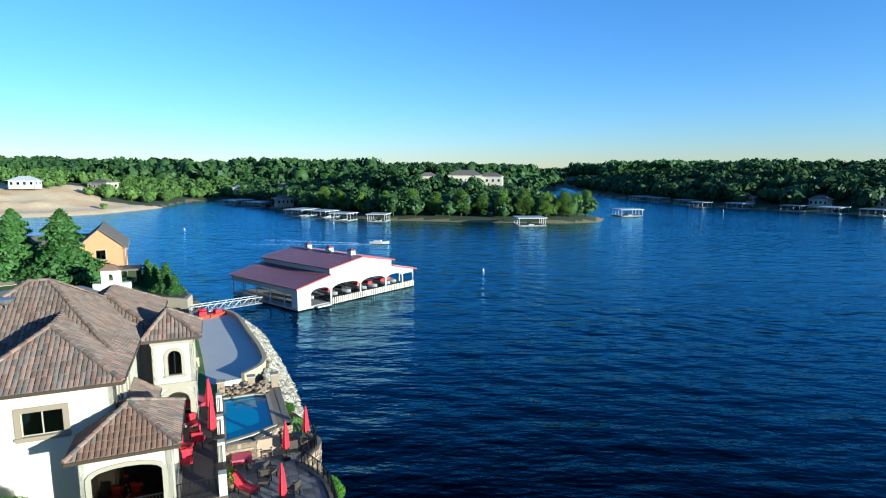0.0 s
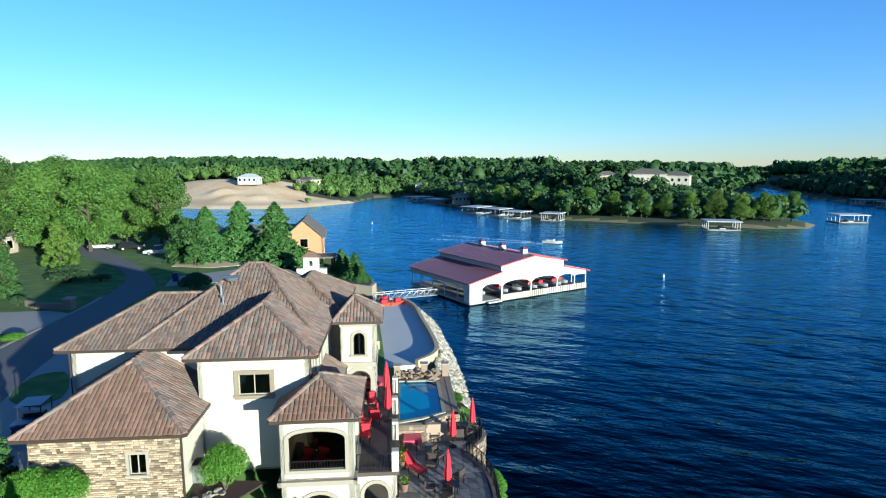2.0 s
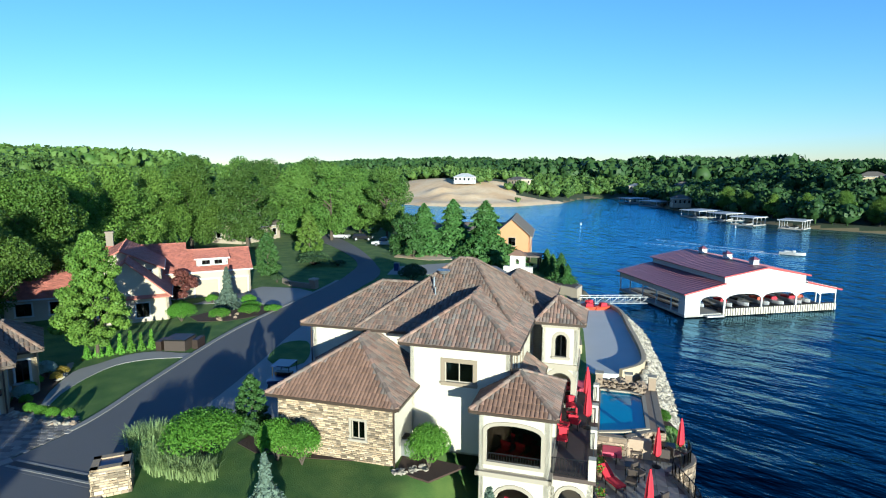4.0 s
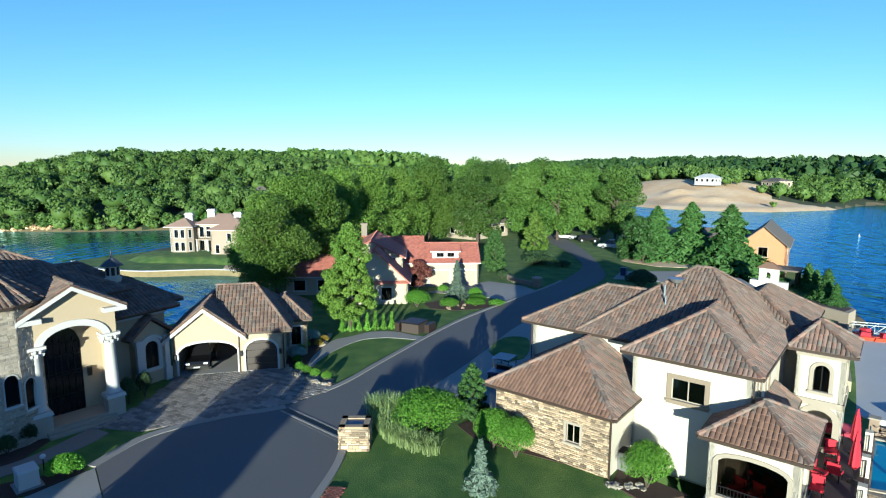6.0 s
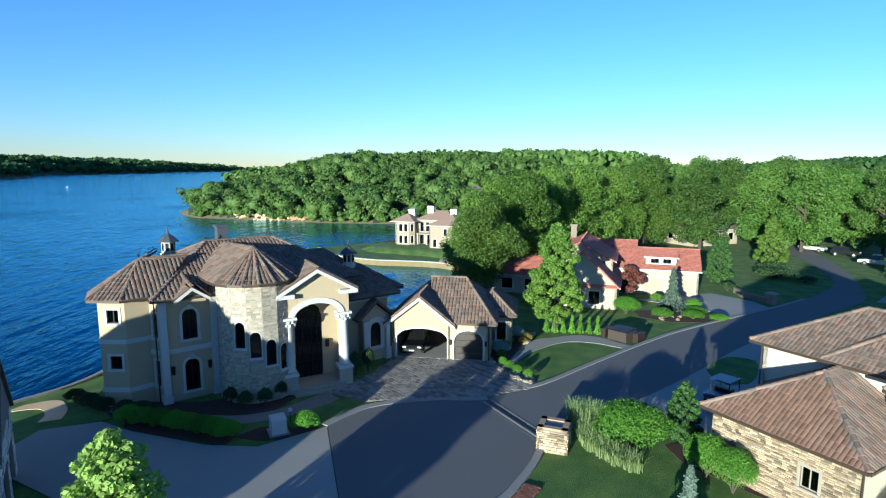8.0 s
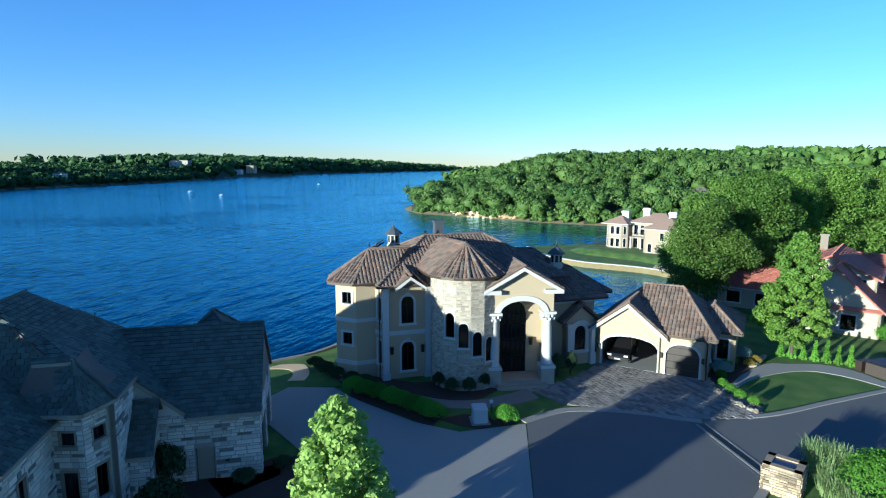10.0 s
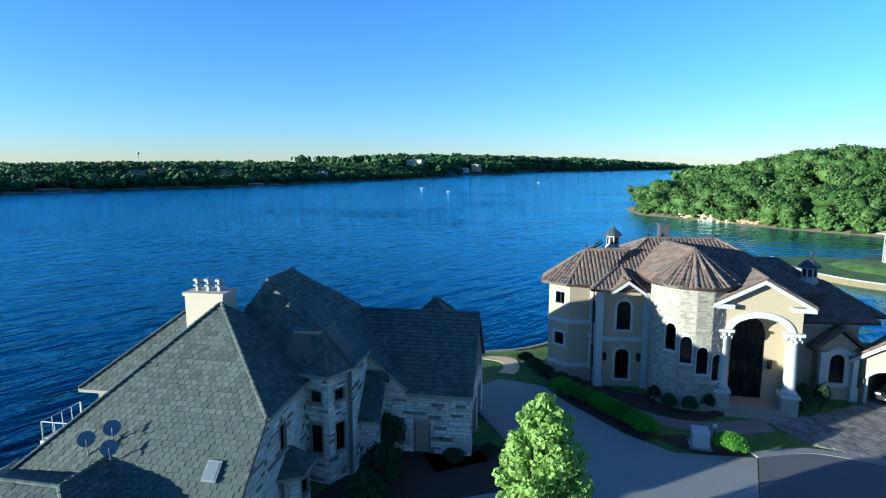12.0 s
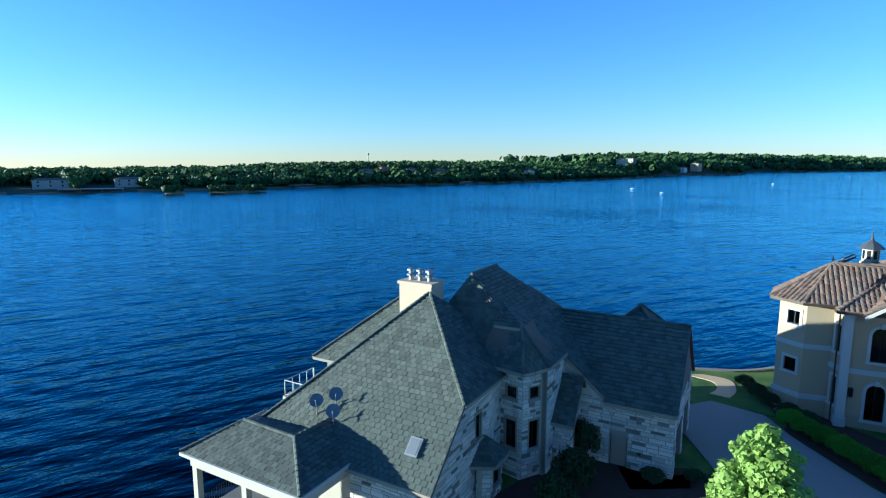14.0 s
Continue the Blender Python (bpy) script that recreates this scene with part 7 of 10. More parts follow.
def red_house():
    """A garage range with a dormer, a taller range behind and two stepped gables towards the lane."""
    h = thing("house", "cream house with red shingle roofs, stepped gables, dormer and garages", "house", (0.0, 75.0, 6.0), 64.0)
    red = lambda planes, caps, name="roof": roof(h, planes, caps, "shingle", SHINGLE_RED, SHINGLE_RED, TRIM_WHITE, name=name)
    block(h, rect(-1.6, 7.9, 75.0, 82.0), 5.6, 9.3, PALE_SIDING, {0: [(2.9, 5.6, 5.9, 8.2, 0, "none"), (6.6, 9.1, 5.9, 8.2, 0, "none"), (0.5, 1.4, 6.1, 8.15, 0)]}, trim=TRIM_WHITE)
    for s0, w in ((1.3, 2.7), (5.0, 2.5)):
        door = part("garage_door", Solid().box(s0, s0 + w, 75.13, 75.2, 5.95, 8.2), BEIGE_SIDING, h, "beige panelled garage door")
        for k in range(4):
            part("door_panel", Solid().box(s0 + 0.06, s0 + w - 0.06, 75.09, 75.13, 5.98 + k * 0.56, 6.46 + k * 0.56), BEIGE_SIDING, door)
        fr = Solid()
        fr.box(s0 - 0.14, s0, 74.96, 75.04, 5.95, 8.2).box(s0 + w, s0 + w + 0.14, 74.96, 75.04, 5.95, 8.2).box(s0 - 0.2, s0 + w + 0.2, 74.95, 75.04, 8.2, 8.38)
        part("door_trim", fr, TRIM_WHITE, door)
    red([[(0.6, 74.5, 9.35), (8.2, 74.5, 9.35), (8.2, 78.5, 11.55), (0.6, 78.5, 11.55)], [(8.2, 82.5, 9.35), (0.6, 82.5, 9.35), (0.6, 78.5, 11.55), (8.2, 78.5, 11.55)]], [((0.6, 78.5, 11.55), (8.2, 78.5, 11.55))])
    g = Solid()
    g.add([(7.9, 75.0, 9.3), (7.9, 82.0, 9.3), (7.9, 78.5, 11.4), (7.7, 75.0, 9.3), (7.7, 82.0, 9.3), (7.7, 78.5, 11.4)], [(0, 1, 2), (5, 4, 3), (0, 2, 5, 3), (1, 4, 5, 2), (0, 3, 4, 1)])
    part("gable", g, PALE_SIDING, h)
    # the taller range behind
    block(h, rect(-9.6, 0.4, 75.6, 84.0), 5.6, 10.0, PALE_SIDING, {}, floor=False)
    red([[(-9.9, 74.5, 9.35), (0.6, 74.5, 9.35), (0.6, 79.5, 12.35), (-9.9, 79.5, 12.35)], [(0.6, 84.5, 9.35), (-9.9, 84.5, 9.35), (-9.9, 79.5, 12.35), (0.6, 79.5, 12.35)]], [((-9.9, 79.5, 12.35), (0.6, 79.5, 12.35))])
    g = Solid()
    g.add([(0.4, 75.0, 9.3), (0.4, 84.0, 9.3), (0.4, 79.5, 12.2), (0.2, 75.0, 9.3), (0.2, 84.0, 9.3), (0.2, 79.5, 12.2)], [(0, 1, 2), (5, 4, 3), (0, 2, 5, 3), (1, 4, 5, 2), (0, 3, 4, 1)])
    part("gable", g, PALE_SIDING, h)
    # dormer over the garages
    dormer = block(h, rect(1.6, 5.3, 75.4, 78.0), 9.75, 10.85, TRIM_WHITE, {0: [(0.65, 1.6, 10.05, 10.6, 0), (2.1, 3.05, 10.05, 10.6, 0)]}, floor=False, trim=TRIM_WHITE, width=0.07, name="dormer_wall")
    red([[(1.35, 75.1, 10.88), (5.55, 75.1, 10.88), (5.55, 78.3, 11.5), (1.35, 78.3, 11.5)]], (), "dormer_roof")
    # gabled wing towards the lane
    block(h, rect(-9.2, -1.5, 65.3, 76.0), 5.6, 8.62, PALE_SIDING, {0: [(1.2, 2.2, 6.6, 8.0, 0), (4.6, 5.8, 6.5, 8.0, 0)], 1: [(1.2, 2.2, 6.6, 8.0, 0), (5.0, 6.0, 6.6, 8.0, 0)]}, trim=TRIM_WHITE)
    g = Solid()
    gable_end(g, -9.2, -1.5, 8.64, -5.3, 12.3, 65.3)
    part("gable", g, PALE_SIDING, h)
    red([[(-1.2, 64.9, 8.6), (-1.2, 76, 8.6), (-5.3, 76, 12.55), (-5.3, 64.9, 12.55)], [(-9.4, 76, 8.6), (-9.4, 64.9, 8.6), (-5.3, 64.9, 12.55), (-5.3, 76, 12.55)]], [((-5.3, 64.9, 12.55), (-5.3, 76, 12.55))])
    part("pent_roof", Solid().add([(-9.3, 65.3, 8.85), (-1.4, 65.3, 8.85), (-1.4, 64.85, 8.6), (-9.3, 64.85, 8.6), (-9.3, 65.3, 8.5), (-1.4, 65.3, 8.5), (-1.4, 64.85, 8.5), (-9.3, 64.85, 8.5)], [(0, 3, 2, 1), (3, 7, 6, 2), (4, 5, 6, 7), (0, 4, 7, 3), (1, 2, 6, 5), (0, 1, 5, 4)]), SHINGLE_RED, h)
    # upper gable that steps back from the wing
    at = block(h, rect(-10.0, -2.2, 69.6, 79.0), 8.0, 11.0, PALE_SIDING, {0: [(6.0, 6.9, 10.0, 10.85, 0)]}, floor=False, trim=TRIM_WHITE, width=0.1)
    g = Solid()
    gable_end(g, -10.0, -2.2, 11.0, -6.1, 12.9, 69.6)
    part("gable", g, PALE_SIDING, h)
    red([[(-1.85, 69.2, 10.95), (-1.85, 80, 10.95), (-6.1, 80, 13.15), (-6.1, 69.2, 13.15)], [(-10.35, 80, 10.95), (-10.35, 69.2, 10.95), (-6.1, 69.2, 13.15), (-6.1, 80, 13.15)]], [((-6.1, 69.2, 13.15), (-6.1, 80, 13.15))])
    # low wing beyond the maple
    block(h, rect(-17.0, -9.2, 70.5, 78.0), 5.6, 8.4, PALE_SIDING, {0: [(1.0, 2.4, 6.6, 7.9, 0), (4.0, 5.4, 6.6, 7.9, 0)]}, trim=TRIM_WHITE)
    red([[(-17.5, 70.0, 8.45), (-9.0, 70.0, 8.45), (-9.0, 74.2, 10.6), (-17.5, 74.2, 10.6)], [(-9.0, 78.5, 8.45), (-17.5, 78.5, 8.45), (-17.5, 74.2, 10.6), (-9.0, 74.2, 10.6)]], [((-17.5, 74.2, 10.6), (-9.0, 74.2, 10.6))])
    c = Solid()
    c.box(-8.4, -7.6, 80.4, 81.2, 11.5, 14.2).box(-8.5, -7.5, 80.3, 81.3, 14.0, 14.2)
    part("chimney", c, MORTAR, h)
    return h


red_house()
simple_house((-108.0, 66.0, 6.0), 104, 12, 9, 3.4, 5.9, BEIGE_SIDING, SHINGLE_GREY, "low house with grey shingle roof among trees", wins=(3, 1), gable=True)
# orange gabled house by the water
simple_house((-57.8, 87.4, 3.8), 28, 6.6, 14, 6.0, 8.9, CEDAR, SHINGLE_GREY, "orange cedar-clad gabled house beside the lake", wins=(1, 2), gable=True, along=False, trim=BEIGE_SIDING)
simple_house((-70.0, 92.0, 4.2), 28, 10, 9, 4.2, 6.4, BEIGE_SIDING, SHINGLE_GREY, "low brown-roofed wing beside the orange house", wins=(3, 1), gable=True)
pp = thing("pergola", "dark timber lake porch with flat roof beside the orange house", "porch", (-49.0, 86.0, 3.8))
for x, y in ((-51.0, 85.0), (-47.8, 86.4), (-52.2, 88.0), (-49.0, 89.4)):
    part("post", Solid().box(x - 0.14, x + 0.14, y - 0.14, y + 0.14, 3.6, 6.5), DARK_WOOD, pp)
part("roof", Solid().turned(-50.0, 87.2, 6.5, 4.4, 4.4, 0.25, 24), SHINGLE_GREY, pp)
te = Solid()
te.prism([(-54.5, 83.5), (-43.0, 79.2), (-36.2, 77.6), (-36.8, 80.6), (-44.0, 86.5), (-50.0, 92.0)], -0.5, 3.9)
single("lake_terrace", te, BEIGE_SIDING, "raised tan terrace with retaining wall by the orange house", "terrace", kind="structure")
part_t = Solid()
part_t.prism([(-54.2, 83.7), (-43.0, 79.6), (-36.8, 78.0), (-37.2, 80.4), (-44.0, 86.2), (-50.0, 91.6)], 3.88, 3.96)
single("terrace_paving", part_t, DECK, "brown paving of the lake terrace", "paving", kind="structure")
# white outdoor chimney house by the drive
def fireplace():
    h = thing("garden_fireplace", "white stucco outdoor fireplace with bell opening and tile cap", "fireplace", (-45.4, 75.2, 4.8))
    s = Solid()
    at = wall(s, (-47.5, 74.55), (-43.2, 76.0), 4.5, 6.6, 1.0, [(1.6, 2.7, 4.5, 5.3, 0.3)])
    wall(s, (-46.5, 74.9), (-44.3, 75.62), 6.6, 8.4, 0.9, [(0.8, 1.45, 7.0, 7.55, 0.3)])
    part("stack", s, STUCCO_WHITE, h)
    r = Solid()
    r.turned(-45.55, 75.7, 8.4, 2.9, 1.6, 0.8, 18.5, 0.25)
    part("cap", r, TILE_PIECE, h)
    return h


fireplace()
# buildings on the far shores
far = [((-15, 340, 14.4), 8, 13, 9, 3.6, 6.0, STUCCO_TAN, SHINGLE_GREY), ((3, 334, 14.4), -5, 20, 10, 4.4, 7.4, STUCCO_CREAM, SHINGLE_GREY), ((21, 337, 14.0), -12, 14, 9, 4.0, 6.4, STUCCO_CREAM, SHINGLE_GREY),
       ((-236, 306, 13.0), 10, 13, 8, 3.2, 5.6, WHITE_METAL, WHITE_METAL), ((-222, 352, 10.5), -20, 16, 9, 3.6, 5.5, BEIGE_SIDING, SHINGLE_GREY), ((20, 256, 3.2), 0, 6, 5, 3, 4.5, WHITE_METAL, WHITE_METAL),
       ((-90, 305, 3.0), 30, 9, 7, 3.4, 5.2, BEIGE_SIDING, SHINGLE_GREY), ((-120, 410, 7.0), 20, 10, 7, 3.6, 5.6, BEIGE_SIDING, SHINGLE_GREY), ((-150, 402, 6.0), 20, 9, 7, 3.4, 5.2, BEIGE_SIDING, GALV),
       ((183, 329, 3.0), 125, 8, 6, 3.2, 5.2, BEIGE_SIDING, SHINGLE_GREY), ((208, 300, 3.0), 125, 9, 6, 3.4, 5.6, STUCCO_CREAM, SHINGLE_GREY), ((228, 283, 3.0), 125, 9, 7, 3.6, 5.6, BEIGE_SIDING, SHINGLE_GREY),
       ((-258, 42, 6.0), 70, 10, 8, 5, 8.0, WHITE_METAL, SHINGLE_GREY), ((-285, 78, 9.0), 70, 12, 9, 5, 8.0, BEIGE_SIDING, SHINGLE_RED), ((-245, 58, 5.0), 70, 16, 6, 3, 4.2, GALV, GALV),
       ((-30, -585, 4), 180, 30, 12, 6, 8, GALV, SHINGLE_GREY), ((30, -575, 4), 180, 34, 12, 6, 8, GALV, SHINGLE_GREY), ((-300, -640, 11), 190, 18, 12, 6, 8, STUCCO_TAN, SHINGLE_GREY),
       ((-330, -650, 12), 190, 18, 12, 7, 9, STUCCO_TAN, SHINGLE_RED), ((-365, -640, 12), 190, 16, 11, 6, 8, STUCCO_TAN, SHINGLE_GREY), ((-400, -625, 11), 190, 16, 11, 6, 8, BEIGE_SIDING, SHINGLE_GREY),
       ((-560, -625, 8), 200, 14, 10, 7, 9, WHITE_METAL, SHINGLE_GREY), ((-980, -800, 22), 205, 36, 16, 14, 16, STUCCO_CREAM, SHINGLE_GREY), ((-1030, -815, 22), 205, 36, 16, 16, 18, STUCCO_CREAM, SHINGLE_GREY),
       ((-1250, -800, 10), 205, 60, 18, 18, 20, STUCCO_TAN, SHINGLE_GREY), ((-1180, -790, 8), 205, 40, 16, 10, 12, WHITE_METAL, SHINGLE_GREY)]
for at, deg, w, d, hh, rg, m, rm in far:
    simple_house(at, deg, w, d, hh, rg, m, rm, "distant lake house among trees on the shore", wins=(4, 2 if hh > 4.5 else 1), group="distant houses")
wt = Solid()
wt.tube([(-472, -985, 10), (-472, -985, 43)], 0.7, 8).ball((-472, -985, 44.4), 2.6, 2.6, 2.0, 12, 8)
single("water_tower", wt, WHITE_METAL, "distant pale water tower above the woods", "water tower", (-472, -985, 10))

# ---- trees and woods ----
def mesh_arrays(name, verts, quads, mats, mat_index=None, smooth_shade=False):
    me = bpy.data.meshes.new(name)
    verts, quads = np.asarray(verts, np.float32), np.asarray(quads, np.int32)
    me.vertices.add(len(verts))
    me.vertices.foreach_set("co", verts.ravel())
    me.loops.add(quads.size)
    me.loops.foreach_set("vertex_index", quads.ravel())
    me.polygons.add(len(quads))
    me.polygons.foreach_set("loop_start", np.arange(0, quads.size, quads.shape[1], dtype=np.int32))
    for m in mats:
        me.materials.append(m)
    if mat_index is not None:
        me.polygons.foreach_set("material_index", np.asarray(mat_index, np.int32))
    me.update(calc_edges=True)
    me.validate()
    return me


def leaf_quads(centres, normals, size, rng, stretch=1.5, wild=0.55):
    """A small bent leaf spray at each centre, facing about its normal."""
    n = len(centres)
    rnd = rng.normal(size=(n, 3))
    nm = normals + wild * rnd
    nm /= np.linalg.norm(nm, axis=1)[:, None]
    t = np.cross(nm, rng.normal(size=(n, 3)))
    t /= np.linalg.norm(t, axis=1)[:, None]
    b = np.cross(nm, t)
    s = (size * rng.uniform(0.6, 1.3, n))[:, None]
    v = np.stack([centres - t * s * stretch * 0.5, centres - b * s * 0.5 + nm * s * 0.12, centres + t * s * stretch * 0.5, centres + b * s * 0.5 + nm * s * 0.12], 1)
    return v.reshape(-1, 3), np.arange(4 * n).reshape(n, 4)


def clump_points(blobs, n, rng, shell=0.55):
    """Points near the outsides of ball-shaped clumps, with their outward ways."""
    w = np.array([b[3] ** 2 for b in blobs])
    pick = rng.choice(len(blobs), n, p=w / w.sum())
    d = rng.normal(size=(n, 3))
    d /= np.linalg.norm(d, axis=1)[:, None]
    r = shell + (1 - shell) * rng.random(n) ** 0.6
    bl = np.array([b[:4] for b in blobs])[pick]
    squash = np.array([1, 1, 0.8])
    return bl[:, :3] + d * (r * bl[:, 3])[:, None] * squash, d


def oak_blobs(h, r, rng, low=0.3, count=34, round_top=1.0):
    blobs = []
    for i in range(count):
        k = rng.random() ** 0.8
        z = h * (low + (1 - low) * k)
        prof = math.sin(math.pi * min(1, 0.22 + 0.74 * k) ** round_top)
        a, q = rng.uniform(0, 6.283), math.sqrt(rng.random()) * r * max(0.2, prof) * 0.85
        blobs.append((q * math.cos(a), q * math.sin(a), z - r * 0.12, r * rng.uniform(0.2, 0.38)))
    return blobs


TREE_PARTS = {}


def tree_meshes(key, h, r, seed, leaves, size, leaf_mat, low=0.3, count=34, kind="oak", round_top=1.0):
    """Trunk-with-limbs and crown meshes for a kind of tree; made once."""
    if key in TREE_PARTS:
        return TREE_PARTS[key]
    rng = np.random.default_rng(seed)
    tr = Solid()
    if kind == "upright":
        tr.tube([(0, 0, -0.3), (0.03, 0.02, h * 0.4), (0, 0, h * 0.92)], 0.012 * h + 0.03, 8, 0.02)
        for i in range(14):
            a, z = i * 2.4, h * (0.12 + 0.05 * i)
            q = r * (1 - i / 16) * 0.8
            tr.tube([(0, 0, z), (q * 0.5 * math.cos(a), q * 0.5 * math.sin(a), z + q * 0.45), (q * math.cos(a), q * math.sin(a), z + q * 1.1)], 0.035, 5, 0.01)
        blobs = []
        for i in range(count):
            k = (i + 0.5) / count
            prof = min(1.0, (1 - k) ** 0.62 * 1.15) * min(1, 0.55 + k * 2.5)
            a, q = i * 2.4, math.sqrt(rng.uniform(0.15, 1)) * r * prof * 0.8
            blobs.append((q * math.cos(a), q * math.sin(a), h * (low + (0.95 - low) * k), r * rng.uniform(0.13, 0.23) * (0.55 + 0.5 * prof)))
        c, d = clump_points(blobs, leaves, rng, 0.4)
        d = d * 0.75 + np.array([0, 0, 0.35])
        v, q = leaf_quads(c, d, size, rng)
    elif kind == "oak":
        tr.tube([(0, 0, -0.3), (0.05, 0.02, h * 0.2), (0.12, -0.05, h * 0.42), (0.05, 0.1, h * 0.7)], 0.035 * h * 0.6 + 0.04, 8, 0.05)
        for i in range(7):
            a = i * 0.9 + rng.uniform(0, 0.5)
            z = h * (0.22 + 0.06 * i)
            q = r * rng.uniform(0.5, 0.8)
            tr.tube([(0.05, 0, z), (q * 0.5 * math.cos(a), q * 0.5 * math.sin(a), z + h * 0.10), (q * math.cos(a), q * math.sin(a), z + h * 0.22)], 0.016 * h * 0.6 + 0.02, 6, 0.02)
        blobs = oak_blobs(h, r, rng, low, count, round_top)
        c, d = clump_points(blobs, leaves, rng)
        d = d * 0.75 + np.array([0, 0, 0.35])
        v, q = leaf_quads(c, d, size, rng)
    elif kind == "conifer":
        tr.tube([(0, 0, -0.2), (0, 0, h * 0.95)], 0.02 * h + 0.05, 8, 0.02)
        n = leaves
        k = rng.random(n) ** 0.75
        tiers = 9
        z = h * (low + (1 - low) * (1 - k))
        tier = (z * tiers / h) % 1.0
        rr = r * (k ** 0.9) * (0.5 + 0.62 * (1 - tier)) * (0.85 + 0.3 * np.sin(7.3 * np.floor(z * tiers / h) + rng.normal(0, 0.25, n))) * np.sqrt(rng.uniform(0.35, 1, n))
        lobes = 7 + (np.floor(z * tiers / h) % 3)
        a = rng.uniform(0, 6.283, n)
        a += 0.55 * np.sin(a * lobes) / np.maximum(1, lobes / 4)
        c = np.stack([rr * np.cos(a), rr * np.sin(a), z - 0.15 * rr], 1)
        d = np.stack([np.cos(a) * 0.6, np.sin(a) * 0.6, np.full(n, 0.55)], 1)
        v, q = leaf_quads(c, d, size, rng, 2.4)
    else:
        tr.tube([(0, 0, -0.1), (0.02, 0, h * 0.6)], 0.04, 6, 0.02)
        for i in range(4):
            a = i * 1.57 + 0.4
            tr.tube([(0, 0, 0), (r * 0.3 * math.cos(a), r * 0.3 * math.sin(a), h * 0.35), (r * 0.6 * math.cos(a), r * 0.6 * math.sin(a), h * 0.6)], 0.03, 5, 0.01)
        blobs = []
        for i in range(count):
            a, q = i * 2.4, 0.74 * math.sqrt((i + 0.5) / count)
            blobs.append((q * r * math.cos(a), q * r * math.sin(a), h * (0.30 + 0.42 * math.sqrt(max(0, 1 - (q / 0.8) ** 2)) * rng.uniform(0.9, 1.06)), min(r, h) * rng.uniform(0.27, 0.36)))
        c, d = clump_points(blobs, leaves, rng, 0.72)
        d = d * 0.8 + np.array([0, 0, 0.3])
        c[:, 2] = np.maximum(c[:, 2], 0.04)
        v, q = leaf_quads(c, d, size, rng)
    TREE_PARTS[key] = (tr.mesh("trunk"), mesh_arrays("crown", v, q, [leaf_mat]))
    TREE_PARTS[key][0].materials.append(BARK)
    return TREE_PARTS[key]


def tree(name, x, y, z, meshes, label, category="tree", scale=1.0, turn=0.0, group=""):
    ob = new(name)
    ob.location, ob.rotation_euler, ob.scale = (x, y, z), (0, 0, turn), (scale, scale, scale)
    tagged(ob, label, category, group)
    for nm, me in zip(("trunk", "crown"), meshes):
        p = new(nm, me)
        p.parent = ob
    return ob


DARK_OAKS = [tree_meshes("dark_oak%d" % i, 16.0, 6.6, 80 + i, 24000, 0.24, LEAF_SHADE, 0.16, 46) for i in range(2)]
OAKS = [tree_meshes("oak%d" % i, 16.0, 6.6, 10 + i, 32000, 0.20, LEAF, 0.2, 60) for i in range(4)]
rng0 = random.Random(4)


def ground_at(x, y):
    return float(ground_height(np.array([x]), np.array([y]))[0])


def oak(x, y, h, label="broad green oak with full summer crown", group="oaks"):
    return tree("oak_tree", x, y, ground_at(x, y), DARK_OAKS[rng0.randrange(2)] if y > 58 else OAKS[rng0.randrange(4)], label, scale=h / 16.0, turn=rng0.uniform(0, 6.28), group=group)


# named trees near the red house
tree("maple_tree", -51.7, 17.5, 6.0, tree_meshes("maple", 11.2, 3.6, 31, 30000, 0.14, LEAF, 0.14, 90, kind="upright"), "tall leafy green maple on the lawn by the lane")
for x, y, h in ((-66.5, 14.4, 12.5), (-79, 18.0, 15.0), (-86, 24, 16), (-75, 14.8, 12.5), (-76, 22, 14.5), (-90, 28, 16), (-95, 36, 15.5), (-104, 46, 16.5), (-110, 56, 17.0), (-102, 64, 16.5), (-118, 72, 18.0), (-108, 80, 17), (-98, 82, 16.5), (-113, 90, 17.5),
                (-104, 96, 16.5), (-94, 94, 16), (-124, 60, 17), (-130, 84, 18), (-120, 100, 17), (-112, 108, 16),
                (-126, 112, 17), (-140, 70, 17), (-142, 96, 18), (-136, 124, 17), (-118, 40, 16), (-128, 44, 17), (-105, 30, 14), (-150, 116, 17), (-155, 80, 18), (-160, 135, 17), (-165, 100, 18)):
    oak(x + rng0.uniform(-1, 1), y + rng0.uniform(-1, 1), h * rng0.uniform(0.94, 1.05), group="grove behind the red house")
CON = [tree_meshes("spruce", 8.0, 4.4, 41, 13000, 0.25, LEAF_PINE, 0.03, kind="conifer"), tree_meshes("blue_spruce", 4.6, 1.45, 42, 3600, 0.17, LEAF_SPRUCE, 0.03, kind="conifer"),
       tree_meshes("arborvitae", 6.8, 2.5, 43, 9000, 0.17, LEAF_PINE, 0.03, 70, kind="upright"), tree_meshes("little_cone", 1.8, 0.42, 44, 420, 0.11, LEAF_BOX, 0.02, kind="conifer")]
tree("blue_spruce", -58.6, 33.6, 6.0, CON[1], "silver-blue spruce in a planting bed", scale=1.05)
tree("blue_spruce", -22.0, 14.0, 6.0, CON[1], "young silver-green spruce on the lawn", scale=0.6)
tree("blue_spruce", -13.9, 20.9, ground_at(-13.9, 20.9), CON[1], "silver-green spruce close to the cream house", scale=0.85)
for i, (x, y, s) in enumerate(((-57.6, 84.2, 1.5), (-70.0, 81.5, 1.15), (-66.0, 85.5, 1.25))):
    tree("pine_tree", x, y, ground_at(x, y), CON[0], "dense dark green pine beside the orange house", scale=s, turn=i).scale = (1.28 * s, 1.28 * s, s)
tree("arborvitae", -72.1, 48.0, 6.0, CON[2], "wide dull green arborvitae on the verge")
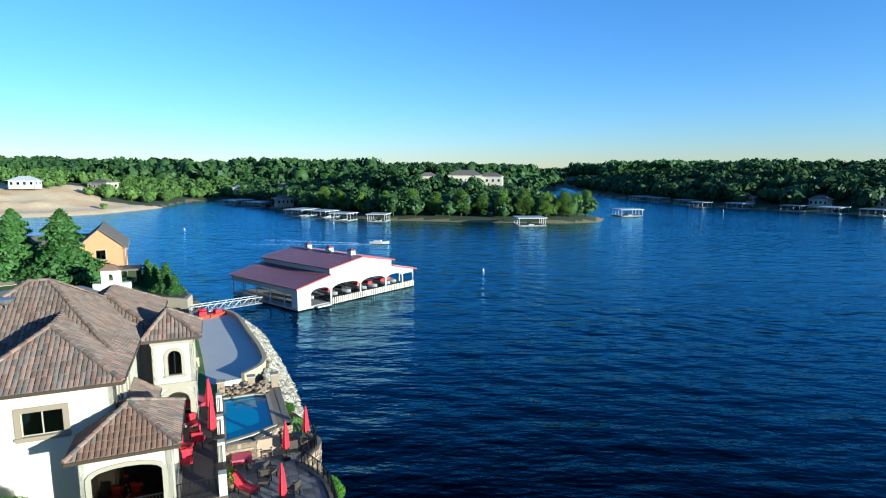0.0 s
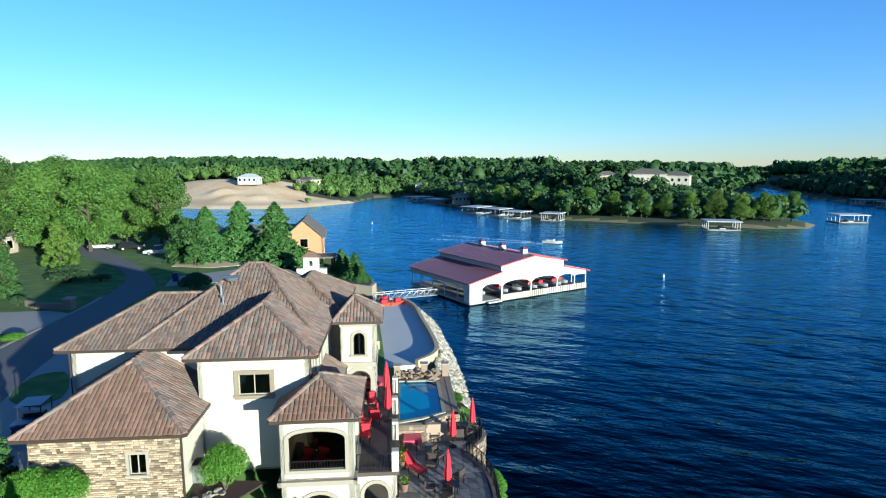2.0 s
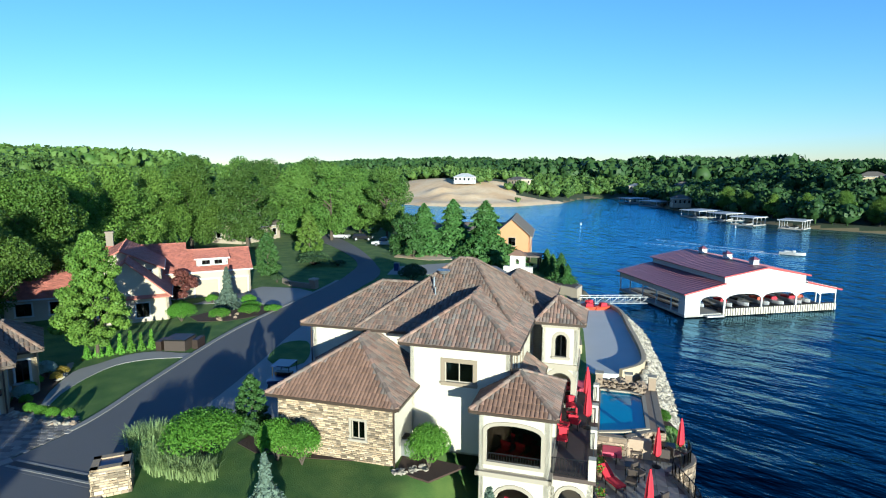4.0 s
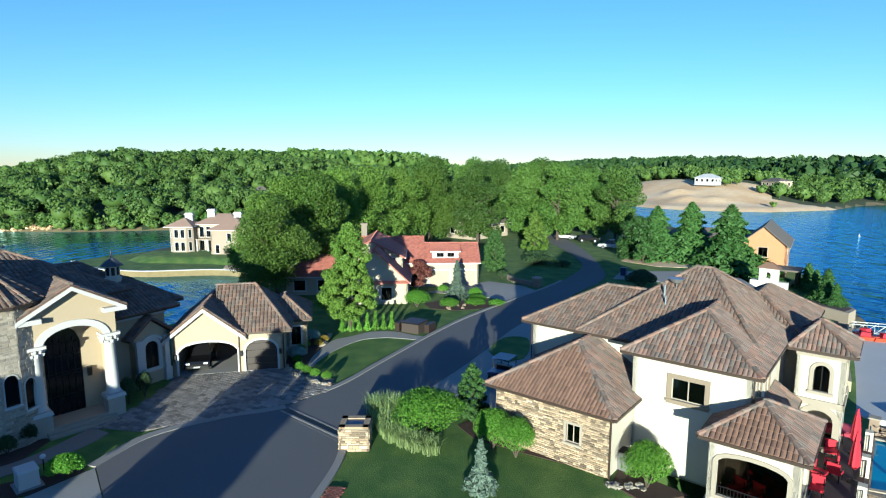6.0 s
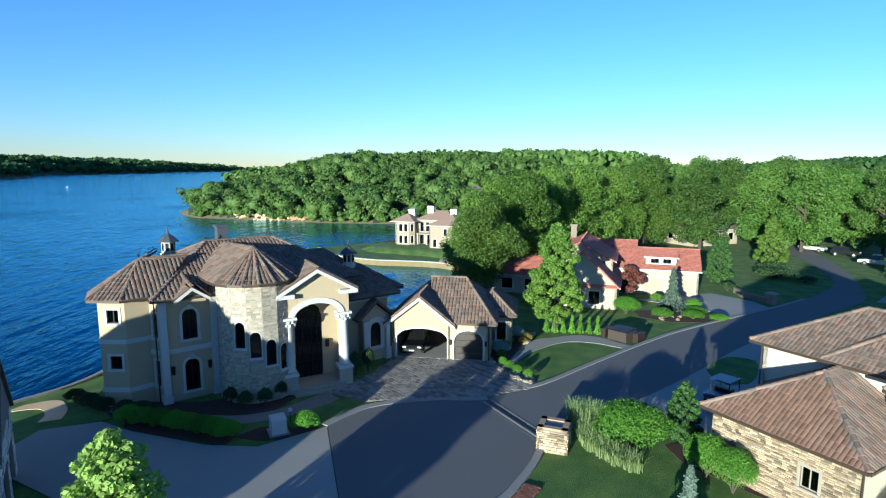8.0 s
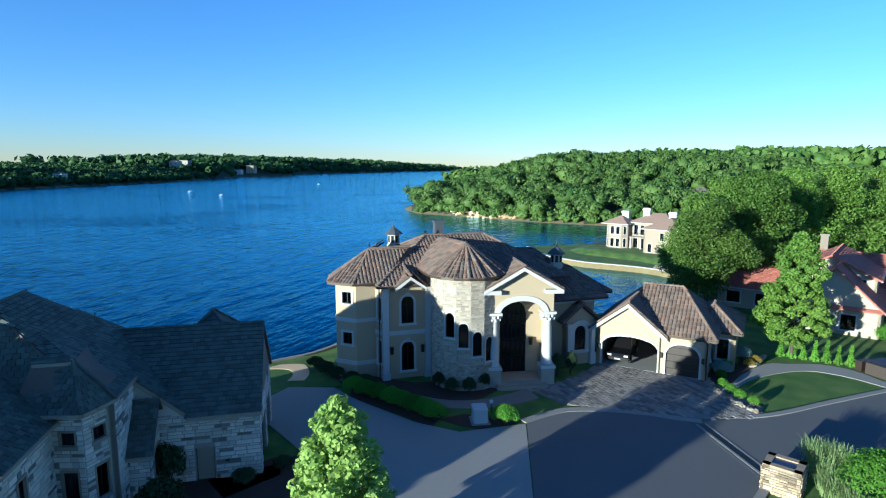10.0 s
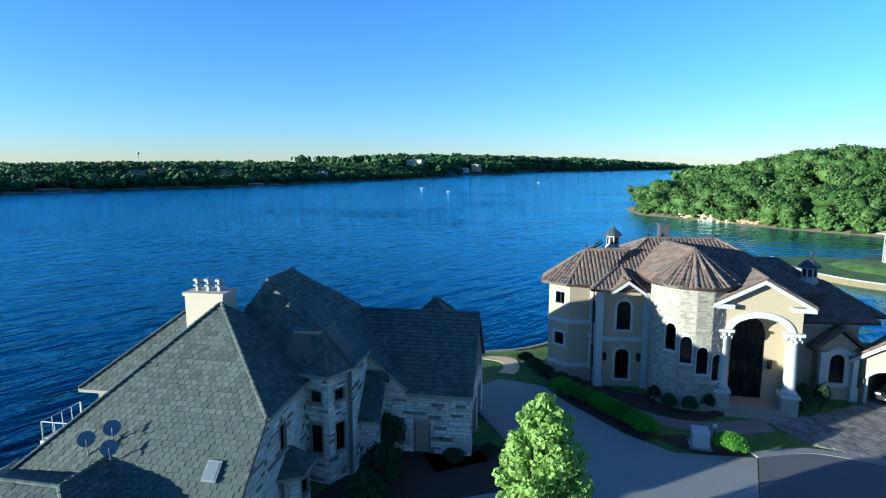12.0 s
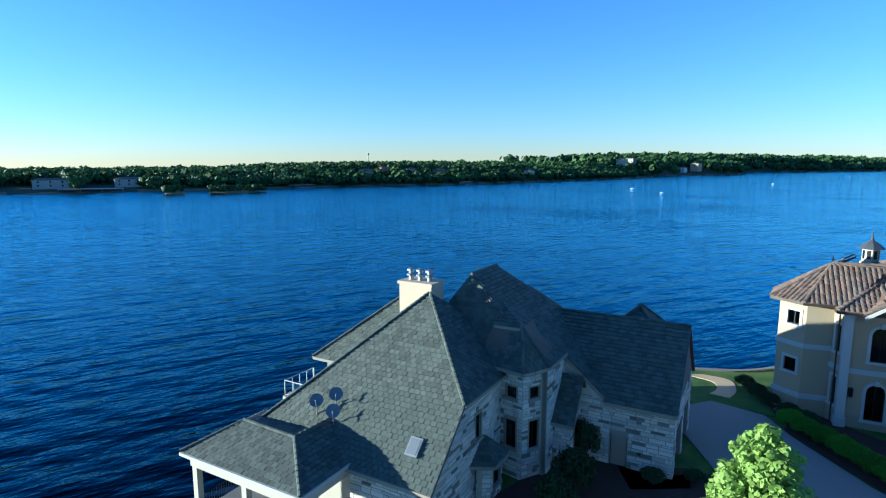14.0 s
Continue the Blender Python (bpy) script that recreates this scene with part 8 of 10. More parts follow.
tree("ovoid_tree", -83.5, 64.6, 6.0, tree_meshes("ovoid", 8.6, 3.2, 45, 8000, 0.26, LEAF, 0.06, 60, kind="upright"), "egg-shaped bright green tree at the road bend")
tree("linden_tree", -71.5, 78.0, ground_at(-71.5, 78), tree_meshes("linden", 7.6, 3.8, 46, 7000, 0.27, LEAF_PINE, 0.08, 30), "rounded dark green tree by the drive")
tree("linden_tree", -66.8, 74.8, 6.0, tree_meshes("linden", 7.6, 3.8, 46, 7000, 0.27, LEAF_PINE), "small rounded tree by the drive", scale=0.5)
tree("plum_tree", -65.3, 31.7, 6.0, tree_meshes("plum", 4.0, 1.9, 47, 2200, 0.22, LEAF_RED, 0.3, 18), "purple-leaved plum tree before the red house")
for i in range(7):
    tree("little_cypress", -52.1 + i * 0.24, 16.8 + i * 0.78, 6.0, CON[3], "slim young cypress in a row", group="cypress row", scale=1 + 0.1 * math.sin(i * 2.1))
tree("young_maple", -18.2, -8.6, 6.0, tree_meshes("young_maple", 7.9, 2.9, 48, 17000, 0.15, LEAF_LIME, 0.1, 130, kind="upright"), "young maple with bright lime green leaves")
# two trees added out of view, only to cast shadows over the paving
for x, y, h_, r_ in ((9.5, -24.0, 15.5, 4.6), (4.5, -24.5, 9.0, 2.6)):
    tree("poplar_tree", x, y, ground_at(x, y), tree_meshes("poplar%d" % int(x), h_, r_, 90 + int(x), 9000, 0.3, LEAF, 0.1, 50, kind="upright"), "unseen leafy tree added to cast shade on the turning area", group="shore poplars")
for x, y, s in ((-47.0, 88.0, 0.55), (-41.5, 82.6, 0.6), (-44.5, 85.5, 0.5), (-39.5, 81.0, 0.42)):
    tree("cedar_tree", x, y, 3.5, CON[0], "small green cedar by the lake terrace", scale=s, turn=x, group="terrace cedars")


def woods_template(seed, n, size, core):
    rng = np.random.default_rng(seed)
    blobs = [(rng.uniform(-0.85, 0.85), rng.uniform(-0.85, 0.85), rng.uniform(0.75, 1.45), rng.uniform(0.3, 0.52)) for _ in range(13)] + [(rng.uniform(-0.25, 0.25), rng.uniform(-0.25, 0.25), 1.3, 0.5)]
    c, d = clump_points(blobs, n, rng, 0.75)
    v, q = leaf_quads(c, d * 0.9 + np.array([0, 0, 0.2]), size, rng, 1.3, 0.3)
    s = Solid()
    s.ball((0, 0, 0.95), 0.75, 0.75, 0.7, *core, wobble=0.5, seed=seed)
    s.tube([(0, 0, -0.2), (0, 0, 0.9)], 0.07, 4)
    f = [fc for fc in s.f if len(fc) == 4]
    k = len(v)
    return np.concatenate([v, np.array(s.v)]), np.concatenate([q, np.array(f) + k])


NEAR = [woods_template(40 + i, 680, 0.145, (7, 5)) for i in range(6)]
FINE = [woods_template(i, 230, 0.27, (7, 5)) for i in range(5)]
COARSE = [woods_template(20 + i, 60, 0.52, (6, 4)) for i in range(5)]


def woods(name, x0, x1, y0, y1, step, size, templates, keep, label, seed, leaf=LEAF_FAR, zmin=1.0):
    """A wood on the land inside a rectangle; keep(x, y, z) says where trees stand."""
    rng = np.random.default_rng(seed)
    gx, gy = np.meshgrid(np.arange(x0, x1, step), np.arange(y0, y1, step), indexing="ij")
    gx = gx.ravel() + rng.uniform(-0.48, 0.48, gx.size) * step
    gy = gy.ravel() + rng.uniform(-0.48, 0.48, gy.size) * step
    z = ground_height(gx, gy)
    ok = (z > zmin) & keep(gx, gy, z)
    gx, gy, z = gx[ok], gy[ok], z[ok]
    vs, qs, k = [], [], 0
    for i in range(len(gx)):
        v, q = templates[rng.integers(len(templates))]
        s = size * rng.uniform(0.72, 1.25)
        a = rng.uniform(0, 6.283)
        c, sn = math.cos(a), math.sin(a)
        vv = np.stack([(v[:, 0] * c - v[:, 1] * sn) * s + gx[i], (v[:, 0] * sn + v[:, 1] * c) * s + gy[i], v[:, 2] * s * rng.uniform(0.9, 1.2) + z[i] - 0.3], 1)
        vs.append(vv)
        qs.append(q + k)
        k += len(vv)
    if not vs:
        return None
    ob = new(name, mesh_arrays(name, np.concatenate(vs), np.concatenate(qs), [leaf]))
    return tagged(ob, label, "woods", kind="stuff")


bare = [(-330, 280), (-290, 262), (-203, 246), (-158, 270), (-154, 328), (-176, 340), (-205, 322), (-240, 318), (-262, 330), (-300, 326)]
def off_sand(x, y):
    return ~inside(x, y, bare)


HOUSE_SPOTS = [(a[0], a[1], max(w_, d_)) for a, _, w_, d_, *_ in far]
def clear_of_houses(x, y):
    ok = np.ones(x.shape, bool)
    for hx, hy, s in HOUSE_SPOTS:
        r = math.hypot(hx, hy)
        t = np.array([hx, hy]) / r
        along = x * t[0] + y * t[1]
        across = np.abs(-x * t[1] + y * t[0] - 0)
        ok &= ~((along > r - 1.6 * s) & (along < r + s) & (across < 0.75 * s) & (x * hx + y * hy > 0))
    return ok


woods("woods_west_shore", -460, -215, -140, 130, 8.2, 4.6, NEAR, lambda x, y, z: (shore_distance(x, y, HOME) > 3) & clear_of_houses(x, y), "dense green oak woods on the western hill", 1)
woods("woods_west_back", -900, -440, -200, 420, 14.0, 7.0, COARSE, lambda x, y, z: shore_distance(x, y, HOME) > 6, "wooded ridge beyond the western hill", 2)
woods("woods_peninsula", -320, -150, 60, 240, 8.5, 5.0, FINE, lambda x, y, z: (shore_distance(x, y, HOME) > 4) & clear_of_houses(x, y) & (x + 170 < 0), "dense oak woods along the neck of land", 3)
woods("woods_north_point", -150, 80, 228, 470, 7.4, 4.3, FINE, lambda x, y, z: (shore_distance(x, y, NORTH) > 5) & clear_of_houses(x, y), "oak woods on the northern point", 4, LEAF_DEEP)
woods("woods_north_bank", -420, -140, 262, 520, 8.2, 4.0, FINE, lambda x, y, z: (shore_distance(x, y, NORTH) > 5) & off_sand(x, y) & clear_of_houses(x, y), "woods above the bare earth bank", 5)
woods("woods_north_back", -900, 260, 480, 1100, 19, 8.0, COARSE, lambda x, y, z: shore_distance(x, y, NORTH) > 6, "wooded hills to the north", 6, LEAF_DEEP)
woods("woods_east_shore", 125, 520, 150, 720, 9.5, 5.0, COARSE, lambda x, y, z: (shore_distance(x, y, EAST) > 7) & clear_of_houses(x, y), "dark wooded hill along the eastern shore", 7, LEAF_DEEP)
woods("woods_far_channel", 60, 760, 700, 1750, 27, 10.0, COARSE, lambda x, y, z: (x > 0.12 * y) & ((x > 240) | (y > 1080)), "low wooded hills at the end of the channel", 17, LEAF_DEEP)
woods("woods_south_shore", -1000, 260, -760, -500, 11.0, 5.4, COARSE, lambda x, y, z: (shore_distance(x, y, SOUTH) > 4) & clear_of_houses(x, y), "wooded far shore across the lake", 8, LEAF_DEEP)
woods("woods_south_far", -4350, -900, -1700, -700, 36, 14, COARSE, lambda x, y, z: (shore_distance(x, y, SOUTH) > 4) & (shore_distance(x, y, SOUTH) < 420) & clear_of_houses(x, y), "far wooded hills along the lake", 9, LEAF_DEEP)
woods("woods_south_back", -1000, 300, -1150, -760, 18, 6.2, COARSE, lambda x, y, z: z > 1, "wooded ridge behind the far shore", 10, LEAF_DEEP)
woods("scrub_sand_bank", -230, -150, 250, 330, 13.0, 2.0, COARSE, lambda x, y, z: (shore_distance(x, y, NORTH) > 3) & ~off_sand(x, y) & ((x > -178) | (z > 11)), "scattered scrub on the bare earth bank", 15)
woods("shore_scrub_west", -270, -160, -110, 45, 3.6, 2.1, FINE, lambda x, y, z: (shore_distance(x, y, HOME) > 0.6) & (shore_distance(x, y, HOME) < 8) & (x < -215), "low green scrub along the western water's edge", 16, zmin=0.15)
for i, (x, y) in enumerate(((-38, 262), (-26, 256), (-14, 252), (-3, 251), (8, 247), (17, 245), (26, 243), (35, 241), (44, 239), (52, 241), (59, 246), (65, 254), (-60, 284), (-50, 274))):
    tree("oak_tree", x, y, ground_at(x, y), OAKS[i % 4], "tall green oak on the shore of the northern point", scale=0.62 + 0.12 * ((i * 7) % 5) / 4, turn=i * 1.7, group="shore oaks")
ledge = Solid()
rl = random.Random(31)
west_line = curve([(-262, -70), (-250, -52), (-243.5, -40), (-239, -28), (-236.5, -14), (-235, -4), (-231, 4), (-229, 14)], 8)
for i in range(420):
    p = west_line[min(len(west_line) - 1, int(len(west_line) * rl.random() ** 0.7))]
    q = rl.random()
    ledge.ball((p[0] - 4.5 * q + rl.uniform(-0.6, 0.6), p[1] - 1.5 * q + rl.uniform(-0.8, 0.8), 0.1 + 2.0 * q), rl.uniform(0.5, 1.5), rl.uniform(0.5, 1.3), rl.uniform(0.25, 0.6), 6, 4, 0.9, i)
single("rock_ledge", ledge, SAND, "broken tan sandstone ledge along the western shore", "rocks", kind="stuff")
islet = Solid()
for x, y, rx, ry in ((-110, -478, 24, 7), (-66, -486, 9, 4)):
    islet.ball((x, y, 0.0), rx, ry, 1.6, 24, 8, 0.3)
single("islet", islet, BANK, "low wooded islets near the far shore", "island", kind="structure")
rngi = np.random.default_rng(12)
vs, qs, k = [], [], 0
for i in range(22):
    x, y = (-110 + rngi.uniform(-22, 22), -478 + rngi.uniform(-4, 4)) if i < 16 else (-66 + rngi.uniform(-8, 8), -486 + rngi.uniform(-2, 2))
    v, q = COARSE[i % 5]
    s = rngi.uniform(2.2, 3.8)
    vs.append(v * np.array([s, s, s]) + np.array([x, y, 0.8])), qs.append(q + k)
    k += len(v)
tagged(new("woods_islet", mesh_arrays("woods_islet", np.concatenate(vs), np.concatenate(qs), [LEAF_DEEP])), "low trees on the islets", "woods", kind="stuff")

# ---- pool side of the cream house ----
B = 22.5
cb, sb = math.cos(radians(B)), math.sin(radians(B))


def uv(u, v):
    """World place of a point in the cream house's frame."""
    return (u * cb - v * sb, u * sb + v * cb)


def stone_skirt(name, line, z0, z1, label, mat=STONE_PATIO, seed=1):
    """A retaining wall of rough stones along a line, outside on its right."""
    core, face = Solid(), Solid()
    rng = random.Random(seed)
    for a, b in zip(line, line[1:]):
        at = wall(core, a, b, z0, z1, 0.4)
        stones(face, at, math.hypot(b[0] - a[0], b[1] - a[1]), z0, z1, (), rng, h=(0.14, 0.3), w=(0.25, 0.7), proud=(0.02, 0.1))
    ob = single(name, core, MORTAR, label, "retaining wall", kind="structure")
    part("stone_facing", face, mat, ob, kind="stuff")
    return ob


PATIO = [(-0.1, 26.5), (5.4, 26.5), (5.7, 29.0), (5.75, 32.0), (5.2, 34.0), (4.6, 35.2), (5.2, 36.0), (6.0, 37.2), (6.0, 38.6), (5.0, 39.4), (3.6, 38.6), (3.4, 37.0), (-0.1, 37.0)]
patio = Solid()
patio.prism([uv(*p) for p in PATIO], -0.5, 3.0)
single("patio", patio, DECK, "dark brown paved lower patio by the lake", "patio", kind="structure")
skirt = [uv(u + 0.15, v) for u, v in PATIO[1:10]]
stone_skirt("patio_wall", curve(skirt, 3), -0.6, 3.08, "rough tan stone retaining wall under the patio", seed=4)
rp = random.Random(8)
pm = [Solid().box(-0.29, 0.29, -0.29, 0.29, 0, 0.02).mesh("paving_slab")]
pm[0].materials.append(PAVER)
slab_parent = bpy.data.objects["patio"]
for i in range(9):
    for j in range(17):
        u, v = 0.3 + i * 0.6, 27.0 + j * 0.6
        if inside(np.array([u]), np.array([v]), PATIO)[0] and inside(np.array([u + 0.3]), np.array([v]), PATIO)[0]:
            o = new("paving_slab", pm[0])
            o.parent = slab_parent
            o.location = (*uv(u, v), 3.0)
            o.rotation_euler = (0, 0, radians(B) + rp.uniform(-0.01, 0.01))

# pool with its deck
deck_top = 4.3
pd = Solid()
for u0, u1, v0, v1 in ((-0.1, 0.15, 37.0, 45.6), (3.45, 4.3, 38.6, 47.4), (-0.1, 3.45, 45.2, 47.4), (-0.1, 3.45, 36.9, 37.3)):
    pd.prism([uv(u0, v0), uv(u1, v0), uv(u1, v1), uv(u0, v1)], 0.0, deck_top)
pd.prism([uv(0.0, 37.0), uv(3.5, 37.0), uv(3.5, 45.4), uv(0.0, 45.4)], 0.0, 2.9)
single("pool_surround", pd, STONE_PATIO, "tan stone surround of the swimming pool", "pool surround", kind="structure")
pw = Solid()
pw.prism([uv(0.15, 37.3), uv(3.45, 38.7), uv(3.45, 44.6), uv(2.4, 45.2), uv(0.15, 45.2)], 2.9, 4.18)
single("pool", pw, POOL_WATER, "bright blue swimming pool water", "pool", uv(1.8, 41) + (2.9,))
cp = Solid()
cpl = [uv(0.1, 45.25), uv(2.45, 45.25), uv(3.5, 44.6), uv(3.5, 38.7), uv(1.8, 37.75), uv(0.1, 37.2)]
strip(cp, cpl, -0.28, 4.28, 4.38)
single("pool_coping", cp, TRIM_STONE, "pale coping along the pool's edge", "coping", kind="structure")
stone_skirt("pool_wall", [uv(0.0, 36.85), uv(1.9, 36.85), uv(3.5, 38.4), uv(4.4, 38.4), uv(4.4, 47.5)], 0.0, 4.32, "tan ledge-stone wall below the pool", seed=6)
lo = Solid()
lo.prism([uv(4.3, 38.5), uv(6.1, 38.5), uv(5.8, 43.0), uv(4.3, 47.0)], -0.3, 2.6)
single("planting_bed_pool", lo, MULCH, "planted bed between pool wall and rocks", "bed", kind="structure")
rr = random.Random(14)


def boulder_meshes(n, mat, seed):
    out = []
    for i in range(n):
        s = Solid().ball((0, 0, 0), 0.5, 0.42, 0.34, 7, 5, 0.9, seed + i * 3.1)
        me = s.mesh("boulder")
        me.materials.append(mat)
        out.append(me)
    return out


PATIO_ROCK = boulder_meshes(5, STONE_PATIO, 3)
RIP_ROCK = boulder_meshes(6, RIPRAP, 40)


def boulder(x, y, z, size, meshes, label="rough limestone boulder", parent=None, group="", rng=rr, name="boulder"):
    o = new(name, meshes[rng.randrange(len(meshes))])
    o.location, o.scale = (x, y, z), (size * rng.uniform(0.8, 1.3), size * rng.uniform(0.8, 1.2), size * rng.uniform(0.7, 1.1))
    o.rotation_euler = (rng.uniform(-0.4, 0.4), rng.uniform(-0.4, 0.4), rng.uniform(0, 6.28))
    if parent:
        o.parent = parent
    else:
        tagged(o, label, "rock", group)
    return o


wf = thing("rock_waterfall", "stacked tan boulders of the pool waterfall", "waterfall", (0, 0, 0))
for i in range(64):
    u, v = rr.uniform(0.1, 3.5), rr.uniform(45.4, 46.6)
    boulder(*uv(u, v), 4.2 + rr.uniform(0, 0.75), rr.uniform(0.35, 0.75), PATIO_ROCK, parent=wf).scale.z *= 0.6
for u, v in ((0.0, 46.0), (2.3, 46.3), (4.1, 46.2)):
    part("stone_pier", Solid().turned(*uv(u, v), 3.6, 0.55, 0.55, 1.75, 22.5), STONE_PATIO, wf)
    part("pier_cap", Solid().turned(*uv(u, v), 5.35, 0.68, 0.68, 0.1, 22.5), TRIM_STONE, wf)
for u, v in ((2.2, 37.4), (2.5, 37.8), (2.2, 37.9), (3.9, 38.2), (3.6, 38.8)):
    for z in (3.1, 3.5, 3.95):
        boulder(*uv(u, v), z, 0.85, PATIO_ROCK, parent=wf)
# boat ramp, its parapet and the riprap bank
RAMP_R = curve([(-30.7, 75.2), (-27.6, 72.4), (-23.8, 65.5), (-20.7, 59.9), (-18.6, 55.5), (-18.2, 53.0), (-19.0, 50.6)], 4)
ramp = RAMP_R + [(-21.2, 49.4), (-24.5, 49.4), (-25.0, 54.5), (-28.2, 60.0), (-30.8, 66.0), (-33.4, 72.0), (-33.5, 75.0)]
paving("boat_ramp", ramp[::-1], 2.5, CONCRETE_PALE, "pale concrete apron sloping to the dock", "apron", 3.0)
single("parapet", strip(Solid(), RAMP_R, 0.4, -0.3, 3.05), STUCCO_TAN, "low tan parapet round the concrete apron", "wall", kind="structure")
bankrock = thing("riprap", "bank of pale limestone riprap along the water", "riprap", (0, 0, 0), kind="stuff")
left_line = curve([(-31.5, 76.5), (-27.0, 72.8), (-23.2, 65.8), (-20.1, 60.0), (-17.9, 55.5), (-17.4, 52.5), (-16.0, 49.0), (-13.6, 45.5), (-12.2, 42.0)], 6)
right_line = curve([(-30.5, 81.5), (-25.0, 74.5), (-20.6, 66.0), (-17.4, 59.4), (-15.0, 54.0), (-13.6, 50.5), (-12.2, 47.0), (-11.0, 43.8), (-10.0, 41.0)], 6)
near_n = 0
rest = Solid()
for i in range(3200):
    k = rr.random() * (len(left_line) - 1.001)
    j, f = int(k), k - int(k)
    a = Vector(left_line[j]).lerp(Vector(left_line[j + 1]), f)
    b = Vector(right_line[j]).lerp(Vector(right_line[j + 1]), f)
    q = rr.random()
    p = a.lerp(b, q)
    z = 2.4 * (1 - q) - 0.1
    sz = rr.uniform(0.3, 0.68)
    if p.y < 56 and near_n < 290:
        boulder(p.x, p.y, z, sz, RIP_ROCK, parent=bankrock)
        near_n += 1
    else:
        rest.ball((p.x, p.y, z), sz * 0.5, sz * 0.42, sz * 0.34, 6, 4, 0.9, i)
# pale rocks on the slope above the apron
for i in range(520):
    t, w = rr.random(), rr.random()
    a, b = Vector((-25.2, 55.0)).lerp(Vector((-44.0, 76.5)), t), Vector((-28.0, 53.0)).lerp(Vector((-48.0, 73.5)), t)
    p = a.lerp(b, w)
    rest.ball((p.x, p.y, max(2.5, ground_at(p.x, p.y)) + 0.1), rr.uniform(0.2, 0.4), rr.uniform(0.2, 0.38), rr.uniform(0.15, 0.28), 6, 4, 0.9, i)
part("riprap_rest", rest, RIPRAP, bankrock, kind="stuff")
bk = Solid()
for i in range(len(left_line) - 1):
    a, b, c, d = left_line[i], left_line[i + 1], right_line[i + 1], right_line[i]
    bk.hexa([(*a, -1), (*d, -1), (*c, -1), (*b, -1), (*a, 2.2), (*d, -0.15), (*c, -0.15), (*b, 2.2)])
single("riprap_bed", bk, MORTAR, "gravel under the riprap bank", "bank", kind="structure")
sl = Solid()
sl.prism([(-25.0, 54.6), (-28.4, 60.2), (-31.0, 66.2), (-33.6, 72.2), (-40, 78.2), (-47, 74), (-40, 64), (-28, 52)], 0.0, 2.75)
single("rock_slope", sl, RIPRAP, "pale gravel slope above the apron", "bank", kind="structure")
rw = Solid()
strip(rw, curve([(-24.6, 53.6), (-26.2, 56.6), (-28.3, 60.1), (-30.9, 66.1), (-33.5, 72.1)], 4), -0.35, 2.3, 3.5)
single("apron_wall", rw, STUCCO_TAN, "curved tan retaining wall beside the apron", "wall", kind="structure")


# gangway to the boathouse
def gangway(a, b, w=1.5, z=1.5):
    ob = thing("gangway", "white steel truss gangway out to the boathouse", "gangway", (*a, z))
    A, Bv = Vector((*a, z)), Vector((*b, 0.75))
    d = Bv - A
    side = Vector((-d.y, d.x, 0)).normalized() * w / 2
    s = Solid()
    s.hexa([A - side, Bv - side, Bv + side, A + side] + [p + Vector((0, 0, 0.1)) for p in (A - side, Bv - side, Bv + side, A + side)])
    part("deck", s, GALV, ob)
    n = 9
    for sg in (-1, 1):
        t = Solid()
        up = Vector((0, 0, 1.05))
        t.tube([A + sg * side + up, Bv + sg * side + up], 0.05, 6)
        for i in range(n):
            p, q = A + sg * side + d * i / n, A + sg * side + d * (i + 1) / n
            t.tube([p, p + up], 0.035, 5).tube([p, q + up], 0.03, 5)
        part("truss", t, WHITE_METAL, ob)
    return ob


gangway((-36.5, 78.4), (-29.6, 88.4))
for i, (x, y) in enumerate(((-31.8, 72.3), (-30.4, 73.6), (-32.6, 74.0))):
    s = Solid()
    to = hull(s, x, y, 2.52, 2.6, 1.3, 0.55, 30 + i * 25)
    ob = single("pedal_boat", s, ORANGE_FABRIC, "orange plastic pedal boat pulled ashore", "pedal boat", (x, y, 2.5), group="pedal boats")
    d = Solid()
    d.turned(x, y, 2.95, 1.0, 0.8, 0.45, 30 + i * 25, 0.8)
    part("seat", d, RED_FABRIC, ob)


# ---- terrace furniture ----
def parasol(u, v, z):
    x, y = uv(u, v)
    ob = thing("parasol", "closed red canvas parasol on a pole", "parasol", (x, y, z), group="closed parasols")
    p = Solid()
    p.tube([(x, y, z), (x, y, z + 2.75)], 0.025, 8)
    part("pole", p, DARK_METAL, ob)
    c = Solid()
    n = 12
    prof = ((0.10, 0.75), (0.20, 0.9), (0.17, 1.5), (0.12, 2.1), (0.03, 2.7))
    v_ = [(x + r * (1 + 0.28 * (i % 2)) * math.cos(2 * math.pi * i / n), y + r * (1 + 0.28 * (i % 2)) * math.sin(2 * math.pi * i / n), z + h) for r, h in prof for i in range(n)]
    c.add(v_, [(j * n + i, j * n + (i + 1) % n, (j + 1) * n + (i + 1) % n, (j + 1) * n + i) for j in range(4) for i in range(n)])
    part("canopy", c, RED_FABRIC, ob)
    b = Solid()
    b.lathe([(0.28, z), (0.28, z + 0.06), (0.06, z + 0.14)], 14, x, y)
    part("base", b, DARK_METAL, ob)
    return ob


for u, v, z in ((-0.75, 37.4, 6.12), (-0.6, 33.9, 6.12), (5.35, 38.0, 3.0), (3.75, 36.1, 3.02), (2.9, 30.7, 3.02)):
    parasol(u, v, z)


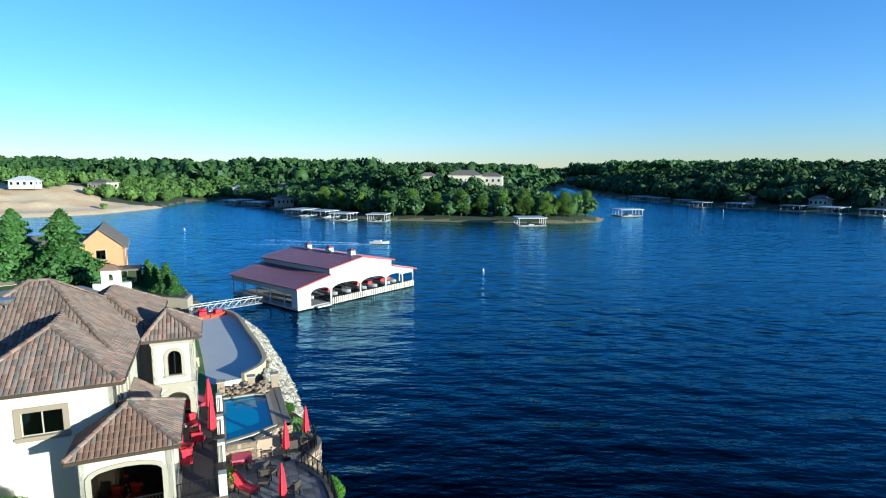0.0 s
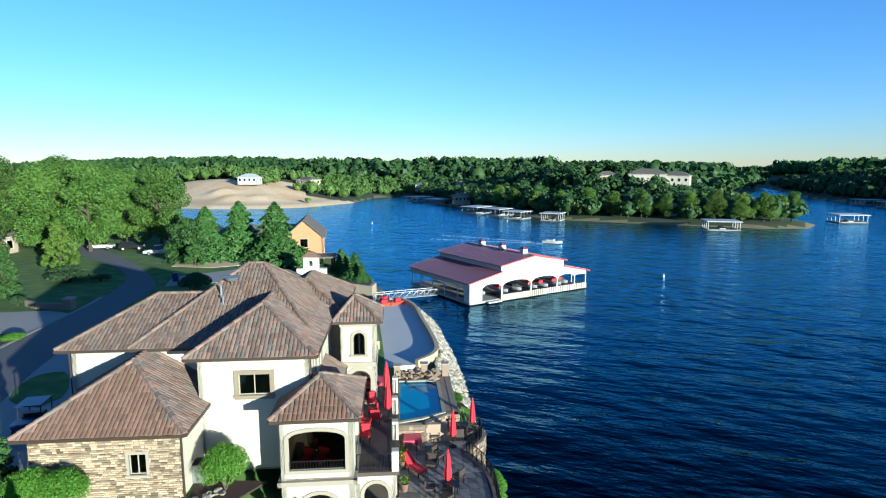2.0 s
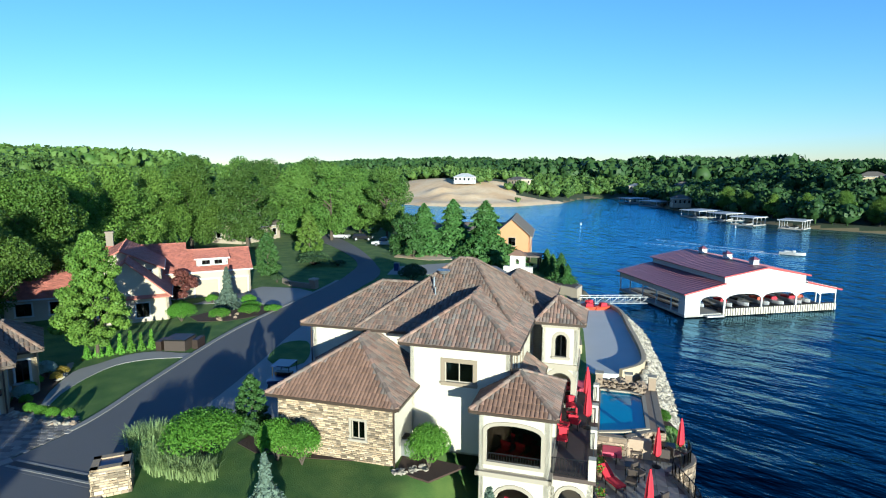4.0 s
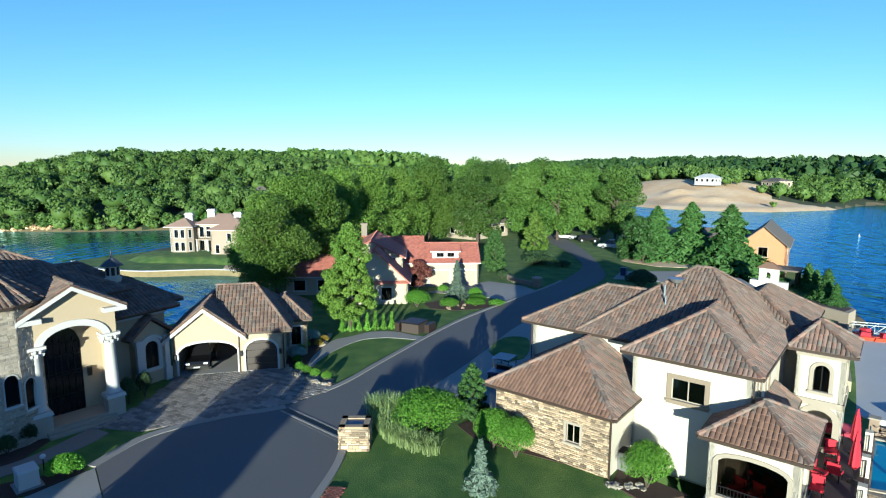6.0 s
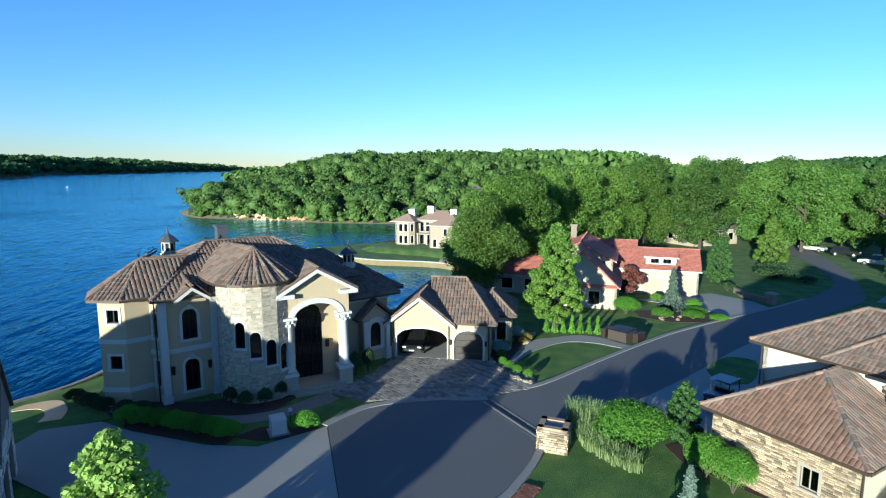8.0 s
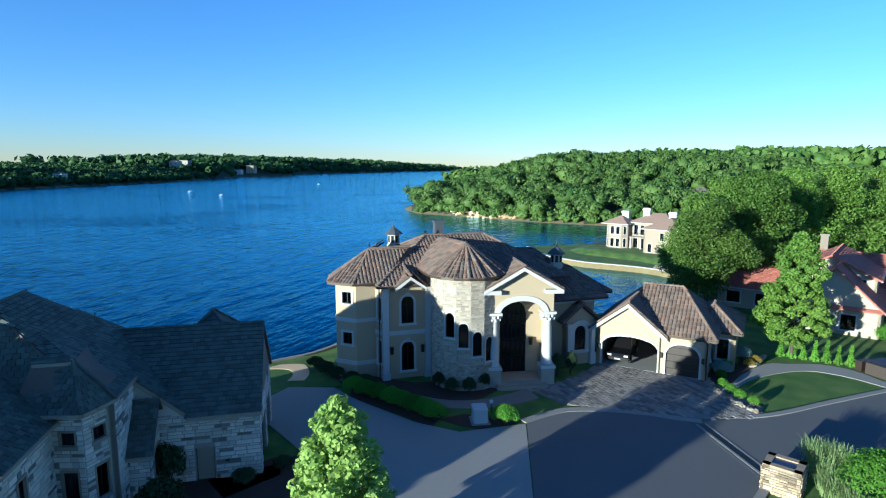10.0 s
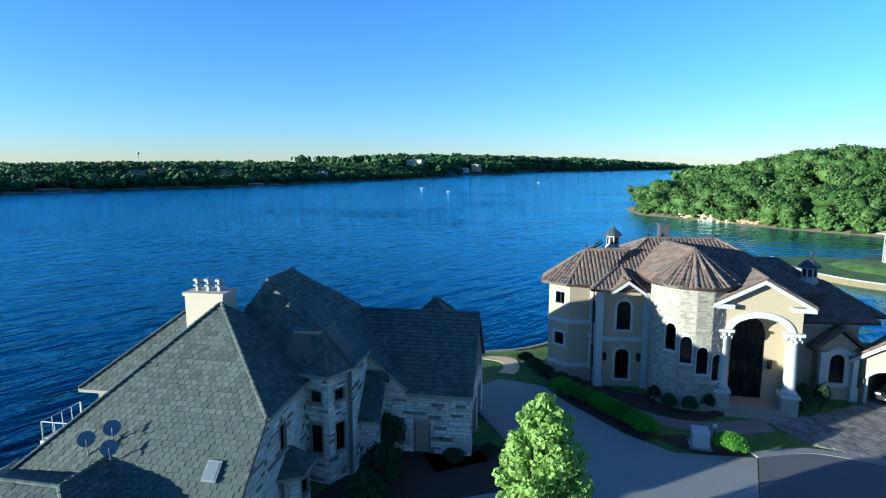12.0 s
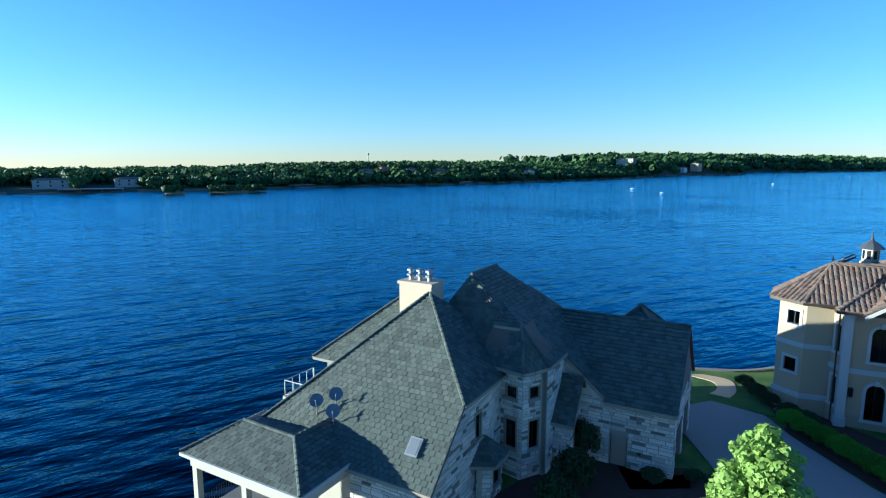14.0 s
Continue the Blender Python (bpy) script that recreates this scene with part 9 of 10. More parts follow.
def chair(u, v, z, deg, cushion, label, group):
    x, y = uv(u, v)
    ob = thing("patio_chair", label, "chair", (x, y, z), group=group)
    a = radians(deg)
    to = lambda s, t: (x + s * math.cos(a) - t * math.sin(a), y + s * math.sin(a) + t * math.cos(a))
    for s, t in ((-0.26, -0.26), (0.26, -0.26), (0.26, 0.26), (-0.26, 0.26)):
        part("leg", Solid().turned(*to(s, t), z, 0.05, 0.05, 0.4 if t < 0 else 0.9, deg), DARK_METAL, ob)
    part("seat", Solid().turned(*to(0, 0), z + 0.4, 0.6, 0.6, 0.13, deg), cushion, ob)
    part("backrest", Solid().turned(*to(0, 0.29), z + 0.5, 0.58, 0.09, 0.5, deg), cushion, ob)
    for s in (-0.32, 0.32):
        part("armrest", Solid().turned(*to(s, 0), z + 0.62, 0.05, 0.55, 0.05, deg), DARK_METAL, ob)
    return ob


for u, v, d in ((-1.75, 36.0, 30), (-1.35, 33.6, 190), (-1.95, 33.0, 100), (-1.6, 34.6, 300), (-1.9, 31.2, 20)):
    chair(u, v, 6.12, d, RED_FABRIC, "dark metal terrace chair with red cushions", "terrace chairs")
for u, v, d in ((2.6, 37.0, 20), (2.55, 34.2, 70), (4.3, 36.9, 200), (1.85, 30.5, 110), (3.6, 31.6, 250), (2.1, 33.2, 10), (4.9, 37.3, 150), (2.7, 29.6, 330)):
    chair(u, v, 3.02, d, WICKER, "dark metal patio chair with brown woven seat", "patio chairs")
for u, v, d in ((-4.9, 28.4, 0), (-4.1, 28.4, 0), (-3.3, 28.4, 0), (-4.6, 30.0, 180), (-3.6, 30.0, 180)):
    chair(u, v, 6.22, d, RED_FABRIC, "red-cushioned chair in the covered porch", "porch chairs")
for u, v, d in ((-4.6, 28.2, 0), (-3.7, 28.2, 20)):
    chair(u, v, 3.02, d, RED_FABRIC, "red-cushioned chair under the lower arcade", "arcade chairs")


def table(u, v, z, w, cloth, label):
    x, y = uv(u, v)
    ob = thing("patio_table", label, "table", (x, y, z), group="patio tables")
    top = Solid()
    top.turned(x, y, z + 0.7, w, w * 0.8, 0.05, B)
    if cloth:
        top.turned(x, y, z + 0.45, w * 1.02, w * 0.82, 0.25, B, 0.98)
    part("tabletop", top, PINK_FABRIC if cloth else DARK_METAL, ob)
    for s, t in ((-1, -1), (1, -1), (1, 1), (-1, 1)):
        part("leg", Solid().turned(x + s * w * 0.35, y + t * w * 0.28, z, 0.06, 0.06, 0.7, B), DARK_METAL, ob)
    return ob


table(-1.7, 39.2, 6.12, 1.7, True, "terrace table under a pink-red cloth")
table(1.0, 36.2, 3.02, 1.2, True, "patio table under a pink-red cloth")
table(2.2, 34.6, 3.02, 0.9, False, "dark metal patio table")
table(3.0, 30.3, 3.02, 1.0, False, "dark metal patio table")
table(4.6, 37.9, 3.02, 0.9, False, "dark metal patio table")
x, y = uv(1.15, 32.9)
lg = thing("sun_lounger", "red-cushioned sun lounger with raised back", "lounger", (x, y, 3.02))
for k, (s, zz, ln, tilt) in enumerate(((0.0, 0.32, 1.25, 0), (-0.85, 0.36, 0.75, 1))):
    c, s_ = math.cos(radians(-30)), math.sin(radians(-30))
    o = Solid()
    ax, ay = x + s * c, y + s * s_
    px, py = -s_ * 0.33, c * 0.33
    lo_, hi = (-ln / 2, ln / 2)
    z0 = 3.02 + zz
    dz = 0.45 if tilt else 0
    p = [(ax + lo_ * c - px, ay + lo_ * s_ - py, z0 + dz), (ax + hi * c - px, ay + hi * s_ - py, z0), (ax + hi * c + px, ay + hi * s_ + py, z0), (ax + lo_ * c + px, ay + lo_ * s_ + py, z0 + dz)]
    o.hexa(p + [(a_, b_, c_ + 0.12) for a_, b_, c_ in p])
    part("backrest" if tilt else "cushion", o, RED_FABRIC, lg)
for s in (-0.5, 0.5):
    for t in (-0.28, 0.28):
        part("leg", Solid().turned(x + s * 0.87 + t * 0.5, y - s * 0.5 + t * 0.87, 3.02, 0.05, 0.05, 0.32, 0), DARK_METAL, lg)
rail = thing("patio_railing", "black iron railing along the curved patio edge", "railing", (*uv(5.5, 30), 3.0))
railing(rail, curve([uv(5.45, 26.8), uv(5.65, 29.0), uv(5.7, 32.0), uv(5.1, 34.0), uv(4.6, 35.2)], 3), 3.05)
railing(rail, curve([uv(5.2, 36.1), uv(5.9, 37.2), uv(5.9, 38.5)], 3), 3.05)
for u, v in ((0.3, 34.6), (0.35, 31.0), (0.3, 33.6), (1.6, 37.0)):
    x, y = uv(u, v)
    po = Solid()
    po.lathe([(0.16, 3.02), (0.26, 3.5), (0.28, 3.56), (0.22, 3.54)], 12, x, y)
    ob = single("flower_pot", po, TILE_PIECE, "terracotta pot with orange flowers", "flower pot", (x, y, 3.0), group="flower pots")
    rg = np.random.default_rng(int(u * 10 + v))
    vv, qq = leaf_quads(np.array([x, y, 3.75]) + rg.normal(size=(160, 3)) * 0.13 - np.array([x, y, 3.0]), rg.normal(size=(160, 3)), 0.09, rg)
    me = mesh_arrays("plant", vv, qq, [LEAF_BOX, ORANGE_FABRIC], (rg.random(160) < 0.25).astype(int))
    p = new("plant", me)
    p.parent = ob

# ---- shrubs and beds ----
BIG_SHRUB = [tree_meshes("big_shrub%d" % i, 1.0, 0.75, 160 + i, 15000, 0.026, LEAF_BOX, count=46, kind="shrub") for i in range(2)]
SHRUB = [tree_meshes("shrub%d" % i, 1.0, 0.75, 60 + i, 6500, 0.045, LEAF_BOX, count=30, kind="shrub") for i in range(3)]
BLUE_SHRUB = tree_meshes("blue_shrub", 1.0, 0.75, 66, 3500, 0.055, LEAF_SILVER, count=26, kind="shrub")
GOLD_SHRUB = tree_meshes("gold_shrub", 1.0, 0.75, 67, 2500, 0.06, LEAF_GOLD, count=22, kind="shrub")
DSHRUB = [tree_meshes("dshrub%d" % i, 1.0, 0.75, 70 + i, 3000, 0.06, LEAF_DARK, count=24, kind="shrub") for i in range(2)]


def shrub(x, y, w, h, z=6.0, dark=False, label="rounded green shrub", group="shrubs"):
    ms = DSHRUB if dark else BIG_SHRUB if w > 2.3 else SHRUB
    ob = tree("shrub", x, y, z, ms[rr.randrange(len(ms))], label, "shrub", 1.0, rr.uniform(0, 6.28), group)
    ob.scale = (w / 1.55, w / 1.55, h)
    return ob


shrub(-29.0, 14.7, 4.7, 2.9, label="large clipped bright green shrub by the cream house")
shrub(-25.3, 16.9, 2.4, 2.75, label="bright green shrub under the stone wall"), shrub(-23.9, 17.5, 2.35, 2.6, label="bright green shrub under the stone wall")
tree("arborvitae", -29.4, 18.0, 6.0, CON[2], "upright green arborvitae by the stone wing", scale=0.56)
shrub(-18.3, 21.6, 2.6, 2.7, label="round bright green shrub by the cream wall")
shrub(-15.4, 22.6, 1.6, 1.2, ground_at(-15.4, 22.6), True, "low dark shrub by the cream wall"), shrub(-12.4, 23.6, 1.3, 1.0, ground_at(-12.4, 23.6), True, "low dark shrub by the cream wall")
for x, y, w, h in ((-38.0, -9.9, 1.1, 1.4), (-37.1, -8.7, 1.1, 1.4), (-37.5, -7.5, 1.1, 1.4), (-38.6, -6.7, 1.1, 1.5)):
    shrub(x, y, w, h, dark=True, label="dark upright shrub at the tower's foot", group="tower shrubs")
for i in range(8):
    t = i / 7
    shrub(-35.7 + 2.9 * t, -15.6 + 6.7 * t + 0.4 * math.sin(3 * t), 1.75, 1.35, label="rounded boxwood of a clipped row", group="boxwood row")
shrub(-33.4, -4.4, 1.9, 1.4, label="round green shrub beside a utility box")
for x, y in ((-38.8, -19.3), (-37.9, -18.0), (-37.2, -16.4), (-36.9, -15.2), (-39.6, -20.6)):
    shrub(x, y, 1.5, 1.1, dark=True, label="dark shrub along the mansion's wall", group="wall shrubs")
for x, y in ((-42.3, -1.6), (-43.0, -0.6)):
    shrub(x, y, 1.2, 2.2, dark=True, label="tall dark shrub by the entrance", group="entrance shrubs")
for x, y, w in ((-43.1, 10.3, 0.9), (-42.0, 10.6, 0.85), (-41.1, 11.0, 0.9), (-40.1, 11.6, 0.9)):
    shrub(x, y, w, 0.85, label="small round green shrub in a stone-edged bed", group="bed shrubs")
for x, y, w, h in ((-45.9, 10.8, 1.7, 1.3), (-49.8, 13.2, 1.6, 1.5)):
    tree("blue_shrub", x, y, 6.0, BLUE_SHRUB, "pale silver-blue shrub in a stone-edged bed", "shrub", 1.0, x, "silver shrubs").scale = (w / 1.55, w / 1.55, h)
for x, y, w, h in ((-47.3, 11.4, 1.2, 1.1), (-48.4, 12.0, 1.2, 1.0), (-45.0, 10.6, 0.9, 0.8)):
    shrub(x, y, w, h, label="leafy green shrub in a stone-edged bed", group="bed shrubs")
for x, y, w, h in ((-49.2, 14.1, 1.0, 0.9), (-48.4, 13.4, 0.9, 0.8)):
    tree("golden_shrub", x, y, 6.0, GOLD_SHRUB, "golden-leaved shrub in a stone-edged bed", "shrub", 1.0, y, "golden shrubs").scale = (w / 1.55, w / 1.55, h)
for x, y, w, h in ((-57.5, 27.6, 3.2, 2.2), (-55.0, 30.5, 2.4, 1.4), (-54.6, 33.8, 2.6, 1.1), (-56.4, 35.2, 2.4, 1.0), (-60.5, 29.2, 2.0, 1.6), (-53.4, 36.0, 2.2, 0.9), (-58.6, 36.2, 2.0, 1.3), (-62.5, 33.8, 1.6, 1.2)):
    shrub(x, y, w, h, label="green shrub in a planted island bed", group="island bed shrubs")
for x, y, w, h in ((-74.5, 58.5, 6, 1.8), (-78.5, 61.5, 5, 1.8), (-70.5, 60.2, 3, 1.2), (-67.0, 46.0, 2, 1.4), (-52.4, 58.5, 4.5, 2.6), (-55.0, 61.5, 3.0, 2.2)):
    shrub(x, y, w, h, dark=True, label="dark spreading shrub on the verge", group="verge shrubs")
for x, y, w, h in ((-22.2, -19.9, 2.0, 2.6), (-19.4, -17.9, 2.4, 2.6), (-17.2, -17.0, 2.2, 2.4), (-23.4, -16.4, 1.4, 0.9), (-25.2, -15.2, 1.2, 0.8)):
    shrub(x, y, w, h, dark=True, label="dark shrub beside the stone house", group="stone house shrubs")
tree("young_tree", -24.2, -17.6, 6.0, tree_meshes("sapling", 2.0, 0.6, 77, 500, 0.14, LEAF_DARK, 0.45, 8), "small dark sapling in the entrance bed")
for u, v, h in ((5.0, 41.5, 1.0), (5.2, 40.0, 1.1), (4.8, 44.0, 1.2), (6.4, 33.4, 1.6), (6.3, 34.4, 1.5), (6.2, 32.4, 1.2)):
    x, y = uv(u, v)
    shrub(x, y, 1.4, h, 2.5 if u < 6 else 0.8, label="green shrub among lakeside rocks", group="lakeside shrubs")


def grass_tuft(x, y, z, h, n, seed, label="feathery pale green ornamental grass"):
    rg = np.random.default_rng(seed)
    a, lean = rg.uniform(0, 6.283, n), rg.uniform(0.1, 0.75, n)
    base = rg.normal(size=(n, 2)) * 0.16 * h
    ln = h * rg.uniform(0.7, 1.1, n)
    v, q = [], []
    for i in range(n):
        d = np.array([math.cos(a[i]), math.sin(a[i])])
        sd = np.array([-d[1], d[0]]) * 0.022
        p = [base[i], base[i] + d * lean[i] * ln[i] * 0.35, base[i] + d * lean[i] * ln[i]]
        zz = [0, ln[i] * 0.62, ln[i] * (0.98 - 0.3 * lean[i])]
        k = len(v)
        for (pp, z_, w_) in zip(p, zz, (1, 0.9, 0.2)):
            v += [(*(pp - sd * w_), z_), (*(pp + sd * w_), z_)]
        q += [(k, k + 1, k + 3, k + 2), (k + 2, k + 3, k + 5, k + 4)]
    ob = new("ornamental_grass", mesh_arrays("ornamental_grass", v, q, [LEAF_GRASS]))
    ob.location = (x, y, z)
    return tagged(ob, label, "grass", "ornamental grasses")


for i, (x, y, h) in enumerate(((-32.2, 12.6, 1.7), (-31.4, 12.6, 1.5), (-30.6, 12.4, 1.3), (-29.8, 12.3, 1.2), (-29.0, 12.3, 1.25), (-28.2, 12.6, 1.2), (-27.4, 13.0, 1.2), (-26.6, 13.5, 1.15), (-31.8, 13.4, 1.7))):
    grass_tuft(x, y, 6.0, h, 420, i)
grass_tuft(*uv(5.2, 39.4), 2.6, 1.2, 260, 30), grass_tuft(*uv(4.9, 40.6), 2.6, 1.1, 240, 31)
for nm, poly in (("a", [(-28.8, 16.6), (-27.0, 16.6), (-24.0, 18.2), (-20.3, 20.6), (-20.9, 21.4), (-26.0, 19.6), (-29.6, 19.4)]), ("b", [(-19.4, 20.2), (-17.4, 20.5), (-16.8, 22.9), (-20.4, 21.9)]),
                 ("c", [(-32.2, -3.7), (-34.0, -3.6), (-34.2, -7.2), (-33.0, -8.6), (-32.4, -7.0)]), ("d", [(-36.4, -16.6), (-37.0, -14.0), (-36.2, -9.6), (-36.2, -7.0), (-38.6, -5.6), (-40.4, -7.0), (-38.6, -12), (-39.6, -19.5)]),
                 ("e", [(-37.2, -16.2), (-34.9, -15.6), (-31.9, -8.8), (-33.6, -8.4)]), ("f", [(-53.0, 34.6), (-55.6, 36.8), (-59.4, 36.6), (-58.6, 29.0), (-56.0, 28.6), (-53.8, 30.6)]),
                 ("g", [(-51.5, 12.5), (-46.0, 9.9), (-44.7, 9.6), (-41.7, 9.6), (-39.9, 10.5), (-39.0, 11.5), (-43.8, 11.2), (-46.2, 12.2), (-50.0, 14.9)]), ("h", [(-22.0, -16.6), (-24.6, -15.0), (-26.2, -16.2), (-23.2, -18.4)])):
    paving("mulch_bed_" + nm, poly, 6.03, MULCH, "dark bark mulch planting bed", "bed", 0.1)
paving("mansion_path", curve([(-37.6, -17.6), (-36.0, -13.6), (-34.8, -9.6), (-35.2, -6.6), (-36.6, -4.0), (-38.0, -2.6)], 4) + curve([(-39.4, -3.6), (-37.6, -5.4), (-36.4, -7.2), (-36.1, -9.6), (-37.2, -13.8), (-38.8, -17.6)], 4), 6.04, PAVER_BED, "brown paved garden path before the mansion", "path", 0.1)
paving("bed_path", curve([(-43.9, 11.1), (-46.2, 12.3), (-49.5, 14.9), (-50.0, 16.9), (-50.5, 19.3), (-49.5, 21.3), (-47.5, 22.4), (-46.0, 23.7)], 3) + curve([(-45.4, 22.6), (-46.6, 21.5), (-48.0, 19.8), (-48.5, 17.6), (-47.2, 15.0), (-45.3, 12.8), (-43.6, 11.5)], 3), 6.035, CONCRETE, "curved paved path round the lawn", "path", 0.1)
paving("garage_drive_red", [(-53.8, 38.6), (-57.0, 45.2), (-61.4, 45.4), (-66.0, 43.0), (-63.8, 32.0), (-59.6, 36.6)], 6.045, CONCRETE, "grey concrete drive of the red-roofed house", "driveway", 0.1)
paving("drive_orange", [(-59.0, 60.0), (-62.8, 65.6), (-57.0, 76.0), (-50.0, 76.5), (-44.5, 72.0), (-47.0, 67.5), (-52.0, 66.0)], 6.04, CONCRETE, "pale concrete drive leading to the lake houses", "driveway", 0.1)
paving("verge_dry", [(-63, 74), (-58.5, 79.0), (-68, 83.5), (-74, 79.0), (-70, 73)], 6.03, SAND, "dry sandy verge under the trees", "verge", 0.08)
paving("green_island", curve([(-36.9, 25.9), (-40.0, 26.2), (-42.6, 29.6), (-41.4, 31.4), (-38.4, 29.4), (-36.9, 27.6)], 3), 6.09, GRASS, "small grass island beside the drive", "lawn", 0.1)
# small brick pad between the kerb and the lawn
PAD = [(-26.0, 7.5), (-25.0, 6.75), (-24.2, 5.9), (-23.7, 6.4), (-24.5, 7.4), (-25.4, 8.1)]
pad = paving("brick_pad", PAD, 6.06, MORTAR, "small red brick pad beside the turning area", "paving", 0.1)
brick_mesh = Solid().turned(0, 0, 0, 0.21, 0.095, 0.03, 42, 0.95).mesh("brick")
brick_mesh.materials.append(BRICK_RED)
ca, sa_ = math.cos(radians(42)), math.sin(radians(42))
for i in range(-24, 24):
    for k in range(-12, 12):
        u, v = (k + 0.5 * (i % 2)) * 0.225, i * 0.11
        x, y = -24.4 + u * ca - v * sa_, 6.9 + u * sa_ + v * ca
        if inside(np.array([x]), np.array([y]), PAD)[0]:
            ob = new("brick", brick_mesh)
            ob.parent = pad
            ob.location = (x, y, 6.06)
# edging boulders of the bed by the garages
for i in range(26):
    t = i / 25
    x = -44.8 + 5.7 * t + 0.12 * rr.random()
    y = 9.4 + 2.0 * t ** 2.6 + 0.12 * rr.random()
    boulder(x, y, 6.08, rr.uniform(0.3, 0.6), PATIO_ROCK if i % 2 else RIP_ROCK, "pale edging boulder round a bed", group="edging boulders")
for i in range(10):
    boulder(-51.6 + i * 0.35 + rr.random() * 0.3, 15.4 - i * 0.2, 6.1, 0.5, RIP_ROCK, "pale edging boulder round a bed", group="edging boulders")
for i in range(12):
    boulder(-56.0 + rr.uniform(-1.5, 2.0), 31.2 + rr.uniform(-1, 2), 6.1, rr.uniform(0.4, 0.8), PATIO_ROCK, "reddish boulder in the island bed", group="island boulders")
for i in range(30):
    boulder(-19.4 + rr.uniform(-0.2, 0.4) + i * 0.03, 20.0 + i * 0.05 + rr.uniform(-0.2, 0.2), 6.03, rr.uniform(0.15, 0.35), RIP_ROCK, "small pale edging stone", group="edging stones")

# ---- street furniture and vehicles ----
fo = thing("stone_planter", "square stone planter with dark basin at the road's end", "planter", (-28.4, 9.8, 6.0))
c_, s_ = math.cos(radians(62)), math.sin(radians(62))
q4 = lambda s, t: (-29.5 + s * c_ - t * s_, 10.15 + s * s_ + t * c_)
core, face = Solid(), Solid()
pts = [q4(-0.85, -0.75), q4(0.85, -0.75), q4(0.85, 0.75), q4(-0.85, 0.75)]
rg_ = random.Random(2)
for i in range(4):
    at = wall(core, pts[i], pts[(i + 1) % 4], 5.9, 7.35, 0.25)
    stones(face, at, 1.7 if i % 2 == 0 else 1.5, 5.95, 7.3, (), rg_, h=(0.12, 0.22), w=(0.2, 0.5))
part("wall", core, MORTAR, fo)
part("stone_facing", face, STONE_GOLD, fo, kind="stuff")
cpg = Solid()
for i in range(4):
    wall(cpg, (pts[i][0] * 1.0, pts[i][1]), pts[(i + 1) % 4], 7.35, 7.47, 0.34)
part("coping", cpg, STONE_GOLD, fo)
bs = Solid()
bs.prism([q4(-0.6, -0.5), q4(0.6, -0.5), q4(0.6, 0.5), q4(-0.6, 0.5)], 7.1, 7.4)
part("basin", bs, BLUE_PAINT, fo, "dark blue basin")
gr = Solid()
d0, d1 = Vector((-36.3, 7.6)), Vector((-30.6, 9.9))
gd = (d1 - d0).normalized()
gn = Vector((-gd.y, gd.x)) * 0.22
gr.hexa([(*(d0 - gn), 6.0), (*(d1 - gn), 6.0), (*(d1 + gn), 6.0), (*(d0 + gn), 6.0), (*(d0 - gn), 6.075), (*(d1 - gn), 6.075), (*(d1 + gn), 6.075), (*(d0 + gn), 6.075)])
dr_ = single("trench_drain", gr, DARK_METAL, "black iron trench drain across the lane", "drain", kind="structure")
for sg in (-1, 1):
    fr = Solid()
    o1, o2 = gn * sg, gn * sg * 1.7
    a_, b_ = (o1, o2) if sg < 0 else (o2, o1)
    fr.hexa([(*(d0 + b_), 6.0), (*(d0 + a_), 6.0), (*(d1 + a_), 6.0), (*(d1 + b_), 6.0), (*(d0 + b_), 6.08), (*(d0 + a_), 6.08), (*(d1 + a_), 6.08), (*(d1 + b_), 6.08)])
    part("drain_edge", fr, KERB, dr_)
eb = thing("utility_box", "pale green-grey electrical utility box on a pad", "utility box", (-33.4, -6.0, 6.0))
part("cabinet", Solid().turned(-33.4, -6.0, 6.08, 1.0, 0.9, 0.85, 20, 0.96), CONCRETE_PALE, eb)
part("lid", Solid().turned(-33.4, -6.0, 6.93, 1.06, 0.96, 0.08, 20, 0.9), CONCRETE_PALE, eb)
part("pad", Solid().turned(-33.4, -6.0, 6.0, 1.3, 1.2, 0.08, 20), CONCRETE, eb)
gl = thing("garden_light", "small white globe light on a short post", "garden light", (-34.3, -5.4, 6.0))
part("post", Solid().tube([(-34.3, -5.4, 6.0), (-34.3, -5.4, 6.9)], 0.03, 6), DARK_METAL, gl)
part("globe", Solid().ball((-34.3, -5.4, 7.0), 0.14, 0.14, 0.14, 12, 8), WHITE_METAL, gl, smooth=True)
ac = thing("air_conditioner", "pale grey outdoor air conditioner by the wall", "air conditioner", (-20.4, 22.2, 6.0))
part("body", Solid().turned(-20.3, 22.0, 6.05, 0.9, 0.9, 0.95, B), GALV, ac)
part("fan_guard", Solid().lathe([(0.36, 7.0), (0.36, 7.04), (0.1, 7.06)], 14, -20.3, 22.0), DARK_METAL, ac)
tb = thing("hot_tub", "square tan hot tub with dark cover beside the path", "hot tub", (-48.9, 23.2, 6.0))
part("shell", Solid().turned(-48.9, 23.2, 6.0, 1.9, 1.9, 0.92, 35), WICKER, tb)
part("cover", Solid().turned(-48.9, 23.2, 6.92, 2.0, 2.0, 0.12, 35, 0.97), DARK_METAL, tb)
for dx, dy in ((-1.05, -1.05), (1.0, 1.2)):
    part("side_screen", Solid().turned(-48.9 + dx, 23.2 + dy, 6.0, 0.5, 1.4, 0.85, 35), DARK_WOOD, tb)
wl = stone_skirt("verge_wall", [(-60.0, 46.6), (-63.5, 46.0), (-66.0, 46.6)], 5.9, 6.7, "low stone wall beside the drive", seed=9)
pl = thing("gate_pillar", "small stone pillar with pale cap at the drive", "pillar", (-59.8, 46.8, 6.0))
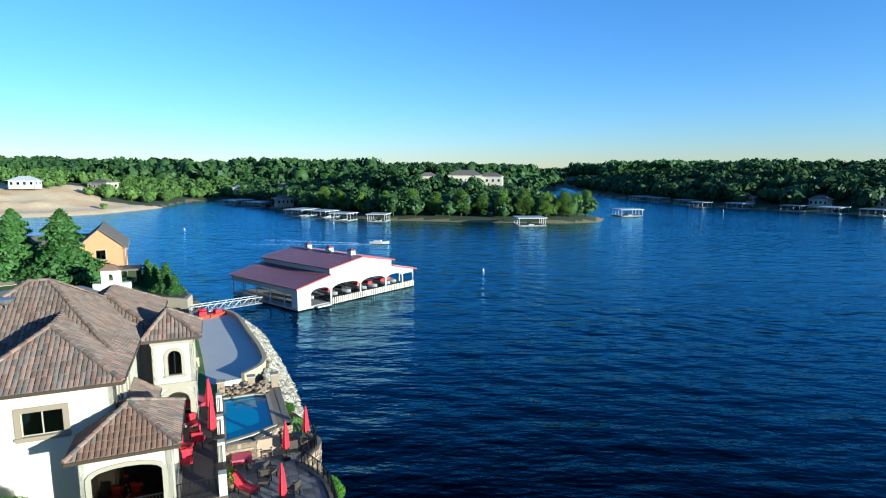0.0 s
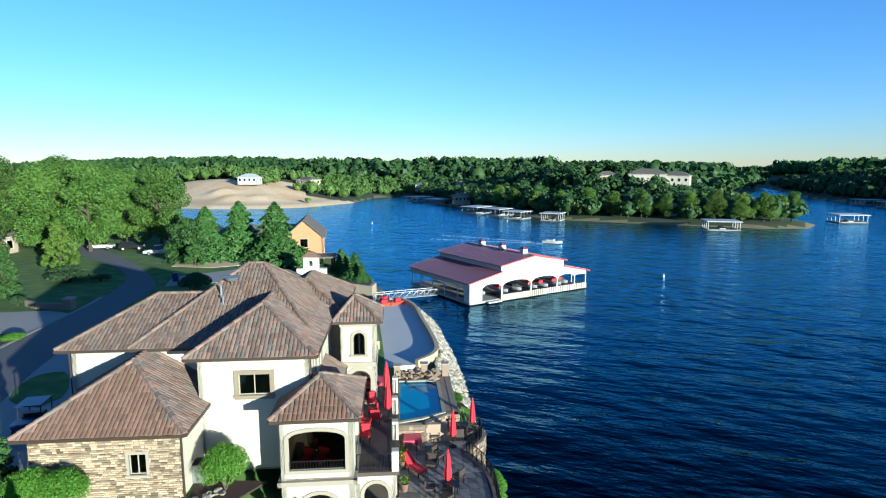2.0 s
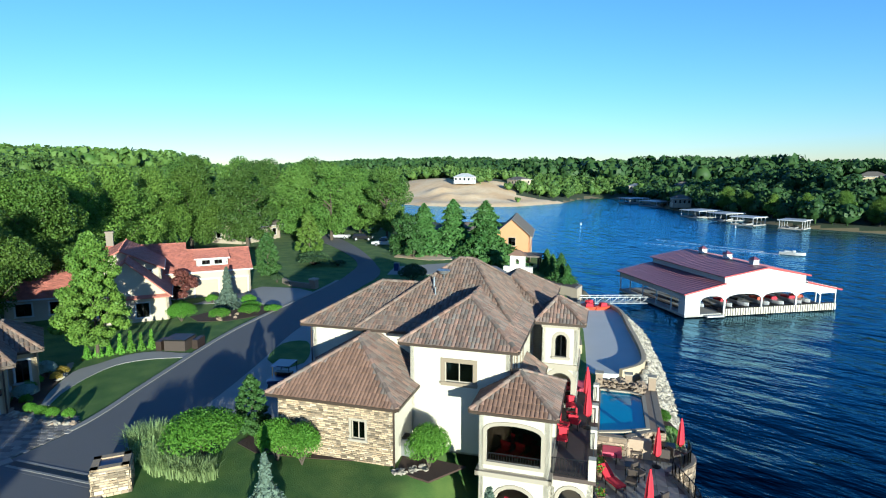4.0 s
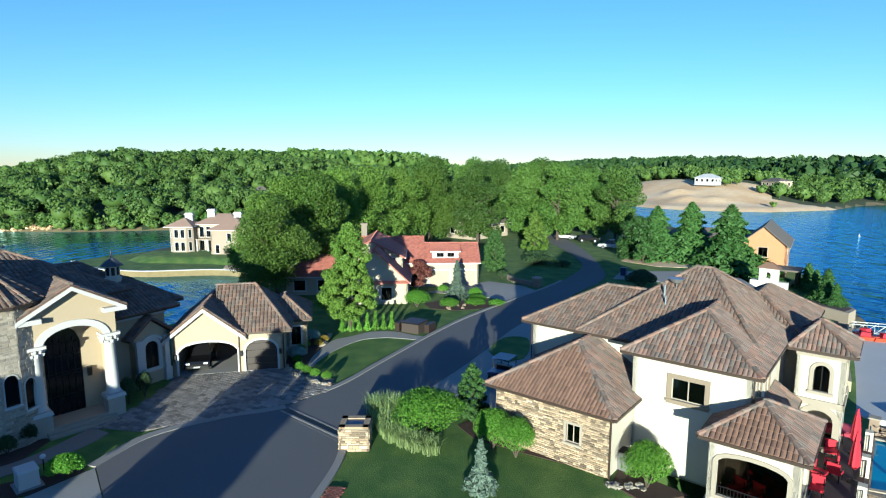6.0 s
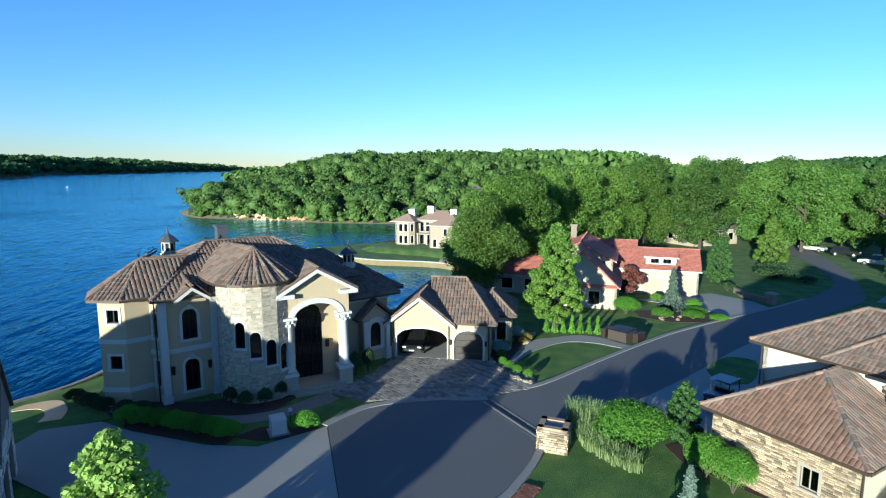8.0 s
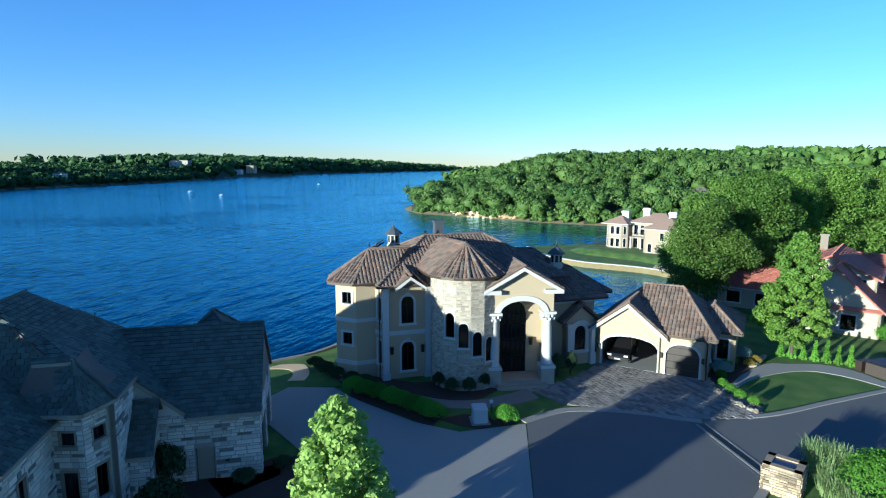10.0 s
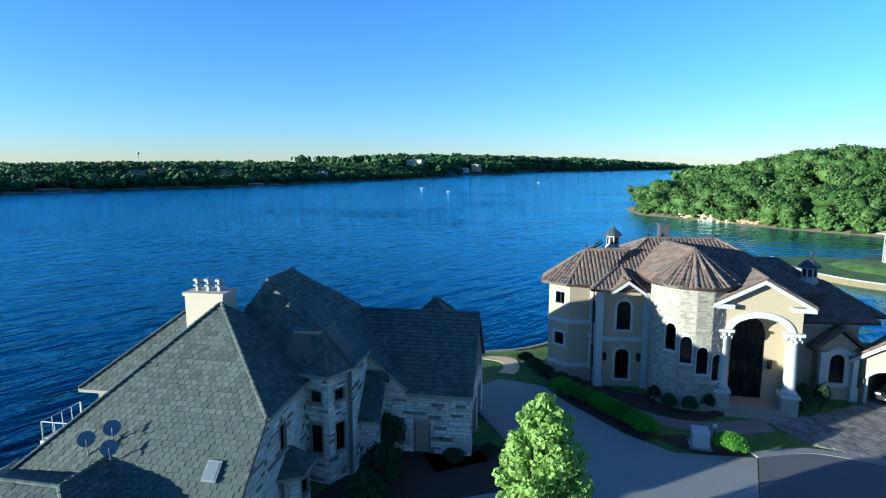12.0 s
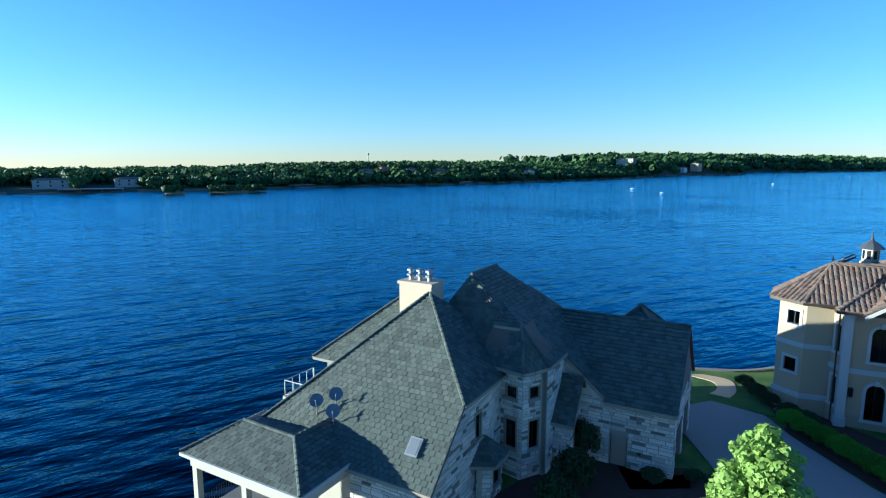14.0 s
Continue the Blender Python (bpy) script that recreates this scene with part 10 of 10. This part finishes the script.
part("shaft", Solid().turned(-59.8, 46.8, 5.9, 0.9, 0.9, 1.3, 15), STONE_PATIO, pl)
part("cap", Solid().turned(-59.8, 46.8, 7.2, 1.1, 1.1, 0.2, 15, 0.8), TRIM_STONE, pl)


def car(name, x, y, z, deg, paint, label, length=4.6, height=1.65, pickup=False):
    ob = thing(name, label, "vehicle", (x, y, z))
    c, s = math.cos(radians(deg)), math.sin(radians(deg))
    to = lambda u, v, w: (x + u * c - v * s, y + u * s + v * c, z + w)
    L, Wd = length / 2, 0.93
    prof = [(-L, 0.45), (-L, 0.95), (-L * 0.96, 1.05), (L * 0.42, 1.08), (L * 0.95, 0.92), (L, 0.75), (L, 0.42)]
    b = Solid()
    n = len(prof)
    b.add([to(u, -Wd, w) for u, w in prof] + [to(u, Wd, w) for u, w in prof], [tuple(range(n)), tuple(reversed(range(n, 2 * n)))] + [(i, n + i, n + (i + 1) % n, (i + 1) % n) for i in range(n)])
    part("body", b, paint, ob)
    k = Solid()
    u0, u1 = (-L * 0.1, L * 0.5) if pickup else (-L * 0.92, L * 0.45)
    k.hexa([to(u0, -0.88, 1.05), to(u1, -0.88, 1.05), to(u1, 0.88, 1.05), to(u0, 0.88, 1.05), to(u0 + 0.15, -0.7, height), to(u1 - 0.6, -0.7, height), to(u1 - 0.6, 0.7, height), to(u0 + 0.15, 0.7, height)])
    part("cabin", k, BLACK_PAINT, ob, "dark glazed cabin")
    r = Solid()
    r.hexa([to(u0 + 0.12, -0.73, height - 0.02), to(u1 - 0.6, -0.73, height - 0.02), to(u1 - 0.6, 0.73, height - 0.02), to(u0 + 0.12, 0.73, height - 0.02), to(u0 + 0.2, -0.65, height + 0.05), to(u1 - 0.7, -0.65, height + 0.05), to(u1 - 0.7, 0.65, height + 0.05), to(u0 + 0.2, 0.65, height + 0.05)])
    part("roof", r, paint, ob)
    for u in (-L * 0.62, L * 0.62):
        for v in (-0.86, 0.86):
            w = Solid()
            p0, p1 = to(u, v - 0.1, 0.36), to(u, v + 0.1, 0.36)
            w.tube([p0, p1], 0.36, 14)
            wo = part("wheel", w, RUBBER, ob)
            part("rim", Solid().tube([to(u, v - 0.11, 0.36), to(u, v + 0.11, 0.36)], 0.2, 10), GALV, wo)
    for v in (-0.65, 0.65):
        part("headlight", Solid().turned(*to(L + 0.01, v, 0)[:2], z + 0.72, 0.06, 0.32, 0.14, deg), WHITE_METAL, ob)
    part("bumper", Solid().turned(*to(L + 0.03, 0, 0)[:2], z + 0.42, 0.14, 1.7, 0.2, deg), DARK_METAL, ob)
    pb = Solid().turned(*to(L + 0.11, 0, 0)[:2], z + 0.48, 0.02, 0.45, 0.1, deg)
    part("number_plate", pb, WHITE_METAL, ob)
    return ob


car("car", -48.4, 3.6, 6.06, -14, BLACK_PAINT, "black off-road car parked inside the open garage", 4.4, 1.8)
car("pickup_truck", -81.4, 82.5, 6.02, 205, WHITE_PAINT, "white pickup truck parked under the trees", 5.6, 1.85, True)
car("car", -92.0, 86.0, 6.02, 40, BLACK_PAINT, "dark car parked in deep shade under trees", 4.5, 1.6)
car("car", -98.0, 84.5, 6.02, 30, WHITE_PAINT, "pale car parked in deep shade under trees", 4.5, 1.6)


def utility_cart(x, y, z, deg):
    ob = thing("utility_cart", "dark blue utility cart with roll cage on the drive", "vehicle", (x, y, z))
    c, s = math.cos(radians(deg)), math.sin(radians(deg))
    to = lambda u, v: (x + u * c - v * s, y + u * s + v * c)
    part("body", Solid().turned(*to(0.2, 0), z + 0.4, 2.6, 1.4, 0.45, deg, 0.92), BLUE_PAINT, ob)
    part("cargo_bed", Solid().turned(*to(-0.95, 0), z + 0.8, 1.0, 1.35, 0.3, deg, 1.05), BLUE_PAINT, ob)
    part("seat", Solid().turned(*to(-0.1, 0), z + 0.85, 0.5, 1.2, 0.45, deg), DARK_METAL, ob)
    part("roof", Solid().turned(*to(0.0, 0), z + 1.85, 1.5, 1.4, 0.07, deg), BLUE_PAINT, ob)
    for u in (-0.65, 0.75):
        for v in (-0.62, 0.62):
            px, py = to(u, v)
            part("cage_bar", Solid().tube([(px, py, z + 0.8), (px, py, z + 1.88)], 0.03, 6), DARK_METAL, ob)
    for u in (-0.85, 1.0):
        for v in (-0.7, 0.7):
            a, b = to(u, v - 0.12), to(u, v + 0.12)
            part("wheel", Solid().tube([(*a, z + 0.32), (*b, z + 0.32)], 0.32, 12), RUBBER, ob)
    return ob


utility_cart(-33.6, 23.4, 6.05, 120)
bn = thing("waste_bin", "blue wheeled bin at the drive's edge", "bin", (-60.0, 63.2, 6.0))
part("body", Solid().turned(-60.0, 63.2, 6.1, 0.7, 0.8, 1.1, 30, 1.12), BLUE_PAINT, bn)
part("lid", Solid().turned(-60.0, 63.2, 7.2, 0.82, 0.9, 0.08, 30), BLUE_PAINT, bn)
